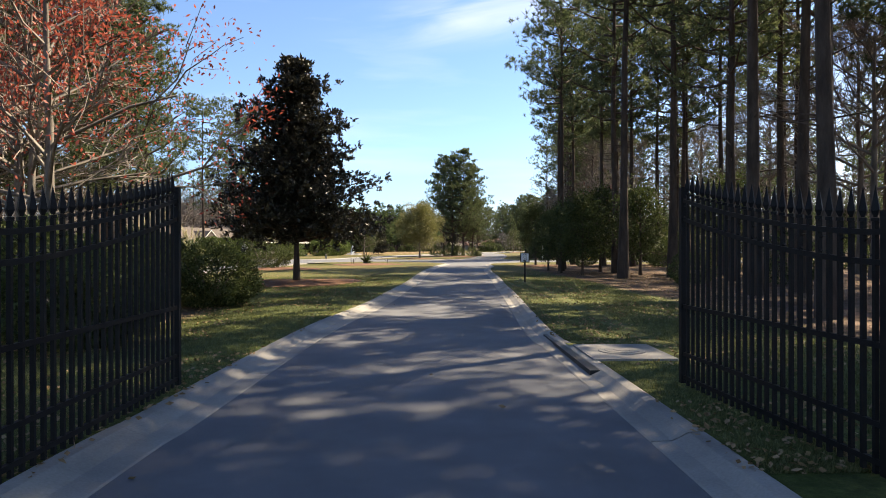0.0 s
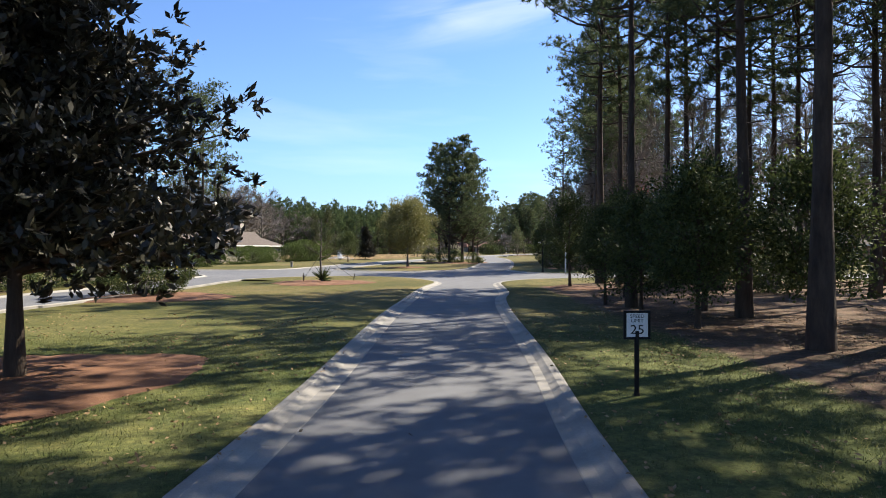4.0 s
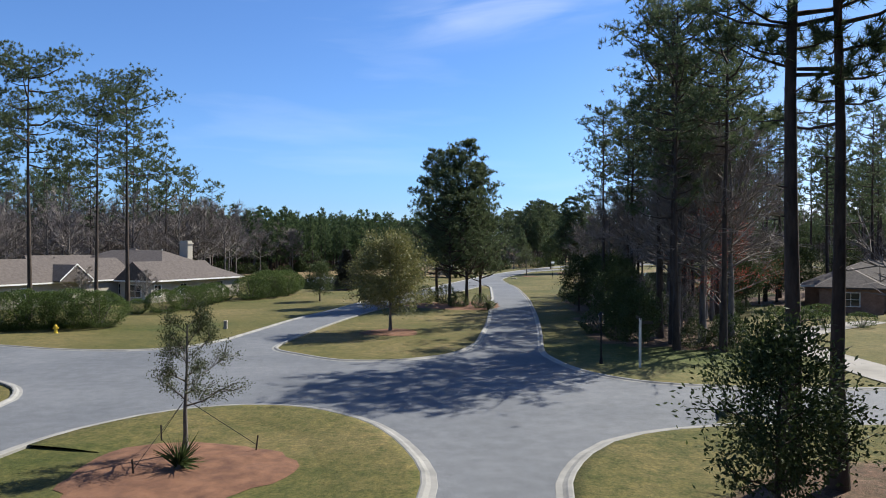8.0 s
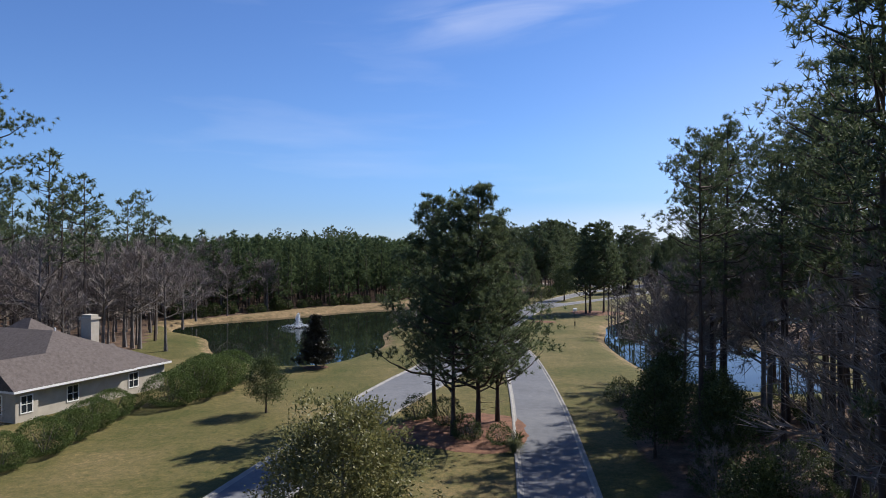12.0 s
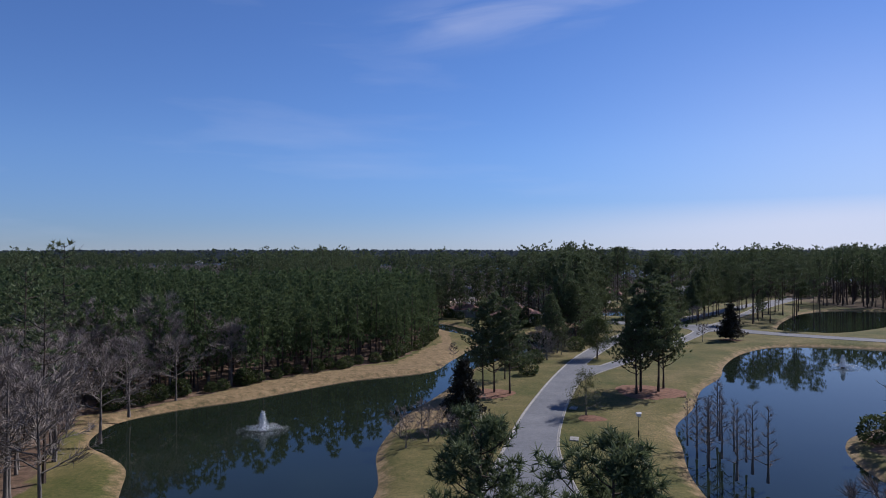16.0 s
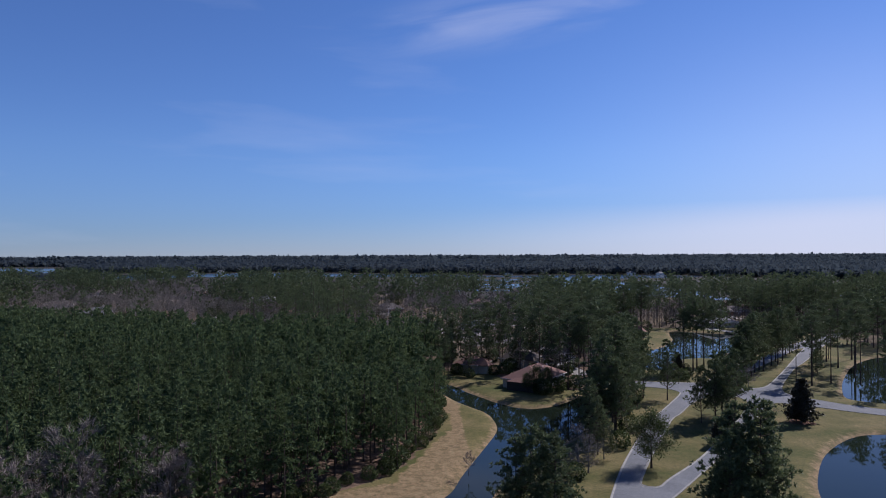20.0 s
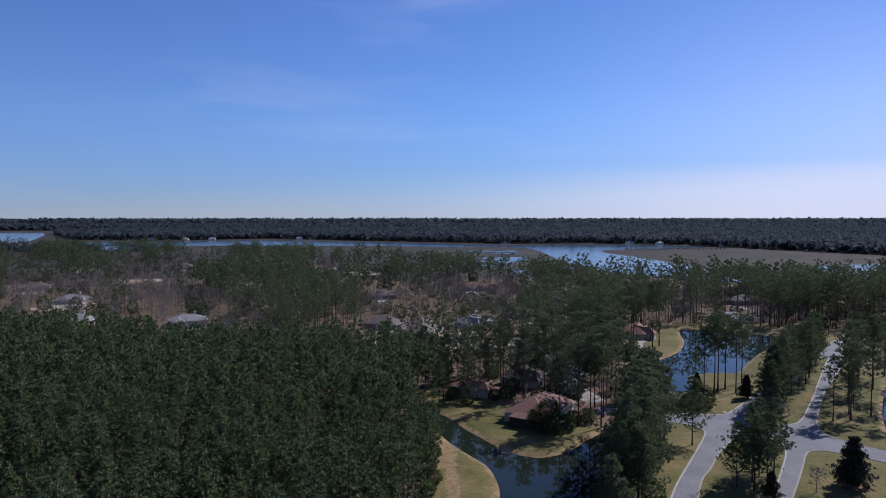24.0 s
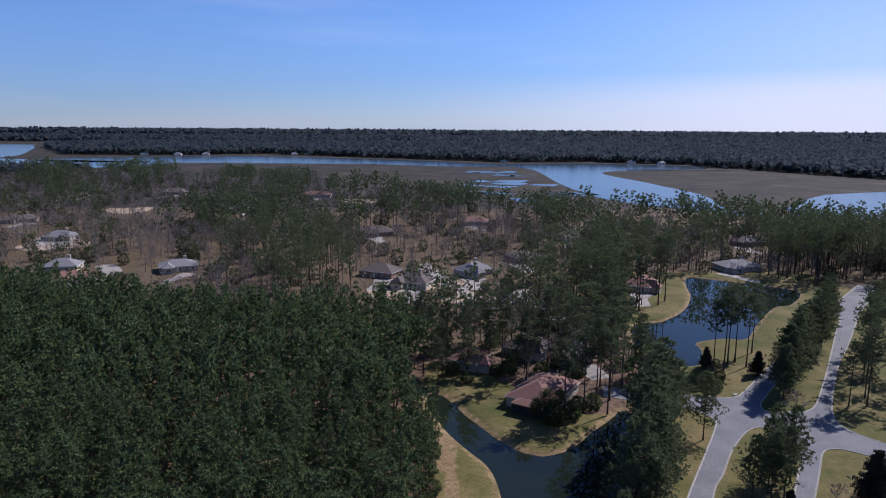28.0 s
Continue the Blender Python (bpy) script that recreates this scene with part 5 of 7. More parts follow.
bare = [tree_thing("bare_tree", bare_meshes(61 + k, 9.0, 2, (0.8, 0.6)[k], 4, 4, 0.3, 0.034), (M_BARKGREY, M_TWIG), "leafless grey hardwood with fine twigs", "bare tree", "bare hardwoods") for k in range(2)]
olive = tree_thing("olive_tree", leafy_meshes(55, 6.8, 0.85, 10, 0.26, 0.20, 0.12, 2, 3, 0.05, 0.012, (3.9, 2.4, 2.5, 60)), (M_BARKGREY, M_OAKLEAF), "round grey-green tree on the pond lawn", "tree", "lawn evergreens")
plant(olive, [(25.8, 213.5, 1.08, 0.3), (34.5, 278, 1.0, 2.0), (22, 262, 0.9, 4.0)])
plant(bare[0], [(-50, 220, 1.35, 1.0), (-44, 226, 1.3, 2.4), (-53, 207, 1.25, 3.0), (-38, 239, 1.4, 0.7), (-60, 214, 1.4, 5.0), (-55, 195, 1.3, 1.8), (-48, 186, 1.2, 4.1),
                (-44, 178, 1.3, 2.9), (-62, 185, 1.4, 0.1), (-58, 170, 1.3, 3.8), (-50, 165, 1.2, 2.2), (22, 93, 1.7, 1.1), (29, 108, 1.6, 3.9),
                (81, 303, 0.6, 2.8), (96, 345, 0.8, 1.6), (-11.6, 18, 1.15, 0.5), (-24, 27, 1.4, 4.0), (26, 38, 1.7, 0.9), (29, 55, 1.6, 2.8), (23, 32, 1.6, 5.3), (18, 67 - 6, 1.4, 3.3), (26, 70 - 8, 1.5, 1.1)])
plant(bare[1], [(-36, 117, 0.55, 0.3), (-30, 119, 0.5, 1.9), (-47, 214, 1.4, 1.0), (-56, 226, 1.5, 2.0), (-65, 205, 1.5, 3.0), (-40, 246, 1.4, 4.0), (-70, 222, 1.5, 0.6), (-64, 232, 1.5, 5.1),
                (-48, 236, 1.5, 2.7), (-66, 172, 1.5, 3.1), (-72, 190, 1.5, 1.4), (-52, 176, 1.4, 0.2), (-60, 158, 1.4, 4.8), (-46, 160, 1.2, 1.7), (26, 103, 1.9, 1.4),
                (29, 110, 1.9, 2.5), (23.5, 91.5, 1.8, 3.6), (32, 114, 1.9, 5.8), (6.5, 268.5, 0.5, 1.1), (20.5, 94, 1.7, 2.0),
                (-55, 150, 1.4, 3.0), (-64, 145, 1.5, 1.0), (-75, 160, 1.6, 2.0), (-70, 140, 1.5, 4.4), (-51.6, 237, 2.0, 1.0), (-43, 241, 1.6, 2.0), (-57, 216, 1.55, 3.0), (-47, 231, 1.7, 4.0), (-40, 244.5, 1.3, 5.0), (-54, 229, 1.8, 0.3), (-60, 224, 1.8, 1.3), (-63, 236, 1.9, 2.3), (-36, 249, 1.0, 3.3), (-36.8, 171, 1.7, 0.4), (-41.7, 173.6, 1.8, 2.1), (-44.4, 199, 1.6, 3.7), (-56.5, 191.7, 1.7, 5.2), (27, 131, 1.6, 0.2), (29.5, 136, 1.7, 1.2), (32, 129, 1.7, 2.2), (31, 140, 1.5, 3.2), (25, 137, 1.4, 4.2), (34, 134, 1.7, 5.2), (29, 124, 1.8, 0.7), (24, 128, 1.5, 1.9), (33, 143, 1.5, 2.9), (37, 139, 1.6, 3.9), (27, 145, 1.3, 4.9), (30, 147, 1.3, 5.9), (-14, 14, 1.3, 2.0), (-21, 24, 1.4, 1.2), (-23, 34, 1.4, 3.3)])
cypress = tree_thing("bare_cypress", bare_meshes(66, 9.0, 1, 0.22, 3, 4, 0.15), (M_BARKGREY, M_TWIG), "slender leafless cypress standing in pond water", "bare tree", "pond cypresses")
rc = np.random.default_rng(4)
plant(cypress, [(34.5 + 5 * rc.uniform(-1, 1) + 0.22 * k, 181 + 1.5 * k + rc.uniform(-2, 2), rc.uniform(0.75, 1.1), rc.uniform(0, 6)) for k in range(14)])
maple = tree_thing("red_maple", leafy_meshes(67, 11.0, 0.85, 14, 0.30, 0.14, 0.2, 2, 3), (M_BARKGREY, M_RED), "bare maple flushed with red spring buds", "tree", "budding maples")
plant(maple, [(-9.8, 15.6, 1.05, 1.0), (-12.8, 19.5, 1.2, 3.1), (24.5, 95.5, 1.0, 2.0)])
gbush = tree_thing("bare_shrub", bare_meshes(68, 4.5, 2, 0.9, 4, 4, 0.06), (M_BARKGREY, M_TWIG), "leafless grey shrub standing in rough grass", "shrub", "bare shrubs")
plant(gbush, [(-2.5, 196, 1.0, 0.2), (0.5, 199, 1.1, 2.0), (-3.5, 201, 1.0, 3.0), (2.5, 203, 0.9, 4.0), (-0.5, 205, 1.0, 5.0), (3.5, 198, 0.9, 1.0), (19.5, 101, 0.9, 0.5), (21, 105.5, 1.0, 1.9), (18.6, 108.5, 0.8, 3.3), (22.5, 98.5, 0.9, 4.7), (24, 103, 1.1, 0.1), (20.5, 112, 0.9, 2.7), (28.8, 276, 1.7, 1.4), (29.3, 269.5, 1.6, 0.4)])

# shrubs and hedges
hedge = tree_thing("hedge_shrub", shrub_meshes(71, 3.3, 2.5, 11000, 0.10, 1.0), (M_BARKGREY, M_HEDGE), "clipped rounded green shrub in the house hedge", "shrub", "house hedges")
HB = [(-34.8 + 1.85 * k, 100.6 + 0.6 * k, 1.25 + 0.08 * (k % 2), k) for k in range(5)]
HB += [(-29.2, 115.0, 0.62, 0), (-26.9, 116.2, 0.98, 1), (-25.9, 119.8, 1.05, 2), (-25.8, 123.6, 0.95, 3), (-25.9, 126.9, 1.0, 4), (-26.0, 130.6, 1.0, 5), (-25.6, 133.9, 0.55, 6)]
HB += [(-22.6, 135.2, 1.3, 1), (-21.2, 138.6, 1.5, 2), (-20.2, 142.5, 1.45, 3), (-22.6, 145.5, 1.35, 4), (-20.2, 147.0, 1.4, 5)]
plant(hedge, HB)
boxwood = tree_thing("box_shrub", shrub_meshes(74, 1.9, 1.2, 1500, 0.11, 1.0), (M_BARKGREY, M_HEDGE), "low clipped box shrub along the drive", "shrub", "drive hedges")
plant(boxwood, [(36.2, 107.6, 1.0, 0), (38.0, 109.0, 1.1, 1), (39.8, 110.4, 1.0, 2), (41.6, 111.6, 1.1, 3), (43.4, 112.6, 1.0, 4), (36.5, 101.8, 1.1, 5), (34.6, 106.0, 1.2, 1), (40.2, 102.6, 1.1, 2)])
shrub = tree_thing("evergreen_shrub", shrub_meshes(72, 3.0, 2.4, 2600, 0.16), (M_BARKGREY, M_SHRUB), "loose green evergreen shrub under the trees", "shrub", "understory shrubs")
bush = tree_thing("evergreen_shrub", shrub_meshes(75, 2.7, 1.9, 15000, 0.105), (M_BARKGREY, M_SHRUB), "dense small-leaved evergreen bush on the verge", "shrub", "verge bushes")
plant(bush, [(-5.8, 16.6, 0.92, 0.4), (-8.0, 17.4, 1.1, 1.4), (-9.9, 15.0, 1.15, 2.6), (-5.4, 8.6, 0.9, 3.1), (-7.4, 10.6, 1.1, 4.4), (-9.0, 7.4, 1.2, 5.2)])
laurel = tree_thing("evergreen_shrub", shrub_meshes(76, 4.6, 3.3, 22000, 0.10), (M_BARKGREY, M_SHRUB), "large dense dark evergreen shrub on pine straw", "shrub", "large verge shrubs")
plant(laurel, [(-12.9, 51.4, 1.0, 0.2), (13.4, 56.2, 0.5, 1.2), (18.6, 60.8, 0.9, 3.6), (21.5, 59.5, 1.0, 4.0), (25.5, 61.0, 1.0, 0.7)])
SH = [(-22.6, 75.6, 0.75, 0.2), (-21.8, 55, 1.0, 1.0), (-21.5, 59, 1.0, 2.0), (3.5, 127.5, 1.0, 1), (5, 123, 0.8, 2), (1, 129.5, 0.9, 3), (7.5, 121.5, 0.7, 4),
      (-20.5, 62, 1.0, 2.0), (96, 352.5, 0.6, 0.4), (92, 384, 0.9, 1.4)]
rs = np.random.default_rng(31)
for x, y in scatter(rs, WOOD_LOOPS[0], 4.6):
    if 9.5 < x < 36 and 22 < y < 63 and rs.uniform() < 0.42 and (x > 15 or y < 32):
        SH.append((x, y, rs.uniform(0.5, 1.0), rs.uniform(0, 6)))
for x, y in scatter(rs, WOOD_LOOPS[1], 4.6):
    if 15 < x < 40 and 86 < y < 142 and rs.uniform() < 0.75:
        SH.append((x, y, rs.uniform(0.5, 1.1), rs.uniform(0, 6)))
plant(shrub, SH)
wild = tree_thing("wild_shrub", shrub_meshes(73, 3.6, 3.0, 1100, 0.42), (M_BARKGREY, M_SHRUB), "rough green thicket at the wood's edge", "shrub", "bank thickets")
WS = [(-30, 251.5, 0.8, 1), (-24, 255, 0.9, 2), (-34, 243, 0.8, 3), (-36, 240, 0.9, 4), (-19, 258.5, 0.7, 5), (22, 250, 1.1, 1), (20, 258, 1.2, 2), (26, 266, 1.0, 3), (38, 346, 1.4, 4), (33, 343, 1.5, 2),
      (41, 351, 1.2, 1), (45, 352, 1.3, 3), (46, 300, 1.3, 2), (50, 318, 1.4, 1), (56, 330, 1.4, 5), (40, 286, 1.2, 4), (83, 364, 1.2, 2), (79, 366, 1.3, 1), (88, 372, 0.9, 3), (60, 362, 1.3, 5),
      (18, 381, 1.2, 2), (22, 376, 1.1, 1), (13, 371, 1.0, 3), (26, 378, 1.4, 4), (29, 388, 1.3, 5), (36, 378, 1.2, 0), (42, 383, 1.3, 1), (20, 391, 1.3, 2), (24, 405, 1.4, 3), (47, 376, 1.2, 4), (9, 378, 1.2, 5), (62, 197, 1.2, 1), (68, 200, 1.3, 2), (82, 207, 1.2, 3)]
ge = np.random.default_rng(45)
rim = np.array([(-50, 218), (-46, 222), (-37, 236), (-28, 250), (-16, 261), (-8, 270), (-2, 288), (2.5, 310), (3, 328), (-6, 345)], float)
rim = smooth_line(rim, 3.4)
WS += [(x - ge.uniform(0.5, 3.5), y + ge.uniform(-1, 2), ge.uniform(0.6, 1.25), ge.uniform(0, 6)) for x, y in rim if ge.uniform() < 0.8]
plant(wild, WS)

def pampas_meshes(seed):
    """A fountain of arching blades with a few feathery plumes above."""
    g = np.random.default_rng(seed)
    n = 1500
    a, out, h = g.uniform(0, 6.283, n), g.uniform(0.15, 1.0, n), g.uniform(0.8, 1.7, n)
    way = np.column_stack([np.cos(a), np.sin(a), np.zeros(n)])
    side = np.column_stack([-np.sin(a), np.cos(a), np.zeros(n)]) * 0.012
    foot = way * 0.22 * g.uniform(0, 1, (n, 1))
    up = np.array([0, 0, 1.0])
    knee = foot + way * (0.35 * out[:, None]) + up * (h * 0.75)[:, None]
    over = foot + way * (0.95 * out[:, None]) + up * h[:, None]
    tip = foot + way * (1.5 * out[:, None]) + up * (h - 0.65 * out)[:, None]
    v = np.stack([foot - side, foot + side, knee - side, knee + side, over - side * 0.8, over + side * 0.8, tip], axis=1).reshape(-1, 3)
    i = np.arange(n)[:, None] * 7
    f = np.concatenate([i + np.array(t) for t in ((0, 1, 3), (0, 3, 2), (2, 3, 5), (2, 5, 4), (4, 5, 6))], axis=1).reshape(-1, 3)
    cs, os = [], []
    for k in range(9):
        a0, r = g.uniform(0, 6.283), g.uniform(0.1, 0.5)
        base = np.array([r * math.cos(a0), r * math.sin(a0), g.uniform(1.7, 2.1)])
        lean = unit(np.array([0.3 * math.cos(a0), 0.3 * math.sin(a0), 1.0]))
        w = g.uniform(0, 0.55, (60, 1))
        cs.append(base + lean * w)
        os.append(np.tile(lean, (60, 1)))
    return tri_mesh("clump", v, f), tri_mesh("plumes", *needles(g, np.concatenate(cs), np.concatenate(os), 3, 0.16, 0.02, 0.35, 0.2))


pampas = tree_thing("pampas_grass", pampas_meshes(3), (M_GRASS, M_PAMPAS), "pampas grass clump with pale feathery plumes", "grass", "pampas clumps")
plant(pampas, [(-13.0, 30.5, 1.35, 0.4), (-14.2, 31.6, 1.2, 2.0), (-11.9, 32.0, 1.0, 3.2), (7.5, 201, 1.2, 0.1), (8.8, 204, 1.1, 1.1), (6.0, 202.5, 1.2, 3.0), (8.3, 119.4, 0.6, 2.2)])

def yucca_meshes(seed):
    g = np.random.default_rng(seed)
    v, f = needles(g, g.normal(0, 0.05, (30, 3)) + np.array([0, 0, 0.25]), unit(g.normal(0, 0.8, (30, 3)) + np.array([0, 0, 0.9])), 4, 0.95, 0.075, 0.35, 0.1)
    return tri_mesh("stem", *tube([(0, 0, -0.05), (0, 0, 0.3)], [0.12, 0.09], 6)), tri_mesh("leaf_rosette", v, f)


yucca = tree_thing("yucca", yucca_meshes(81), (M_BARKGREY, M_SHRUB), "spiky green yucca in the pine straw", "yucca", "yuccas")
plant(yucca, [(-6.1, 63.9, 1.0, 0.0), (23.8, 87.2, 1.5, 1.0), (22.6, 86.4, 1.0, 2.0), (8.6, 120.6, 0.9, 0.5), (9.0, 122.3, 0.8, 3.0)])

# ---- mulch beds ----
def bed(x, y, r, seed, label="reddish pine straw bed on the lawn"):
    g = np.random.default_rng(seed)
    n = 40
    a = np.arange(n) / n * 6.283
    rr = r * (1 + 0.10 * np.sin(a * 3 + seed) + g.normal(0, 0.03, n))
    bm = bmesh.new()
    rings = []
    for s, z in ((1.0, 0.012), (0.92, 0.05), (0.6, 0.09), (0.25, 0.12)):
        rings.append([bm.verts.new((x + rr[k] * s * math.cos(a[k]), y + rr[k] * s * math.sin(a[k]), z + g.normal(0, 0.012) * (s < 1))) for k in range(n)])
    for p, q in zip(rings, rings[1:]):
        for k in range(n):
            bm.faces.new((p[k], p[(k + 1) % n], q[(k + 1) % n], q[k]))
    bm.faces.new(rings[-1])
    return tagged(part("mulch_bed", bm, M_STRAW, smooth=True), label, "mulch bed", "mulch beds", "structure")


for k, (x, y, r) in enumerate([(-6.05, 29.7, 3.4), (-6.2, 63.8, 3.4), (-11.8, 50.4, 3.4), (9.6, 57.4, 2.0), (-1.6, 99.0, 2.4), (5, 125.5, 6.0), (-12.4, 156.3, 1.6), (12, 231, 4.5), (42, 231.5, 6.5), (26.2, 211.5, 2.2), (90.8, 306.5, 3.0)]):
    bed(x, y, r, k)


# ---- houses ----
def box(bm, x0, y0, z0, x1, y1, z1):
    v = [bm.verts.new(p) for p in ((x0, y0, z0), (x1, y0, z0), (x1, y1, z0), (x0, y1, z0), (x0, y0, z1), (x1, y0, z1), (x1, y1, z1), (x0, y1, z1))]
    for q in ((0, 3, 2, 1), (4, 5, 6, 7), (0, 1, 5, 4), (1, 2, 6, 5), (2, 3, 7, 6), (3, 0, 4, 7)):
        bm.faces.new([v[k] for k in q])
    return v


def hip_roof(bm, x0, y0, x1, y1, z0, z1, gable=False, over=0.5, thick=0.16):
    x0, y0, x1, y1 = x0 - over, y0 - over, x1 + over, y1 + over
    long_x = (x1 - x0) >= (y1 - y0)
    hs = min(x1 - x0, y1 - y0) / 2
    inset = 0.02 if gable else hs
    cx, cy = (x0 + x1) / 2, (y0 + y1) / 2
    r = ((x0 + inset, cy), (x1 - inset, cy)) if long_x else ((cx, y0 + inset), (cx, y1 - inset))
    lo = [bm.verts.new((x, y, z0 - thick)) for x, y in ((x0, y0), (x1, y0), (x1, y1), (x0, y1))]
    up = [bm.verts.new((x, y, z0)) for x, y in ((x0, y0), (x1, y0), (x1, y1), (x0, y1))]
    a, b = (bm.verts.new((x, y, z1)) for x, y in r)
    bm.faces.new(lo[::-1])
    for k in range(4):
        bm.faces.new((lo[k], lo[(k + 1) % 4], up[(k + 1) % 4], up[k]))
    if long_x:
        for q in ((up[0], up[1], b, a), (up[1], up[2], b), (up[2], up[3], a, b), (up[3], up[0], a)):
            bm.faces.new(q)
    else:
        for q in ((up[0], up[1], a), (up[1], up[2], b, a), (up[2], up[3], b), (up[3], up[0], a, b)):
            bm.faces.new(q)


def window(parent, x, y, z, w, h, axis):
    """A window proud of a wall: frame with a pane; axis names the way that it faces."""
    d = {"-y": (0, -1), "+y": (0, 1), "+x": (1, 0), "-x": (-1, 0)}[axis]
    bm = bmesh.new()
    t = 0.09

    us = (-w / 2 - t, -w / 2, -0.025, 0.025, w / 2, w / 2 + t)
    zs = (z - t, z, z + h * 0.5 - 0.025, z + h * 0.5 + 0.025, z + h, z + h + t)
    corner = {}

    def at(i, j, out):
        if (i, j, out) not in corner:
            o = 0.06 * out
            corner[i, j, out] = bm.verts.new((x + us[i], y + d[1] * o, zs[j]) if d[0] == 0 else (x + d[0] * o, y + us[i], zs[j]))
        return corner[i, j, out]
    solid = {(i, j) for i in range(5) for j in range(5) if not (i in (1, 3) and j in (1, 3))}
    for i, j in solid:
        bm.faces.new((at(i, j, 1), at(i + 1, j, 1), at(i + 1, j + 1, 1), at(i, j + 1, 1)))
        for di, dj, p, q in ((-1, 0, (i, j), (i, j + 1)), (1, 0, (i + 1, j), (i + 1, j + 1)), (0, -1, (i, j), (i + 1, j)), (0, 1, (i, j + 1), (i + 1, j + 1))):
            if (i + di, j + dj) not in solid:
                bm.faces.new((at(*p, 1), at(*q, 1), at(*q, 0), at(*p, 0)))
    bmesh.ops.recalc_face_normals(bm, faces=bm.faces[:])
    fr = part("window", bm, M_TRIM, parent)
    bm = bmesh.new()
    if d[0] == 0:
        box(bm, x - w / 2, y + d[1] * 0.005 - 0.01, z, x + w / 2, y + d[1] * 0.005 + 0.01 + 0.012, z + h)
    else:
        box(bm, x + d[0] * 0.005 - 0.01, y - w / 2, z, x + d[0] * 0.005 + 0.022, y + w / 2, z + h)
    part("pane", bm, M_GLASS, fr)
    return fr


def chimney(parent, x, y, z0, z1, mat):
    bm = bmesh.new()
    box(bm, x - 0.75, y - 0.5, z0, x + 0.75, y + 0.5, z1 - 0.5)
    box(bm, x - 0.88, y - 0.63, z1 - 0.5, x + 0.88, y + 0.63, z1 - 0.28)
    box(bm, x - 0.7, y - 0.45, z1 - 0.28, x + 0.7, y + 0.45, z1)
    part("chimney", bm, mat, parent)


def house(x, y, turn, L, D, wall, roof, eave=2.9, ridge=6.2, label="", chim=True, wing=True, group=""):
    """A one-storey house: walls, hipped roofs, eaves trim, windows, a door and a chimney."""
    ob = thing("house", spot(x, y, 0, radians(turn)), label, "house", group)
    bm = bmesh.new()
    box(bm, -L / 2, -D / 2, -0.1, L / 2, D / 2, eave - 0.18)
    part("wall", bm, wall, ob)
    bm = bmesh.new()
    hip_roof(bm, -L / 2, -D / 2, L / 2, D / 2, eave, ridge)
    part("roof", bm, roof, ob)
    bm = bmesh.new()
    for a in ((-L / 2 - 0.52, -D / 2 - 0.54, L / 2 + 0.52, -D / 2 - 0.5), (-L / 2 - 0.52, D / 2 + 0.5, L / 2 + 0.52, D / 2 + 0.54),
              (-L / 2 - 0.54, -D / 2 - 0.5, -L / 2 - 0.5, D / 2 + 0.5), (L / 2 + 0.5, -D / 2 - 0.5, L / 2 + 0.54, D / 2 + 0.5)):
        box(bm, a[0], a[1], eave - 0.2, a[2], a[3], eave - 0.01)
    part("fascia", bm, M_TRIM, ob)
    if wing:
        bm = bmesh.new()
        box(bm, -L * 0.42, -D / 2 - 4.0, -0.1, -L * 0.12, -D / 2, eave - 0.2)
        part("wall", bm, wall, ob)
        bm = bmesh.new()
        hip_roof(bm, -L * 0.42, -D / 2 - 4.0, -L * 0.12, D * 0.1, eave + 0.02, ridge * 0.86)
        part("roof", bm, roof, ob)
        window(ob, -L * 0.27, -D / 2 - 4.0, 0.8, 1.6, 1.4, "-y")
    for k in range(3):
        window(ob, L * (0.02 + 0.18 * k), -D / 2, 0.8, 1.1, 1.4, "-y")
    for sx, ax in ((L / 2, "+x"), (-L / 2, "-x")):
        for sy in (-D * 0.25, D * 0.22):
            window(ob, sx, sy, 0.8, 1.1, 1.4, ax)
    bm = bmesh.new()
    box(bm, -L * 0.06, -D / 2 - 0.05, 0, -L * 0.06 + 1.0, -D / 2, 2.1)
    part("door", bm, M_TRIM, ob)
    if chim:
        chimney(ob, L * 0.18, D * 0.12, eave, ridge + 1.3, wall)
    return ob


LOOKS = [(M_STUCCO, M_ROOFGREY, "cream house with a grey hipped roof among trees"), (M_BRICK, M_ROOF, "brick house with a brown hipped roof among pines"),
         (M_STUCCO, M_ROOF, "tan house with a brown hipped roof among trees"), (M_STUCCO, M_ROOFRED, "tan house with a reddish hipped roof among trees")]
for k, (x, y, a, L, D) in enumerate(HOUSE_SPOTS):
    w, r, lb = LOOKS[k % 4]
    house(x, y, a, L, D, w, r, 2.9, 5.6 + 0.5 * (k % 3), lb, k % 2 == 0, k % 3 != 1, "houses among the trees")

for k, (x, y) in enumerate([(-640, 1800), (-560, 1790), (-500, 1800), (-300, 1830), (-270, 1840), (170, 1570), (420, 1540), (470, 1510), (560, 1420), (800, 1060)]):
    house(x, y, 5.0 * k, 16, 9, M_TRIM, M_ROOFGREY, 3.4, 6.6, "white house on the far river shore", False, False, "far shore houses")
pier = thing("pier", spot(0, 0), "long grey timber pier across the marsh", "pier")
bm = bmesh.new()
box(bm, 345, 1318, 2.0, 520, 1321, 2.5)
part("deck", bm, M_BARKGREY, pier)
for k in range(24):
    bm = bmesh.new()
    box(bm, 346 + 7.4 * k, 1318.5, -0.5, 347 + 7.4 * k, 1320.5, 2.0)
    part("pile", bm, M_BARKGREY, pier)

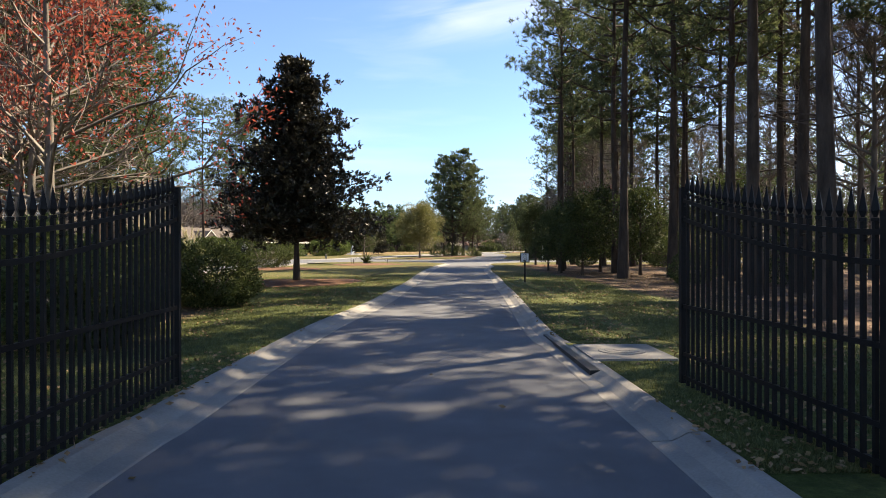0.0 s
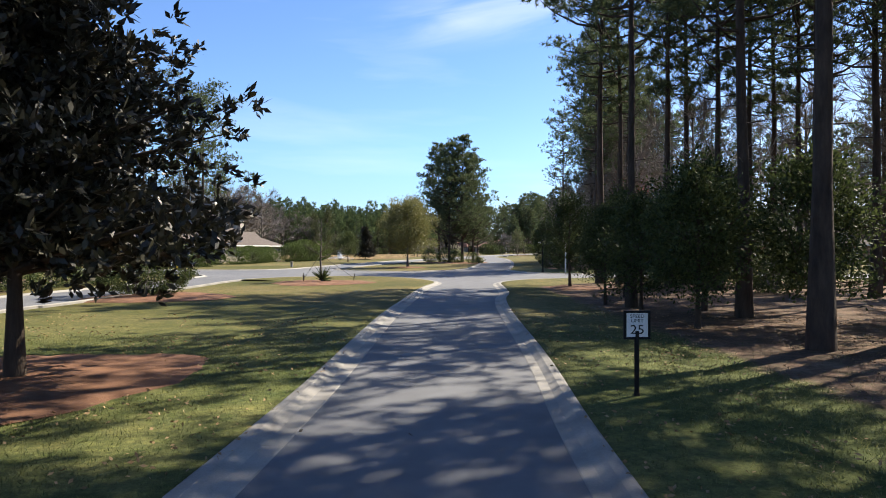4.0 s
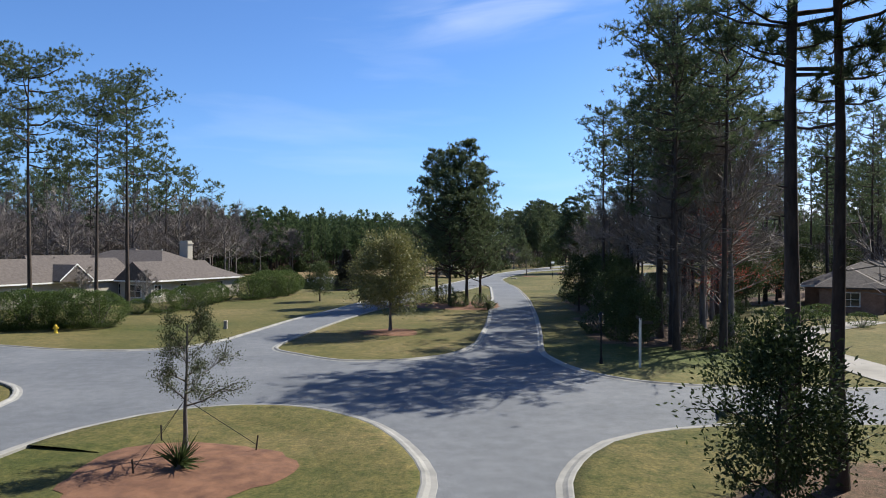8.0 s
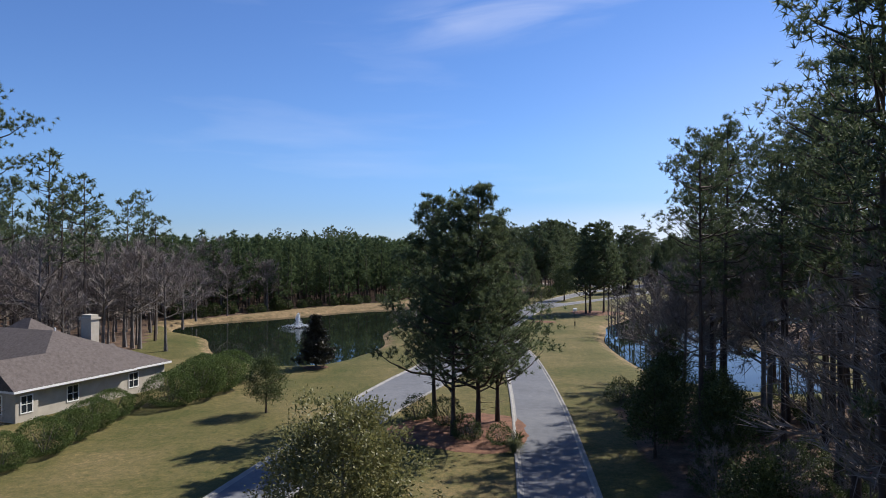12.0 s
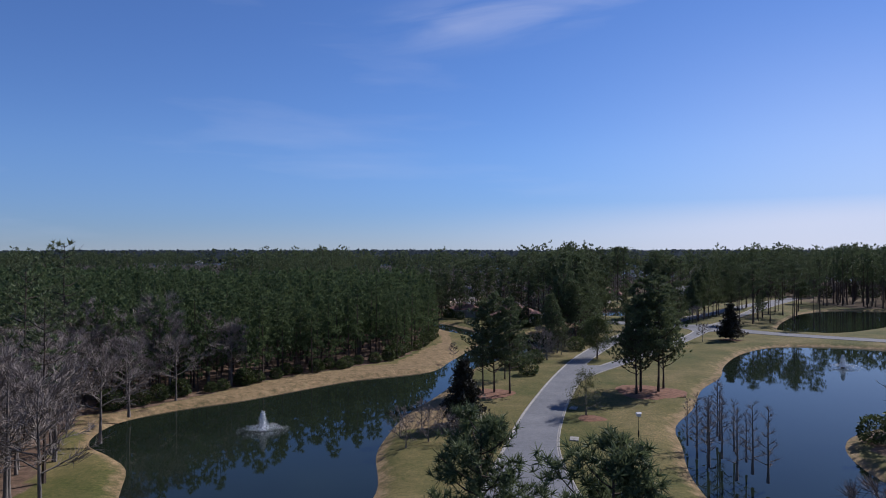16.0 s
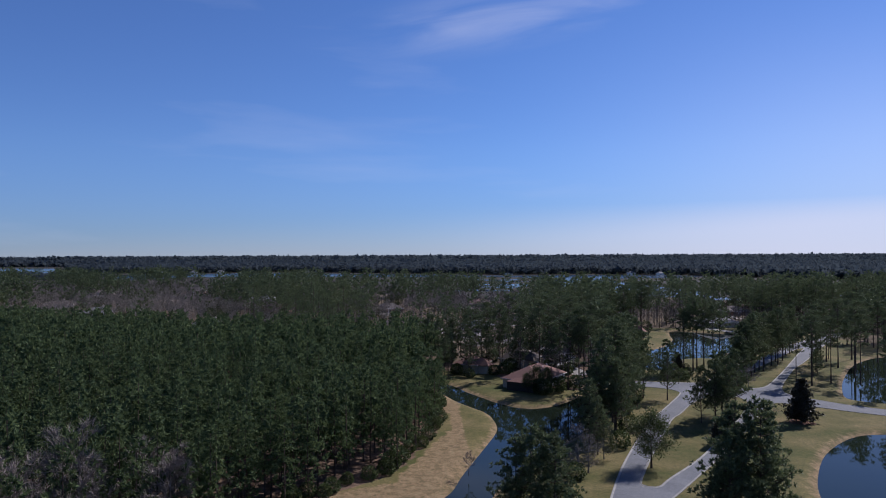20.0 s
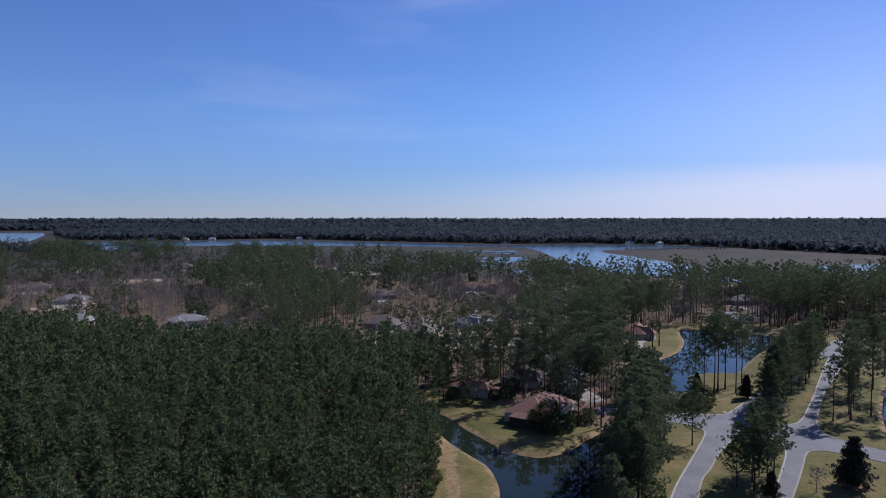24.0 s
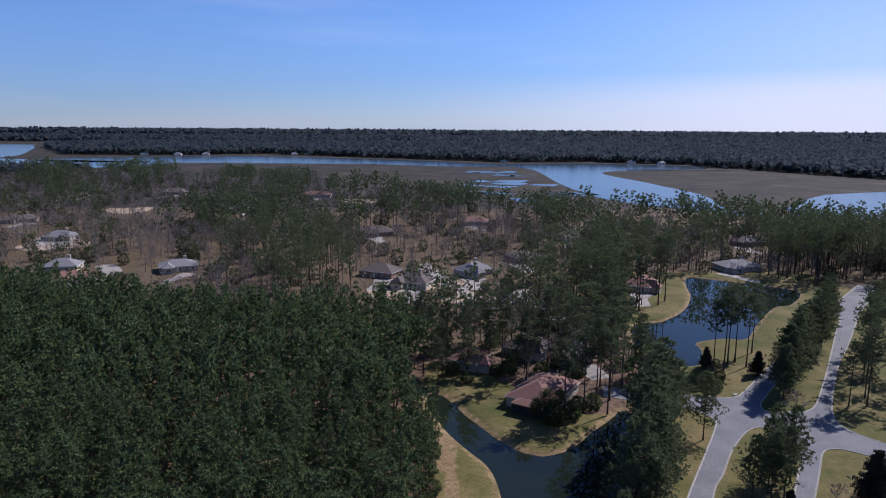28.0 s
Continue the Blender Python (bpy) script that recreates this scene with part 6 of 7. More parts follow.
for k, (x, y, r) in enumerate(YARDS):
    if y > 420:
        g = np.random.default_rng(60 + k)
        a, w = g.uniform(-0.6, 0.6), g.uniform(3.0, 4.5)
        c, n = math.cos(a), math.sin(a)
        lp = [(x + u * c - v * n, y + u * n + v * c) for u, v in ((-w, -13), (w, -13), (w * 0.8, 0), (w * 1.6, 9), (-w * 1.2, 9), (-w * 0.9, 0))]
        tagged(part("driveway", fill([smooth_line(lp, 3.0, True)], 0.05), M_DRIVE), "pale concrete drive in front of a house", "driveway", "house drives", "structure")

M_SOIL = mat_noise("sandy_soil", [(0.3, (0.24, 0.18, 0.12)), (0.7, (0.38, 0.30, 0.21))], 0.12, 0.95, 1.5, 0.2, 0.05)
for k, (x, y, r) in enumerate([(-150, 486, 17), (-222, 602, 20), (6, 498, 14), (22, 466, 12), (-250, 770, 22), (-60, 850, 20), (-16, 478, 10)]):
    lp = [(x + r * (1 + 0.25 * math.sin(2.3 * q + k)) * math.cos(q * 0.628), y + r * (1 + 0.25 * math.cos(1.7 * q + k)) * math.sin(q * 0.628)) for q in range(10)]
    tagged(part("clearing", fill([smooth_line(lp, 3.0, True)], 0.04), M_SOIL), "bare sandy clearing between the houses", "ground", "clearings", "structure")

# the cream house by the first junction
h1 = house(-41.2, 142.6, -23.8, 25.0, 15.0, M_STUCCO, M_ROOF, 2.8, 6.6, "cream stucco house with a grey-brown hipped roof", False, True)
chimney(h1, 6.2, 3.4, 3.0, 8.0, M_STUCCO)
bm = bmesh.new()
box(bm, 7.6, -9.6, -0.1, 12.9, -7.5, 2.6)
part("wall", bm, M_STUCCO, h1)
bm = bmesh.new()
hip_roof(bm, 7.4, -9.7, 13.0, 2.5, 2.84, 5.2, True, 0.4)
part("gable", bm, M_ROOF, h1)
bm = bmesh.new()
for a in ((7.0, -10.12, 13.4, -10.08), (13.4, -10.1, 13.44, 2.9)):
    box(bm, a[0], a[1], 2.64, a[2], a[3], 2.83)
part("fascia", bm, M_TRIM, h1)
window(h1, 10.2, -9.6, 0.7, 1.9, 1.5, "-y")
window(h1, 12.9, -8.6, 0.8, 1.0, 1.4, "+x")
bm = bmesh.new()
bmesh.ops.create_cone(bm, cap_ends=True, segments=8, radius1=0.07, radius2=0.07, depth=0.9, matrix=Matrix.Translation((4.0, 1.0, 6.3)))
part("vent_pipe", bm, M_TRIM, h1)
bm = bmesh.new()
hip_roof(bm, -12.0, 1.5, -2.0, 10.5, 2.86, 6.9)
part("roof", bm, M_ROOF, h1)
bm = bmesh.new()
box(bm, -11.6, 7.4, -0.1, -2.4, 10.1, 2.6)
part("wall", bm, M_STUCCO, h1)
bm = bmesh.new()
box(bm, -10.4, -11.8, 2.6, -4.2, -11.55, 2.75)
hip_roof(bm, -10.0, -11.4, -4.6, -2.0, 3.0, 5.9, True)
part("gable", bm, M_ROOF, h1)

bm = bmesh.new()
box(bm, -2.6, -23.6, -0.1, 5.0, -7.4, 2.62)
part("wall", bm, M_STUCCO, h1)
bm = bmesh.new()
hip_roof(bm, -2.6, -23.6, 5.0, -5.0, 2.85, 5.6, True, 0.45)
part("roof", bm, M_ROOF, h1)
bm = bmesh.new()
for x0, y0, x1, y1 in ((5.45, -24.0, 5.49, -7.5), (-3.05, -24.09, 5.45, -24.05)):
    box(bm, x0, y0, 2.66, x1, y1, 2.84)
part("fascia", bm, M_TRIM, h1)
for k in range(2):
    window(h1, 0.2 + 2.0 * k, -23.6, 0.7, 1.0, 1.5, "-y")
window(h1, 5.0, -20.5, 0.8, 1.2, 1.4, "+x")
bm = bmesh.new()
hip_roof(bm, 1.0, -17.0, 6.2, -13.0, 3.0, 4.9, True, 0.3)
part("dormer_gable", bm, M_ROOF, h1)
bm = bmesh.new()
for side in (-1, 1):
    v = [bm.verts.new(p) for p in ((6.53, -15.0 + side * 2.32, 2.92), (6.57, -15.0 + side * 2.32, 2.92), (6.57, -15.0, 4.86), (6.53, -15.0, 4.86),
                                   (6.53, -15.0 + side * 2.32, 3.1), (6.57, -15.0 + side * 2.32, 3.1), (6.57, -15.0, 5.04), (6.53, -15.0, 5.04))]
    for q in ((0, 1, 2, 3), (7, 6, 5, 4), (0, 4, 5, 1), (1, 5, 6, 2), (2, 6, 7, 3), (3, 7, 4, 0)):
        bm.faces.new([v[k] for k in q])
bmesh.ops.recalc_face_normals(bm, faces=bm.faces[:])
part("gable_trim", bm, M_TRIM, h1, "white painted gable trim")

# the low brown house behind the right-hand trees
h3 = house(57, 121, -32.0, 20.0, 12.0, M_BRICK, M_ROOF, 2.8, 5.6, "low brown brick house behind the road-side trees", True, True)

# the red-roofed house on the point
h2 = house(33.2, 358.8, 56.0, 20.0, 12.5, M_STUCCO, M_ROOFRED, 2.9, 6.4, "tan house with a red-brown hipped roof on a pond point", False, False)
bm = bmesh.new()
box(bm, -13.2, -5.6, 0, -10.02, 3.2, 2.5)
part("porch", bm, M_SCREEN, h2, "dark screened porch")
bm = bmesh.new()
hip_roof(bm, -13.2, -5.6, -9.0, 3.2, 2.7, 3.6, False, 0.2)
part("porch_roof", bm, M_ROOFRED, h2)
for k in range(4):
    bm = bmesh.new()
    bmesh.ops.create_cone(bm, cap_ends=True, segments=8, radius1=0.09, radius2=0.09, depth=0.5, matrix=Matrix.Translation((2.0 + 1.8 * k, -2.0 + (k % 2) * 1.2, 5.55)))
    part("roof_vent", bm, M_TRIM, h2)

# driveways and far streets
tagged(part("driveway", fill([smooth_line([(25.5, 76.5), (25.8, 84), (27.2, 92), (30, 98), (36, 103), (44, 108), (45, 106.2), (37.8, 100.9), (32, 95.6), (29.3, 89.5), (28.4, 76.4)], 1.2, True)], 0.05), M_DRIVE),
       "curving concrete drive to the brown house", "driveway", "drives", "structure")
for k, lp in enumerate([[(-141, 484), (-150, 500), (-150, 522), (-162, 540), (-170, 536), (-158, 518), (-157, 498), (-148, 482)],
                        [(3, 545), (-1, 542), (4, 510), (18, 470), (26, 452), (33, 456), (24, 474), (12, 512)],
                        [(40, 480), (28, 462), (14, 462), (20, 452), (36, 458), (50, 484)],
                        [(50, 372), (46, 396), (52, 420), (40, 470), (47, 470), (59, 420), (53, 397), (56, 374)],
                        [(-222, 600), (-232, 606), (-240, 640), (-250, 640), (-240, 602), (-226, 594)]]):
    tagged(part("driveway", fill([smooth_line(lp, 4.0, True)], 0.05), M_DRIVE), "pale concrete drive among the houses", "driveway", "drives", "structure")


# ---- gates ----
def spear(bm, x, y, z, r):
    """A picket's spearhead with a collar."""
    for r1, r2, d, zz in ((r * 1.9, r * 1.9, 0.025, z + 0.012), (r * 0.8, r * 2.1, 0.045, z + 0.05), (r * 2.1, 0.001, 0.17, z + 0.155)):
        bmesh.ops.create_cone(bm, cap_ends=True, segments=4, radius1=r1, radius2=r2, depth=d, matrix=Matrix.Translation((x, y, zz)))


def gate(x, y0, y1, label, foot, turn):
    """An open leaf along y: stiles, four rails and spear-topped pickets under a sweeping top rail."""
    ob = thing("iron_gate", spot(x, y0, 0, radians(turn)), label, "gate", "entrance gates")
    n = 26
    ln = y1 - y0
    crest = lambda u: 1.72 + 0.42 * u ** 1.6
    for nm, u in (("hinge_stile", 0.0), ("end_stile", 1.0)):
        bm = bmesh.new()
        box(bm, -0.035, u * ln - 0.035, foot + 0.01, 0.035, u * ln + 0.035, crest(u) + 0.16)
        part(nm, bm, M_IRON, ob)
    for lo, curved in ((0.0, True), (-0.20, True), (0.98, False), (0.46, False), (foot + 0.06, False)):
        bm = bmesh.new()
        for k in range(16):
            u0, u1 = k / 16, (k + 1) / 16
            za, zb = (crest(u0) + lo, crest(u1) + lo) if curved else (lo, lo)
            v = box(bm, -0.018, u0 * ln, 0, 0.018, u1 * ln, 0.04)
            for j, w in enumerate(v):
                w.co.z += za if j in (0, 1, 4, 5) else zb
        bmesh.ops.remove_doubles(bm, verts=bm.verts[:], dist=0.0005)
        part("rail", bm, M_IRON, ob)
    for k in range(1, n):
        u = k / n
        bm = bmesh.new()
        box(bm, -0.015, u * ln - 0.015, foot, 0.015, u * ln + 0.015, crest(u) + 0.10)
        spear(bm, 0, u * ln, crest(u) + 0.09, 0.017)
        part("picket", bm, M_IRON, ob)
        if k % 2:
            bm = bmesh.new()
            bmesh.ops.create_cone(bm, cap_ends=False, segments=12, radius1=0.06, radius2=0.06, depth=0.02,
                                  matrix=Matrix.Translation((0, (u + 0.5 / n) * ln, crest(u) - 0.08)) @ Matrix.Rotation(radians(90), 4, "Y"))
            part("ring", bm, M_IRON, ob)
    for z in (0.5, 1.5):
        bm = bmesh.new()
        bmesh.ops.create_cone(bm, cap_ends=True, segments=10, radius1=0.03, radius2=0.03, depth=0.14, matrix=Matrix.Translation((0.0, -0.05, z)))
        part("hinge", bm, M_IRON, ob)
    return ob


gate(-2.36, 1.5, 4.85, "black iron gate leaf standing open, spear-topped", 0.15, 0.5)
gate(3.32, 1.75, 4.85, "black iron gate leaf standing open beside the kerb", 0.15, 3.5)


def gate_post(x, y):
    ob = thing("gate_post", spot(x, y), "square black iron gate post with a capped top", "gate post", "gate posts")
    bm = bmesh.new()
    box(bm, -0.09, -0.09, -0.1, 0.09, 0.09, 2.2)
    part("shaft", bm, M_IRON, ob)
    bm = bmesh.new()
    bmesh.ops.create_cone(bm, cap_ends=True, segments=4, radius1=0.17, radius2=0.02, depth=0.14, matrix=Matrix.Translation((0, 0, 2.27)) @ Matrix.Rotation(radians(45), 4, "Z"))
    part("cap", bm, M_IRON, ob)


gate_post(-2.62, 1.3)
gate_post(3.5, 1.45)


# ---- signs, hydrants and small fixtures ----
def words(text, size, m, mat, parent):
    cu = bpy.data.curves.new("lettering", "FONT")
    cu.body, cu.size, cu.align_x, cu.align_y, cu.extrude = text, size, "CENTER", "CENTER", 0.001
    tmp = bpy.data.objects.new("lettering", cu)
    me = bpy.data.meshes.new_from_object(tmp)
    bpy.data.objects.remove(tmp)
    ob = place("lettering", me, mat, parent)
    ob.matrix_local = m
    return ob


sp = thing("speed_sign", spot(4.5, 27.9, 0.0, 0.0, 0.86, 0.76), "black-framed white speed limit sign on a post", "sign")
bm = bmesh.new()
bmesh.ops.create_cone(bm, cap_ends=True, segments=12, radius1=0.045, radius2=0.045, depth=1.5, matrix=Matrix.Translation((0, 0, 0.7)))
part("post", bm, M_IRON, sp)
bm = bmesh.new()
bmesh.ops.create_cone(bm, cap_ends=True, segments=12, radius1=0.08, radius2=0.05, depth=0.2, matrix=Matrix.Translation((0, 0, 0.1)))
part("base", bm, M_IRON, sp)
bm = bmesh.new()
box(bm, -0.24, -0.02, 1.28, 0.24, 0.02, 1.86)
part("frame", bm, M_IRON, sp)
bm = bmesh.new()
box(bm, -0.19, -0.028, 1.33, 0.19, -0.021, 1.81)
pl = part("plate", bm, M_SIGNWHITE, sp)
face = Matrix.Rotation(radians(90), 4, "X")
words("SPEED", 0.095, Matrix.Translation((0, -0.030, 1.745)) @ face, M_BLACK, pl)
words("LIMIT", 0.095, Matrix.Translation((0, -0.030, 1.655)) @ face, M_BLACK, pl)
words("25", 0.26, Matrix.Translation((0, -0.030, 1.47)) @ face, M_BLACK, pl)

st = thing("stop_sign", spot(-22.0, 78.9, 0, radians(-20)), "pale back of an octagonal road sign on a wooden post", "sign")
bm = bmesh.new()
box(bm, -0.05, -0.05, -0.1, 0.05, 0.05, 2.3)
part("post", bm, M_TRIM, st)
bm = bmesh.new()
bmesh.ops.create_cone(bm, cap_ends=True, segments=8, radius1=0.40, radius2=0.40, depth=0.03, matrix=Matrix.Translation((0, -0.07, 1.75)) @ Matrix.Rotation(radians(90), 4, "X") @ Matrix.Rotation(radians(22.5), 4, "Z"))
part("plate", bm, M_SIGNWHITE, st)
bm = bmesh.new()
box(bm, -0.5, -0.02, 2.32, 0.5, 0.02, 2.5)
part("street_blade", bm, M_BLACK, st)

ss = thing("street_sign", spot(14.05, 82.3), "white post with dark street name blades", "sign")
bm = bmesh.new()
box(bm, -0.06, -0.06, -0.1, 0.06, 0.06, 2.9)
part("post", bm, M_TRIM, ss)
for z, a in ((2.55, 0), (2.8, 90)):
    bm = bmesh.new()
    box(bm, -0.1, -0.02, z, 0.75, 0.02, z + 0.18)
    b = part("blade", bm, M_BLACK, ss)
    b.matrix_local = Matrix.Rotation(radians(a), 4, "Z")


def lamp_post(x, y, h=3.0):
    ob = thing("street_lamp", spot(x, y), "black iron post lamp on the verge", "lamp", "post lamps")
    bm = bmesh.new()
    bmesh.ops.create_cone(bm, cap_ends=True, segments=10, radius1=0.06, radius2=0.045, depth=h, matrix=Matrix.Translation((0, 0, h / 2 - 0.05)))
    part("post", bm, M_IRON, ob)
    bm = bmesh.new()
    bmesh.ops.create_cone(bm, cap_ends=True, segments=10, radius1=0.13, radius2=0.07, depth=0.5, matrix=Matrix.Translation((0, 0, 0.22)))
    part("base", bm, M_IRON, ob)
    bm = bmesh.new()
    bmesh.ops.create_cone(bm, cap_ends=True, segments=6, radius1=0.11, radius2=0.18, depth=0.4, matrix=Matrix.Translation((0, 0, h + 0.15)))
    part("lantern", bm, M_GLASS, ob)
    bm = bmesh.new()
    bmesh.ops.create_cone(bm, cap_ends=True, segments=6, radius1=0.24, radius2=0.03, depth=0.2, matrix=Matrix.Translation((0, 0, h + 0.45)))
    part("cap", bm, M_IRON, ob)


lamp_post(12.1, 83.7, 2.6)
lamp_post(79, 356.8, 3.2)


def hydrant(x, y, s=1.0):
    ob = thing("fire_hydrant", spot(x, y, 0, 0.3, s), "yellow fire hydrant on the lawn", "hydrant", "hydrants")
    cone = lambda bm, r1, r2, d, m: bmesh.ops.create_cone(bm, cap_ends=True, segments=14, radius1=r1, radius2=r2, depth=d, matrix=m)
    bm = bmesh.new()
    cone(bm, 0.17, 0.17, 0.06, Matrix.Translation((0, 0, 0.03)))
    cone(bm, 0.115, 0.105, 0.5, Matrix.Translation((0, 0, 0.3)))
    cone(bm, 0.15, 0.15, 0.05, Matrix.Translation((0, 0, 0.55)))
    part("barrel", bm, M_YELLOW, ob)
    bm = bmesh.new()
    bmesh.ops.create_uvsphere(bm, u_segments=14, v_segments=8, radius=0.125, matrix=Matrix.Translation((0, 0, 0.57)))
    cone(bm, 0.03, 0.03, 0.08, Matrix.Translation((0, 0, 0.72)))
    part("bonnet", bm, M_YELLOW, ob)
    for a in (0, 90, 180):
        bm = bmesh.new()
        cone(bm, 0.06, 0.07, 0.12, Matrix.Rotation(radians(a), 4, "Z") @ Matrix.Translation((0.15, 0, 0.42)) @ Matrix.Rotation(radians(90), 4, "Y"))
        part("nozzle", bm, M_YELLOW, ob)


hydrant(-28.8, 98.6)
hydrant(19.4, 80.7, 1.1)


def marker(x, y):
    """A pale utility pedestal."""
    ob = thing("utility_pedestal", spot(x, y), "pale tan utility pedestal on the lawn", "pedestal", "utility pedestals")
    bm = bmesh.new()
    box(bm, -0.13, -0.13, -0.05, 0.13, 0.13, 0.62)
    part("body", bm, M_DRIVE, ob)
    bm = bmesh.new()
    box(bm, -0.15, -0.15, 0.62, 0.15, 0.15, 0.72)
    part("lid", bm, M_STUCCO, ob)


marker(-15.9, 101.5)


def basin(x, y, w, d, turn, label):
    ob = thing("drain_slab", spot(x, y, 0, turn), label, "drain", "drain slabs")
    bm = bmesh.new()
    box(bm, -w / 2, -d / 2, -0.05, w / 2, d / 2, 0.14)
    bmesh.ops.bevel(bm, geom=bm.edges[:], offset=0.015, segments=1)
    part("slab", bm, M_CONCRETE, ob)
    lid = None
    for r, top, mat in ((0.34, 0.145, M_ROOFGREY), (0.325, 0.149, M_CONCRETE), (0.25, 0.152, M_ROOFGREY), (0.238, 0.155, M_CONCRETE), (0.12, 0.158, M_ROOFGREY), (0.11, 0.161, M_CONCRETE)):
        bm = bmesh.new()
        bmesh.ops.create_cone(bm, cap_ends=True, segments=28, radius1=r, radius2=r, depth=0.012, matrix=Matrix.Translation((0, 0, top - 0.006)))
        if lid is None:
            lid = part("cover", bm, mat, ob, "round cover with worn rings")
        else:
            part("ring", bm, mat, lid)


basin(3.13, 7.27, 1.15, 1.4, 0.0, "concrete storm drain slab with a round cover")
th = thing("drain_inlet", spot(2.52, 7.8), "kerb inlet below the drain slab, its shaded opening a black box", "drain")
bm = bmesh.new()
# solid black box: the shade inside the inlet's opening, given as colour
box(bm, -0.17, -1.9, 0.02, 0.0, 1.7, 0.108)
part("throat", bm, M_BLACK, th)
bm = bmesh.new()
box(bm, -0.02, 0.22, 0.10, 0.12, 0.40, 0.128)
part("marker_patch", bm, M_YELLOW, th, "small yellow painted corner")
basin(24.8, 218.4, 1.9, 1.2, 1.2, "pale concrete drain slab beside the kerb")
basin(20.9, 199.6, 1.9, 1.2, 1.3, "pale concrete drain slab beside the kerb")
basin(87.5, 360.6, 1.5, 1.1, 0.7, "pale concrete drain slab beside the kerb")
bh = thing("bird_house", spot(29.8, 199.1), "white bird house on a dark pole by the pond", "bird house")
bm = bmesh.new()
bmesh.ops.create_cone(bm, cap_ends=True, segments=8, radius1=0.035, radius2=0.03, depth=3.4, matrix=Matrix.Translation((0, 0, 1.65)))
part("pole", bm, M_IRON, bh)
bm = bmesh.new()
bmesh.ops.create_cone(bm, cap_ends=True, segments=10, radius1=0.1, radius2=0.1, depth=0.9, matrix=Matrix.Translation((0, 0, 0.9)))
part("baffle", bm, M_IRON, bh)
bm = bmesh.new()
box(bm, -0.28, -0.2, 3.3, 0.28, 0.2, 3.62)
part("box", bm, M_TRIM, bh)
bm = bmesh.new()
hip_roof(bm, -0.28, -0.2, 0.28, 0.2, 3.7, 3.9, True, 0.08, 0.04)
part("roof", bm, M_TRIM, bh)


def fountain(x, y, s):
    """A jet and a ring of falling arcs, as many small drops."""
    g = np.random.default_rng(2)
    ob = thing("pond_fountain", spot(x, y, -0.8, 0, s), "white fountain jet spraying over the dark pond", "fountain", "pond fountains")
    n = 900
    z = g.uniform(0, 1, n) ** 0.8
    c = np.column_stack([g.normal(0, 1, n) * (0.12 + 0.35 * (1 - z)), g.normal(0, 1, n) * (0.12 + 0.35 * (1 - z)), z * 2.8])
    place("jet", tri_mesh("jet", *needles(g, c, np.tile((0, 0, 1.0), (n, 1)), 1, 0.34, 0.07, 0.2)), M_SPRAY, ob)
    n = 1500
    a = np.floor(g.uniform(0, 22, n)) / 22 * 6.283 + g.normal(0, 0.09, n)
    t = g.uniform(0.05, 1, n)
    r = 4.0 * t * g.uniform(0.55, 1.1, n)
    c = np.column_stack([r * np.cos(a), r * np.sin(a), 4 * 0.55 * t * (1 - t) + g.normal(0, 0.06, n) + 0.06])
    d = np.column_stack([np.cos(a), np.sin(a), 0.6 * (1 - 2 * t)])
    place("spray", tri_mesh("spray", *needles(g, c, unit(d), 1, 0.22, 0.045, 0.5, 0.0)), M_SPRAY, ob)
    bm = bmesh.new()
    bmesh.ops.create_cone(bm, cap_ends=True, segments=20, radius1=0.6, radius2=0.5, depth=0.25, matrix=Matrix.Translation((0, 0, 0.05)))
    part("float", bm, M_IRON, ob)


fountain(-24.4, 208, 1.0)
fountain(97.5, 262, 1.0)

stakes = thing("tree_stakes", spot(-6.5, 65.6), "guy wires and stakes round the young tree", "tree stakes")
for k in range(3):
    a = radians(90 + 120 * k + 40)
    ex, ey = 2.3 * math.cos(a), 2.3 * math.sin(a)
    v, f = tube([(0, 0, 1.9), (ex, ey, 0.25)], [0.012, 0.012], 4)
    place("wire", tri_mesh("wire", v, f), M_IRON, stakes)
    v, f = tube([(ex, ey, -0.05), (ex * 1.03, ey * 1.03, 0.55)], [0.03, 0.03], 6)
    place("stake", tri_mesh("stake", v, f), M_BARK, stakes)

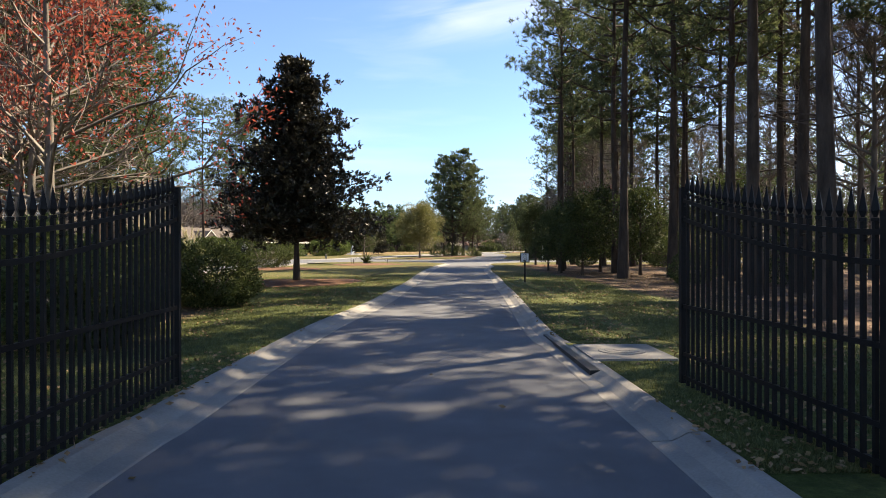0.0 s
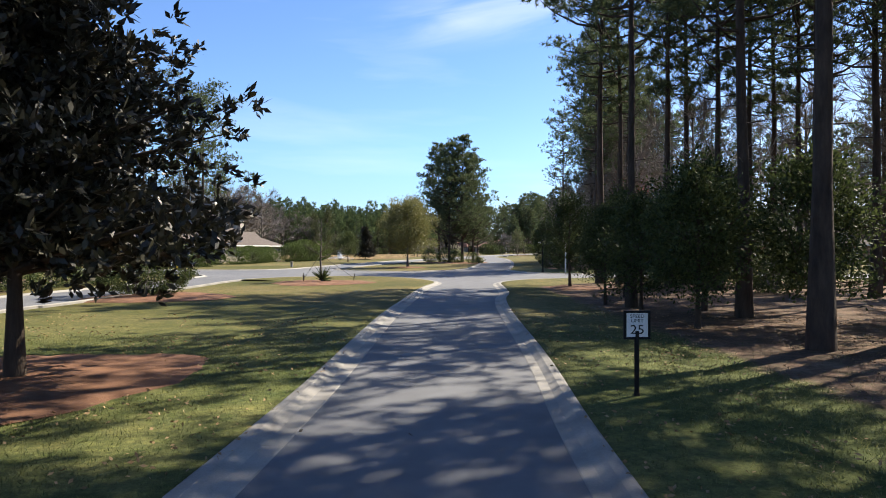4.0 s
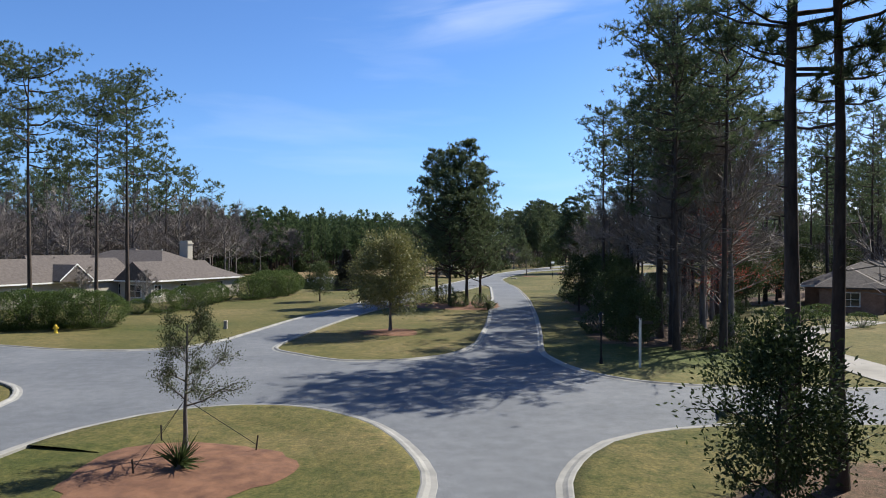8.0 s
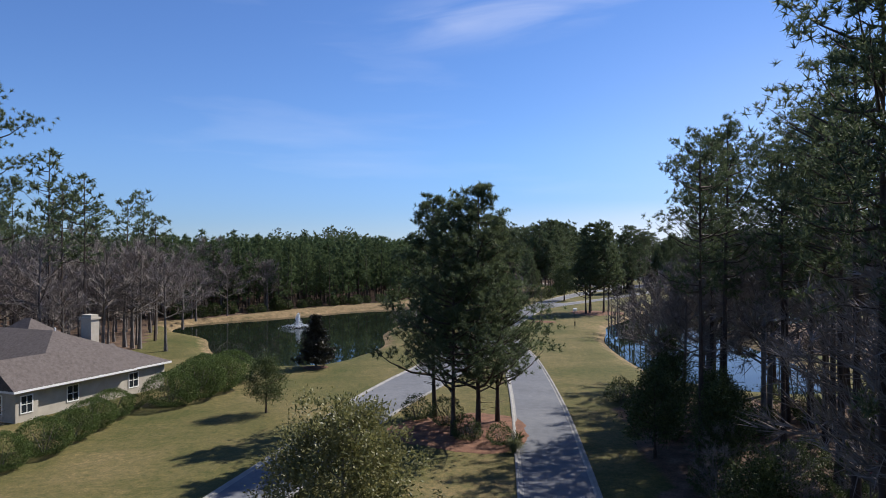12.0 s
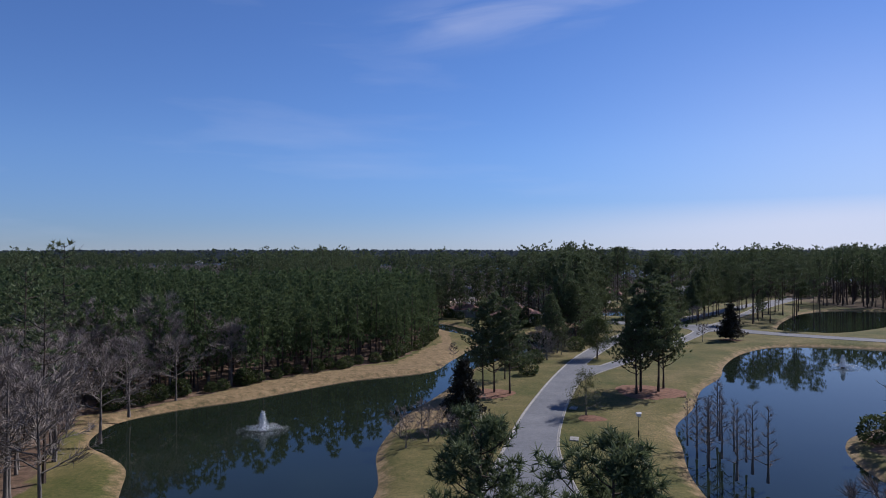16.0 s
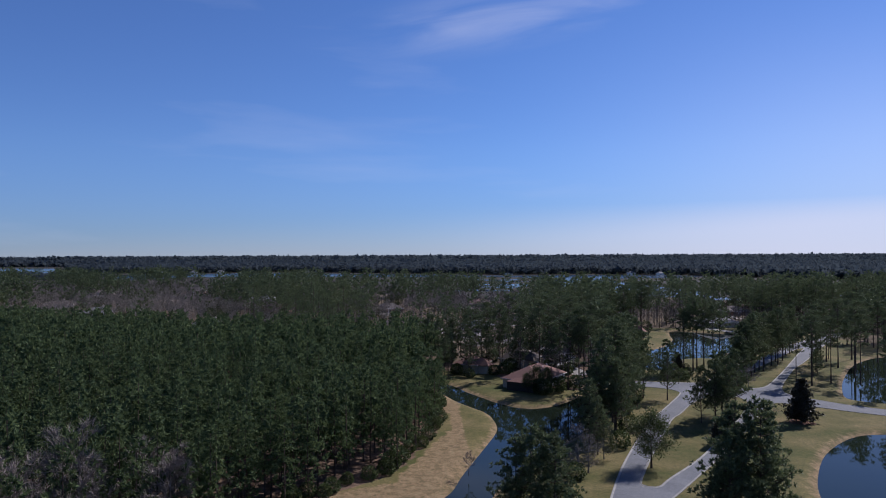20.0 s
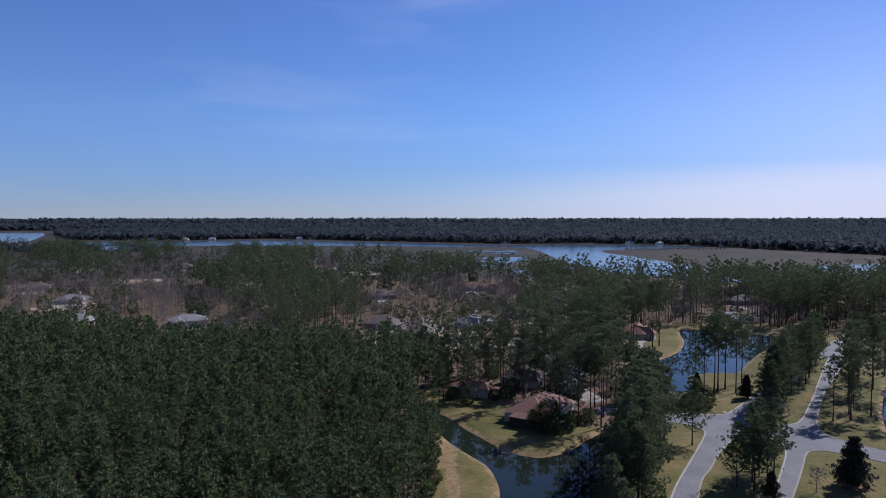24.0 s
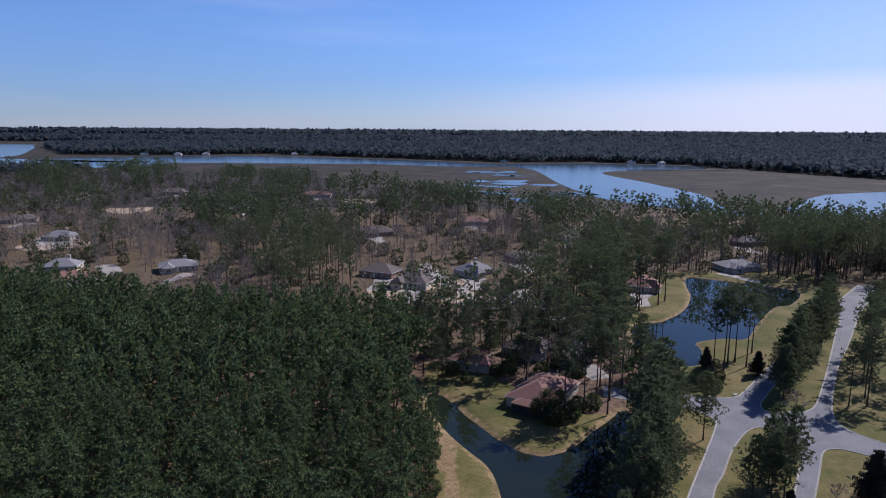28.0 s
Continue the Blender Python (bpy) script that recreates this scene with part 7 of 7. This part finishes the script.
# ---- grass blades along the entry road ----
g = np.random.default_rng(77)
n = 330000
py = 2 + 34 * g.uniform(0, 1, n) ** 2.2
px = g.uniform(-1, 1, n) * (6.5 + 0.2 * py)
keep = ~on_road(px, py) & (reach(px, py, KERBS[0][KERBS[0][:, 1] < 60]) > 0.2) & (reach(px, py, KERBS[-1][KERBS[-1][:, 1] < 60]) > 0.2)
for w in (WOOD_LOOPS[0], WOOD_LOOPS[3]):
    keep &= ~inside(px, py, w) | (g.uniform(0, 1, n) < 0.12)
keep &= np.hypot(px + 6.05, py - 29.7) > 3.3
keep &= ~((px > 2.4) & (px < 3.75) & (py > 6.5) & (py < 8.05))
rise = np.minimum(reach(px, py, KERBS[0][KERBS[0][:, 1] < 60]), reach(px, py, KERBS[-1][KERBS[-1][:, 1] < 60]))
c = np.column_stack([px, py, np.interp(rise, (1.7, 2.9, 3.4), (0.095, 0.025, -0.01))])[keep]
v, f = needles(g, c, np.tile((0, 0, 1.0), (len(c), 1)), 1, 0.06, 0.014, 0.75, 0.2)
ob = tagged(new("grass"), "short winter grass blades beside the road", "grass", kind="stuff")
place("blades", tri_mesh("blades", v, f), M_GRASS, ob)

# ---- fallen leaves on the lawn by the entry ----
M_LITTER = mat_noise("dry_leaves", [(0.3, (0.16, 0.095, 0.05)), (0.7, (0.36, 0.25, 0.14))], 9.0, 0.9, 60, 0.2, 0.004)
n = 16000
py = 2 + 40 * g.uniform(0, 1, n) ** 1.5
px = g.uniform(-1, 1, n) * (5 + 0.25 * py)
spread = np.array([noise.noise(Vector((x * 0.5, y * 0.5, 1.0))) for x, y in zip(px, py)])
keep = (~on_road(px, py) | (g.uniform(0, 1, n) < 0.004)) & (spread > -0.1)
keep &= ~((px > 2.4) & (px < 3.75) & (py > 6.5) & (py < 8.05))
rise = np.minimum(reach(px, py, KERBS[0][KERBS[0][:, 1] < 60]), reach(px, py, KERBS[-1][KERBS[-1][:, 1] < 60]))
c = np.column_stack([px, py, np.where(on_road(px, py), 0.06, np.interp(rise, (1.7, 2.9, 3.4), (0.13, 0.06, 0.03)))])[keep]
flat = g.normal(size=(len(c), 3)) * np.array([1, 1, 0.12])
v, f = leaves(g, c, unit(flat) * 3, 1, 0.004, 0.075, 0.04)
ob = tagged(new("leaf_litter"), "scattered dry brown leaves on the winter lawn", "leaves", kind="stuff")
place("dry_leaves", tri_mesh("dry_leaves", v, f), M_LITTER, ob)
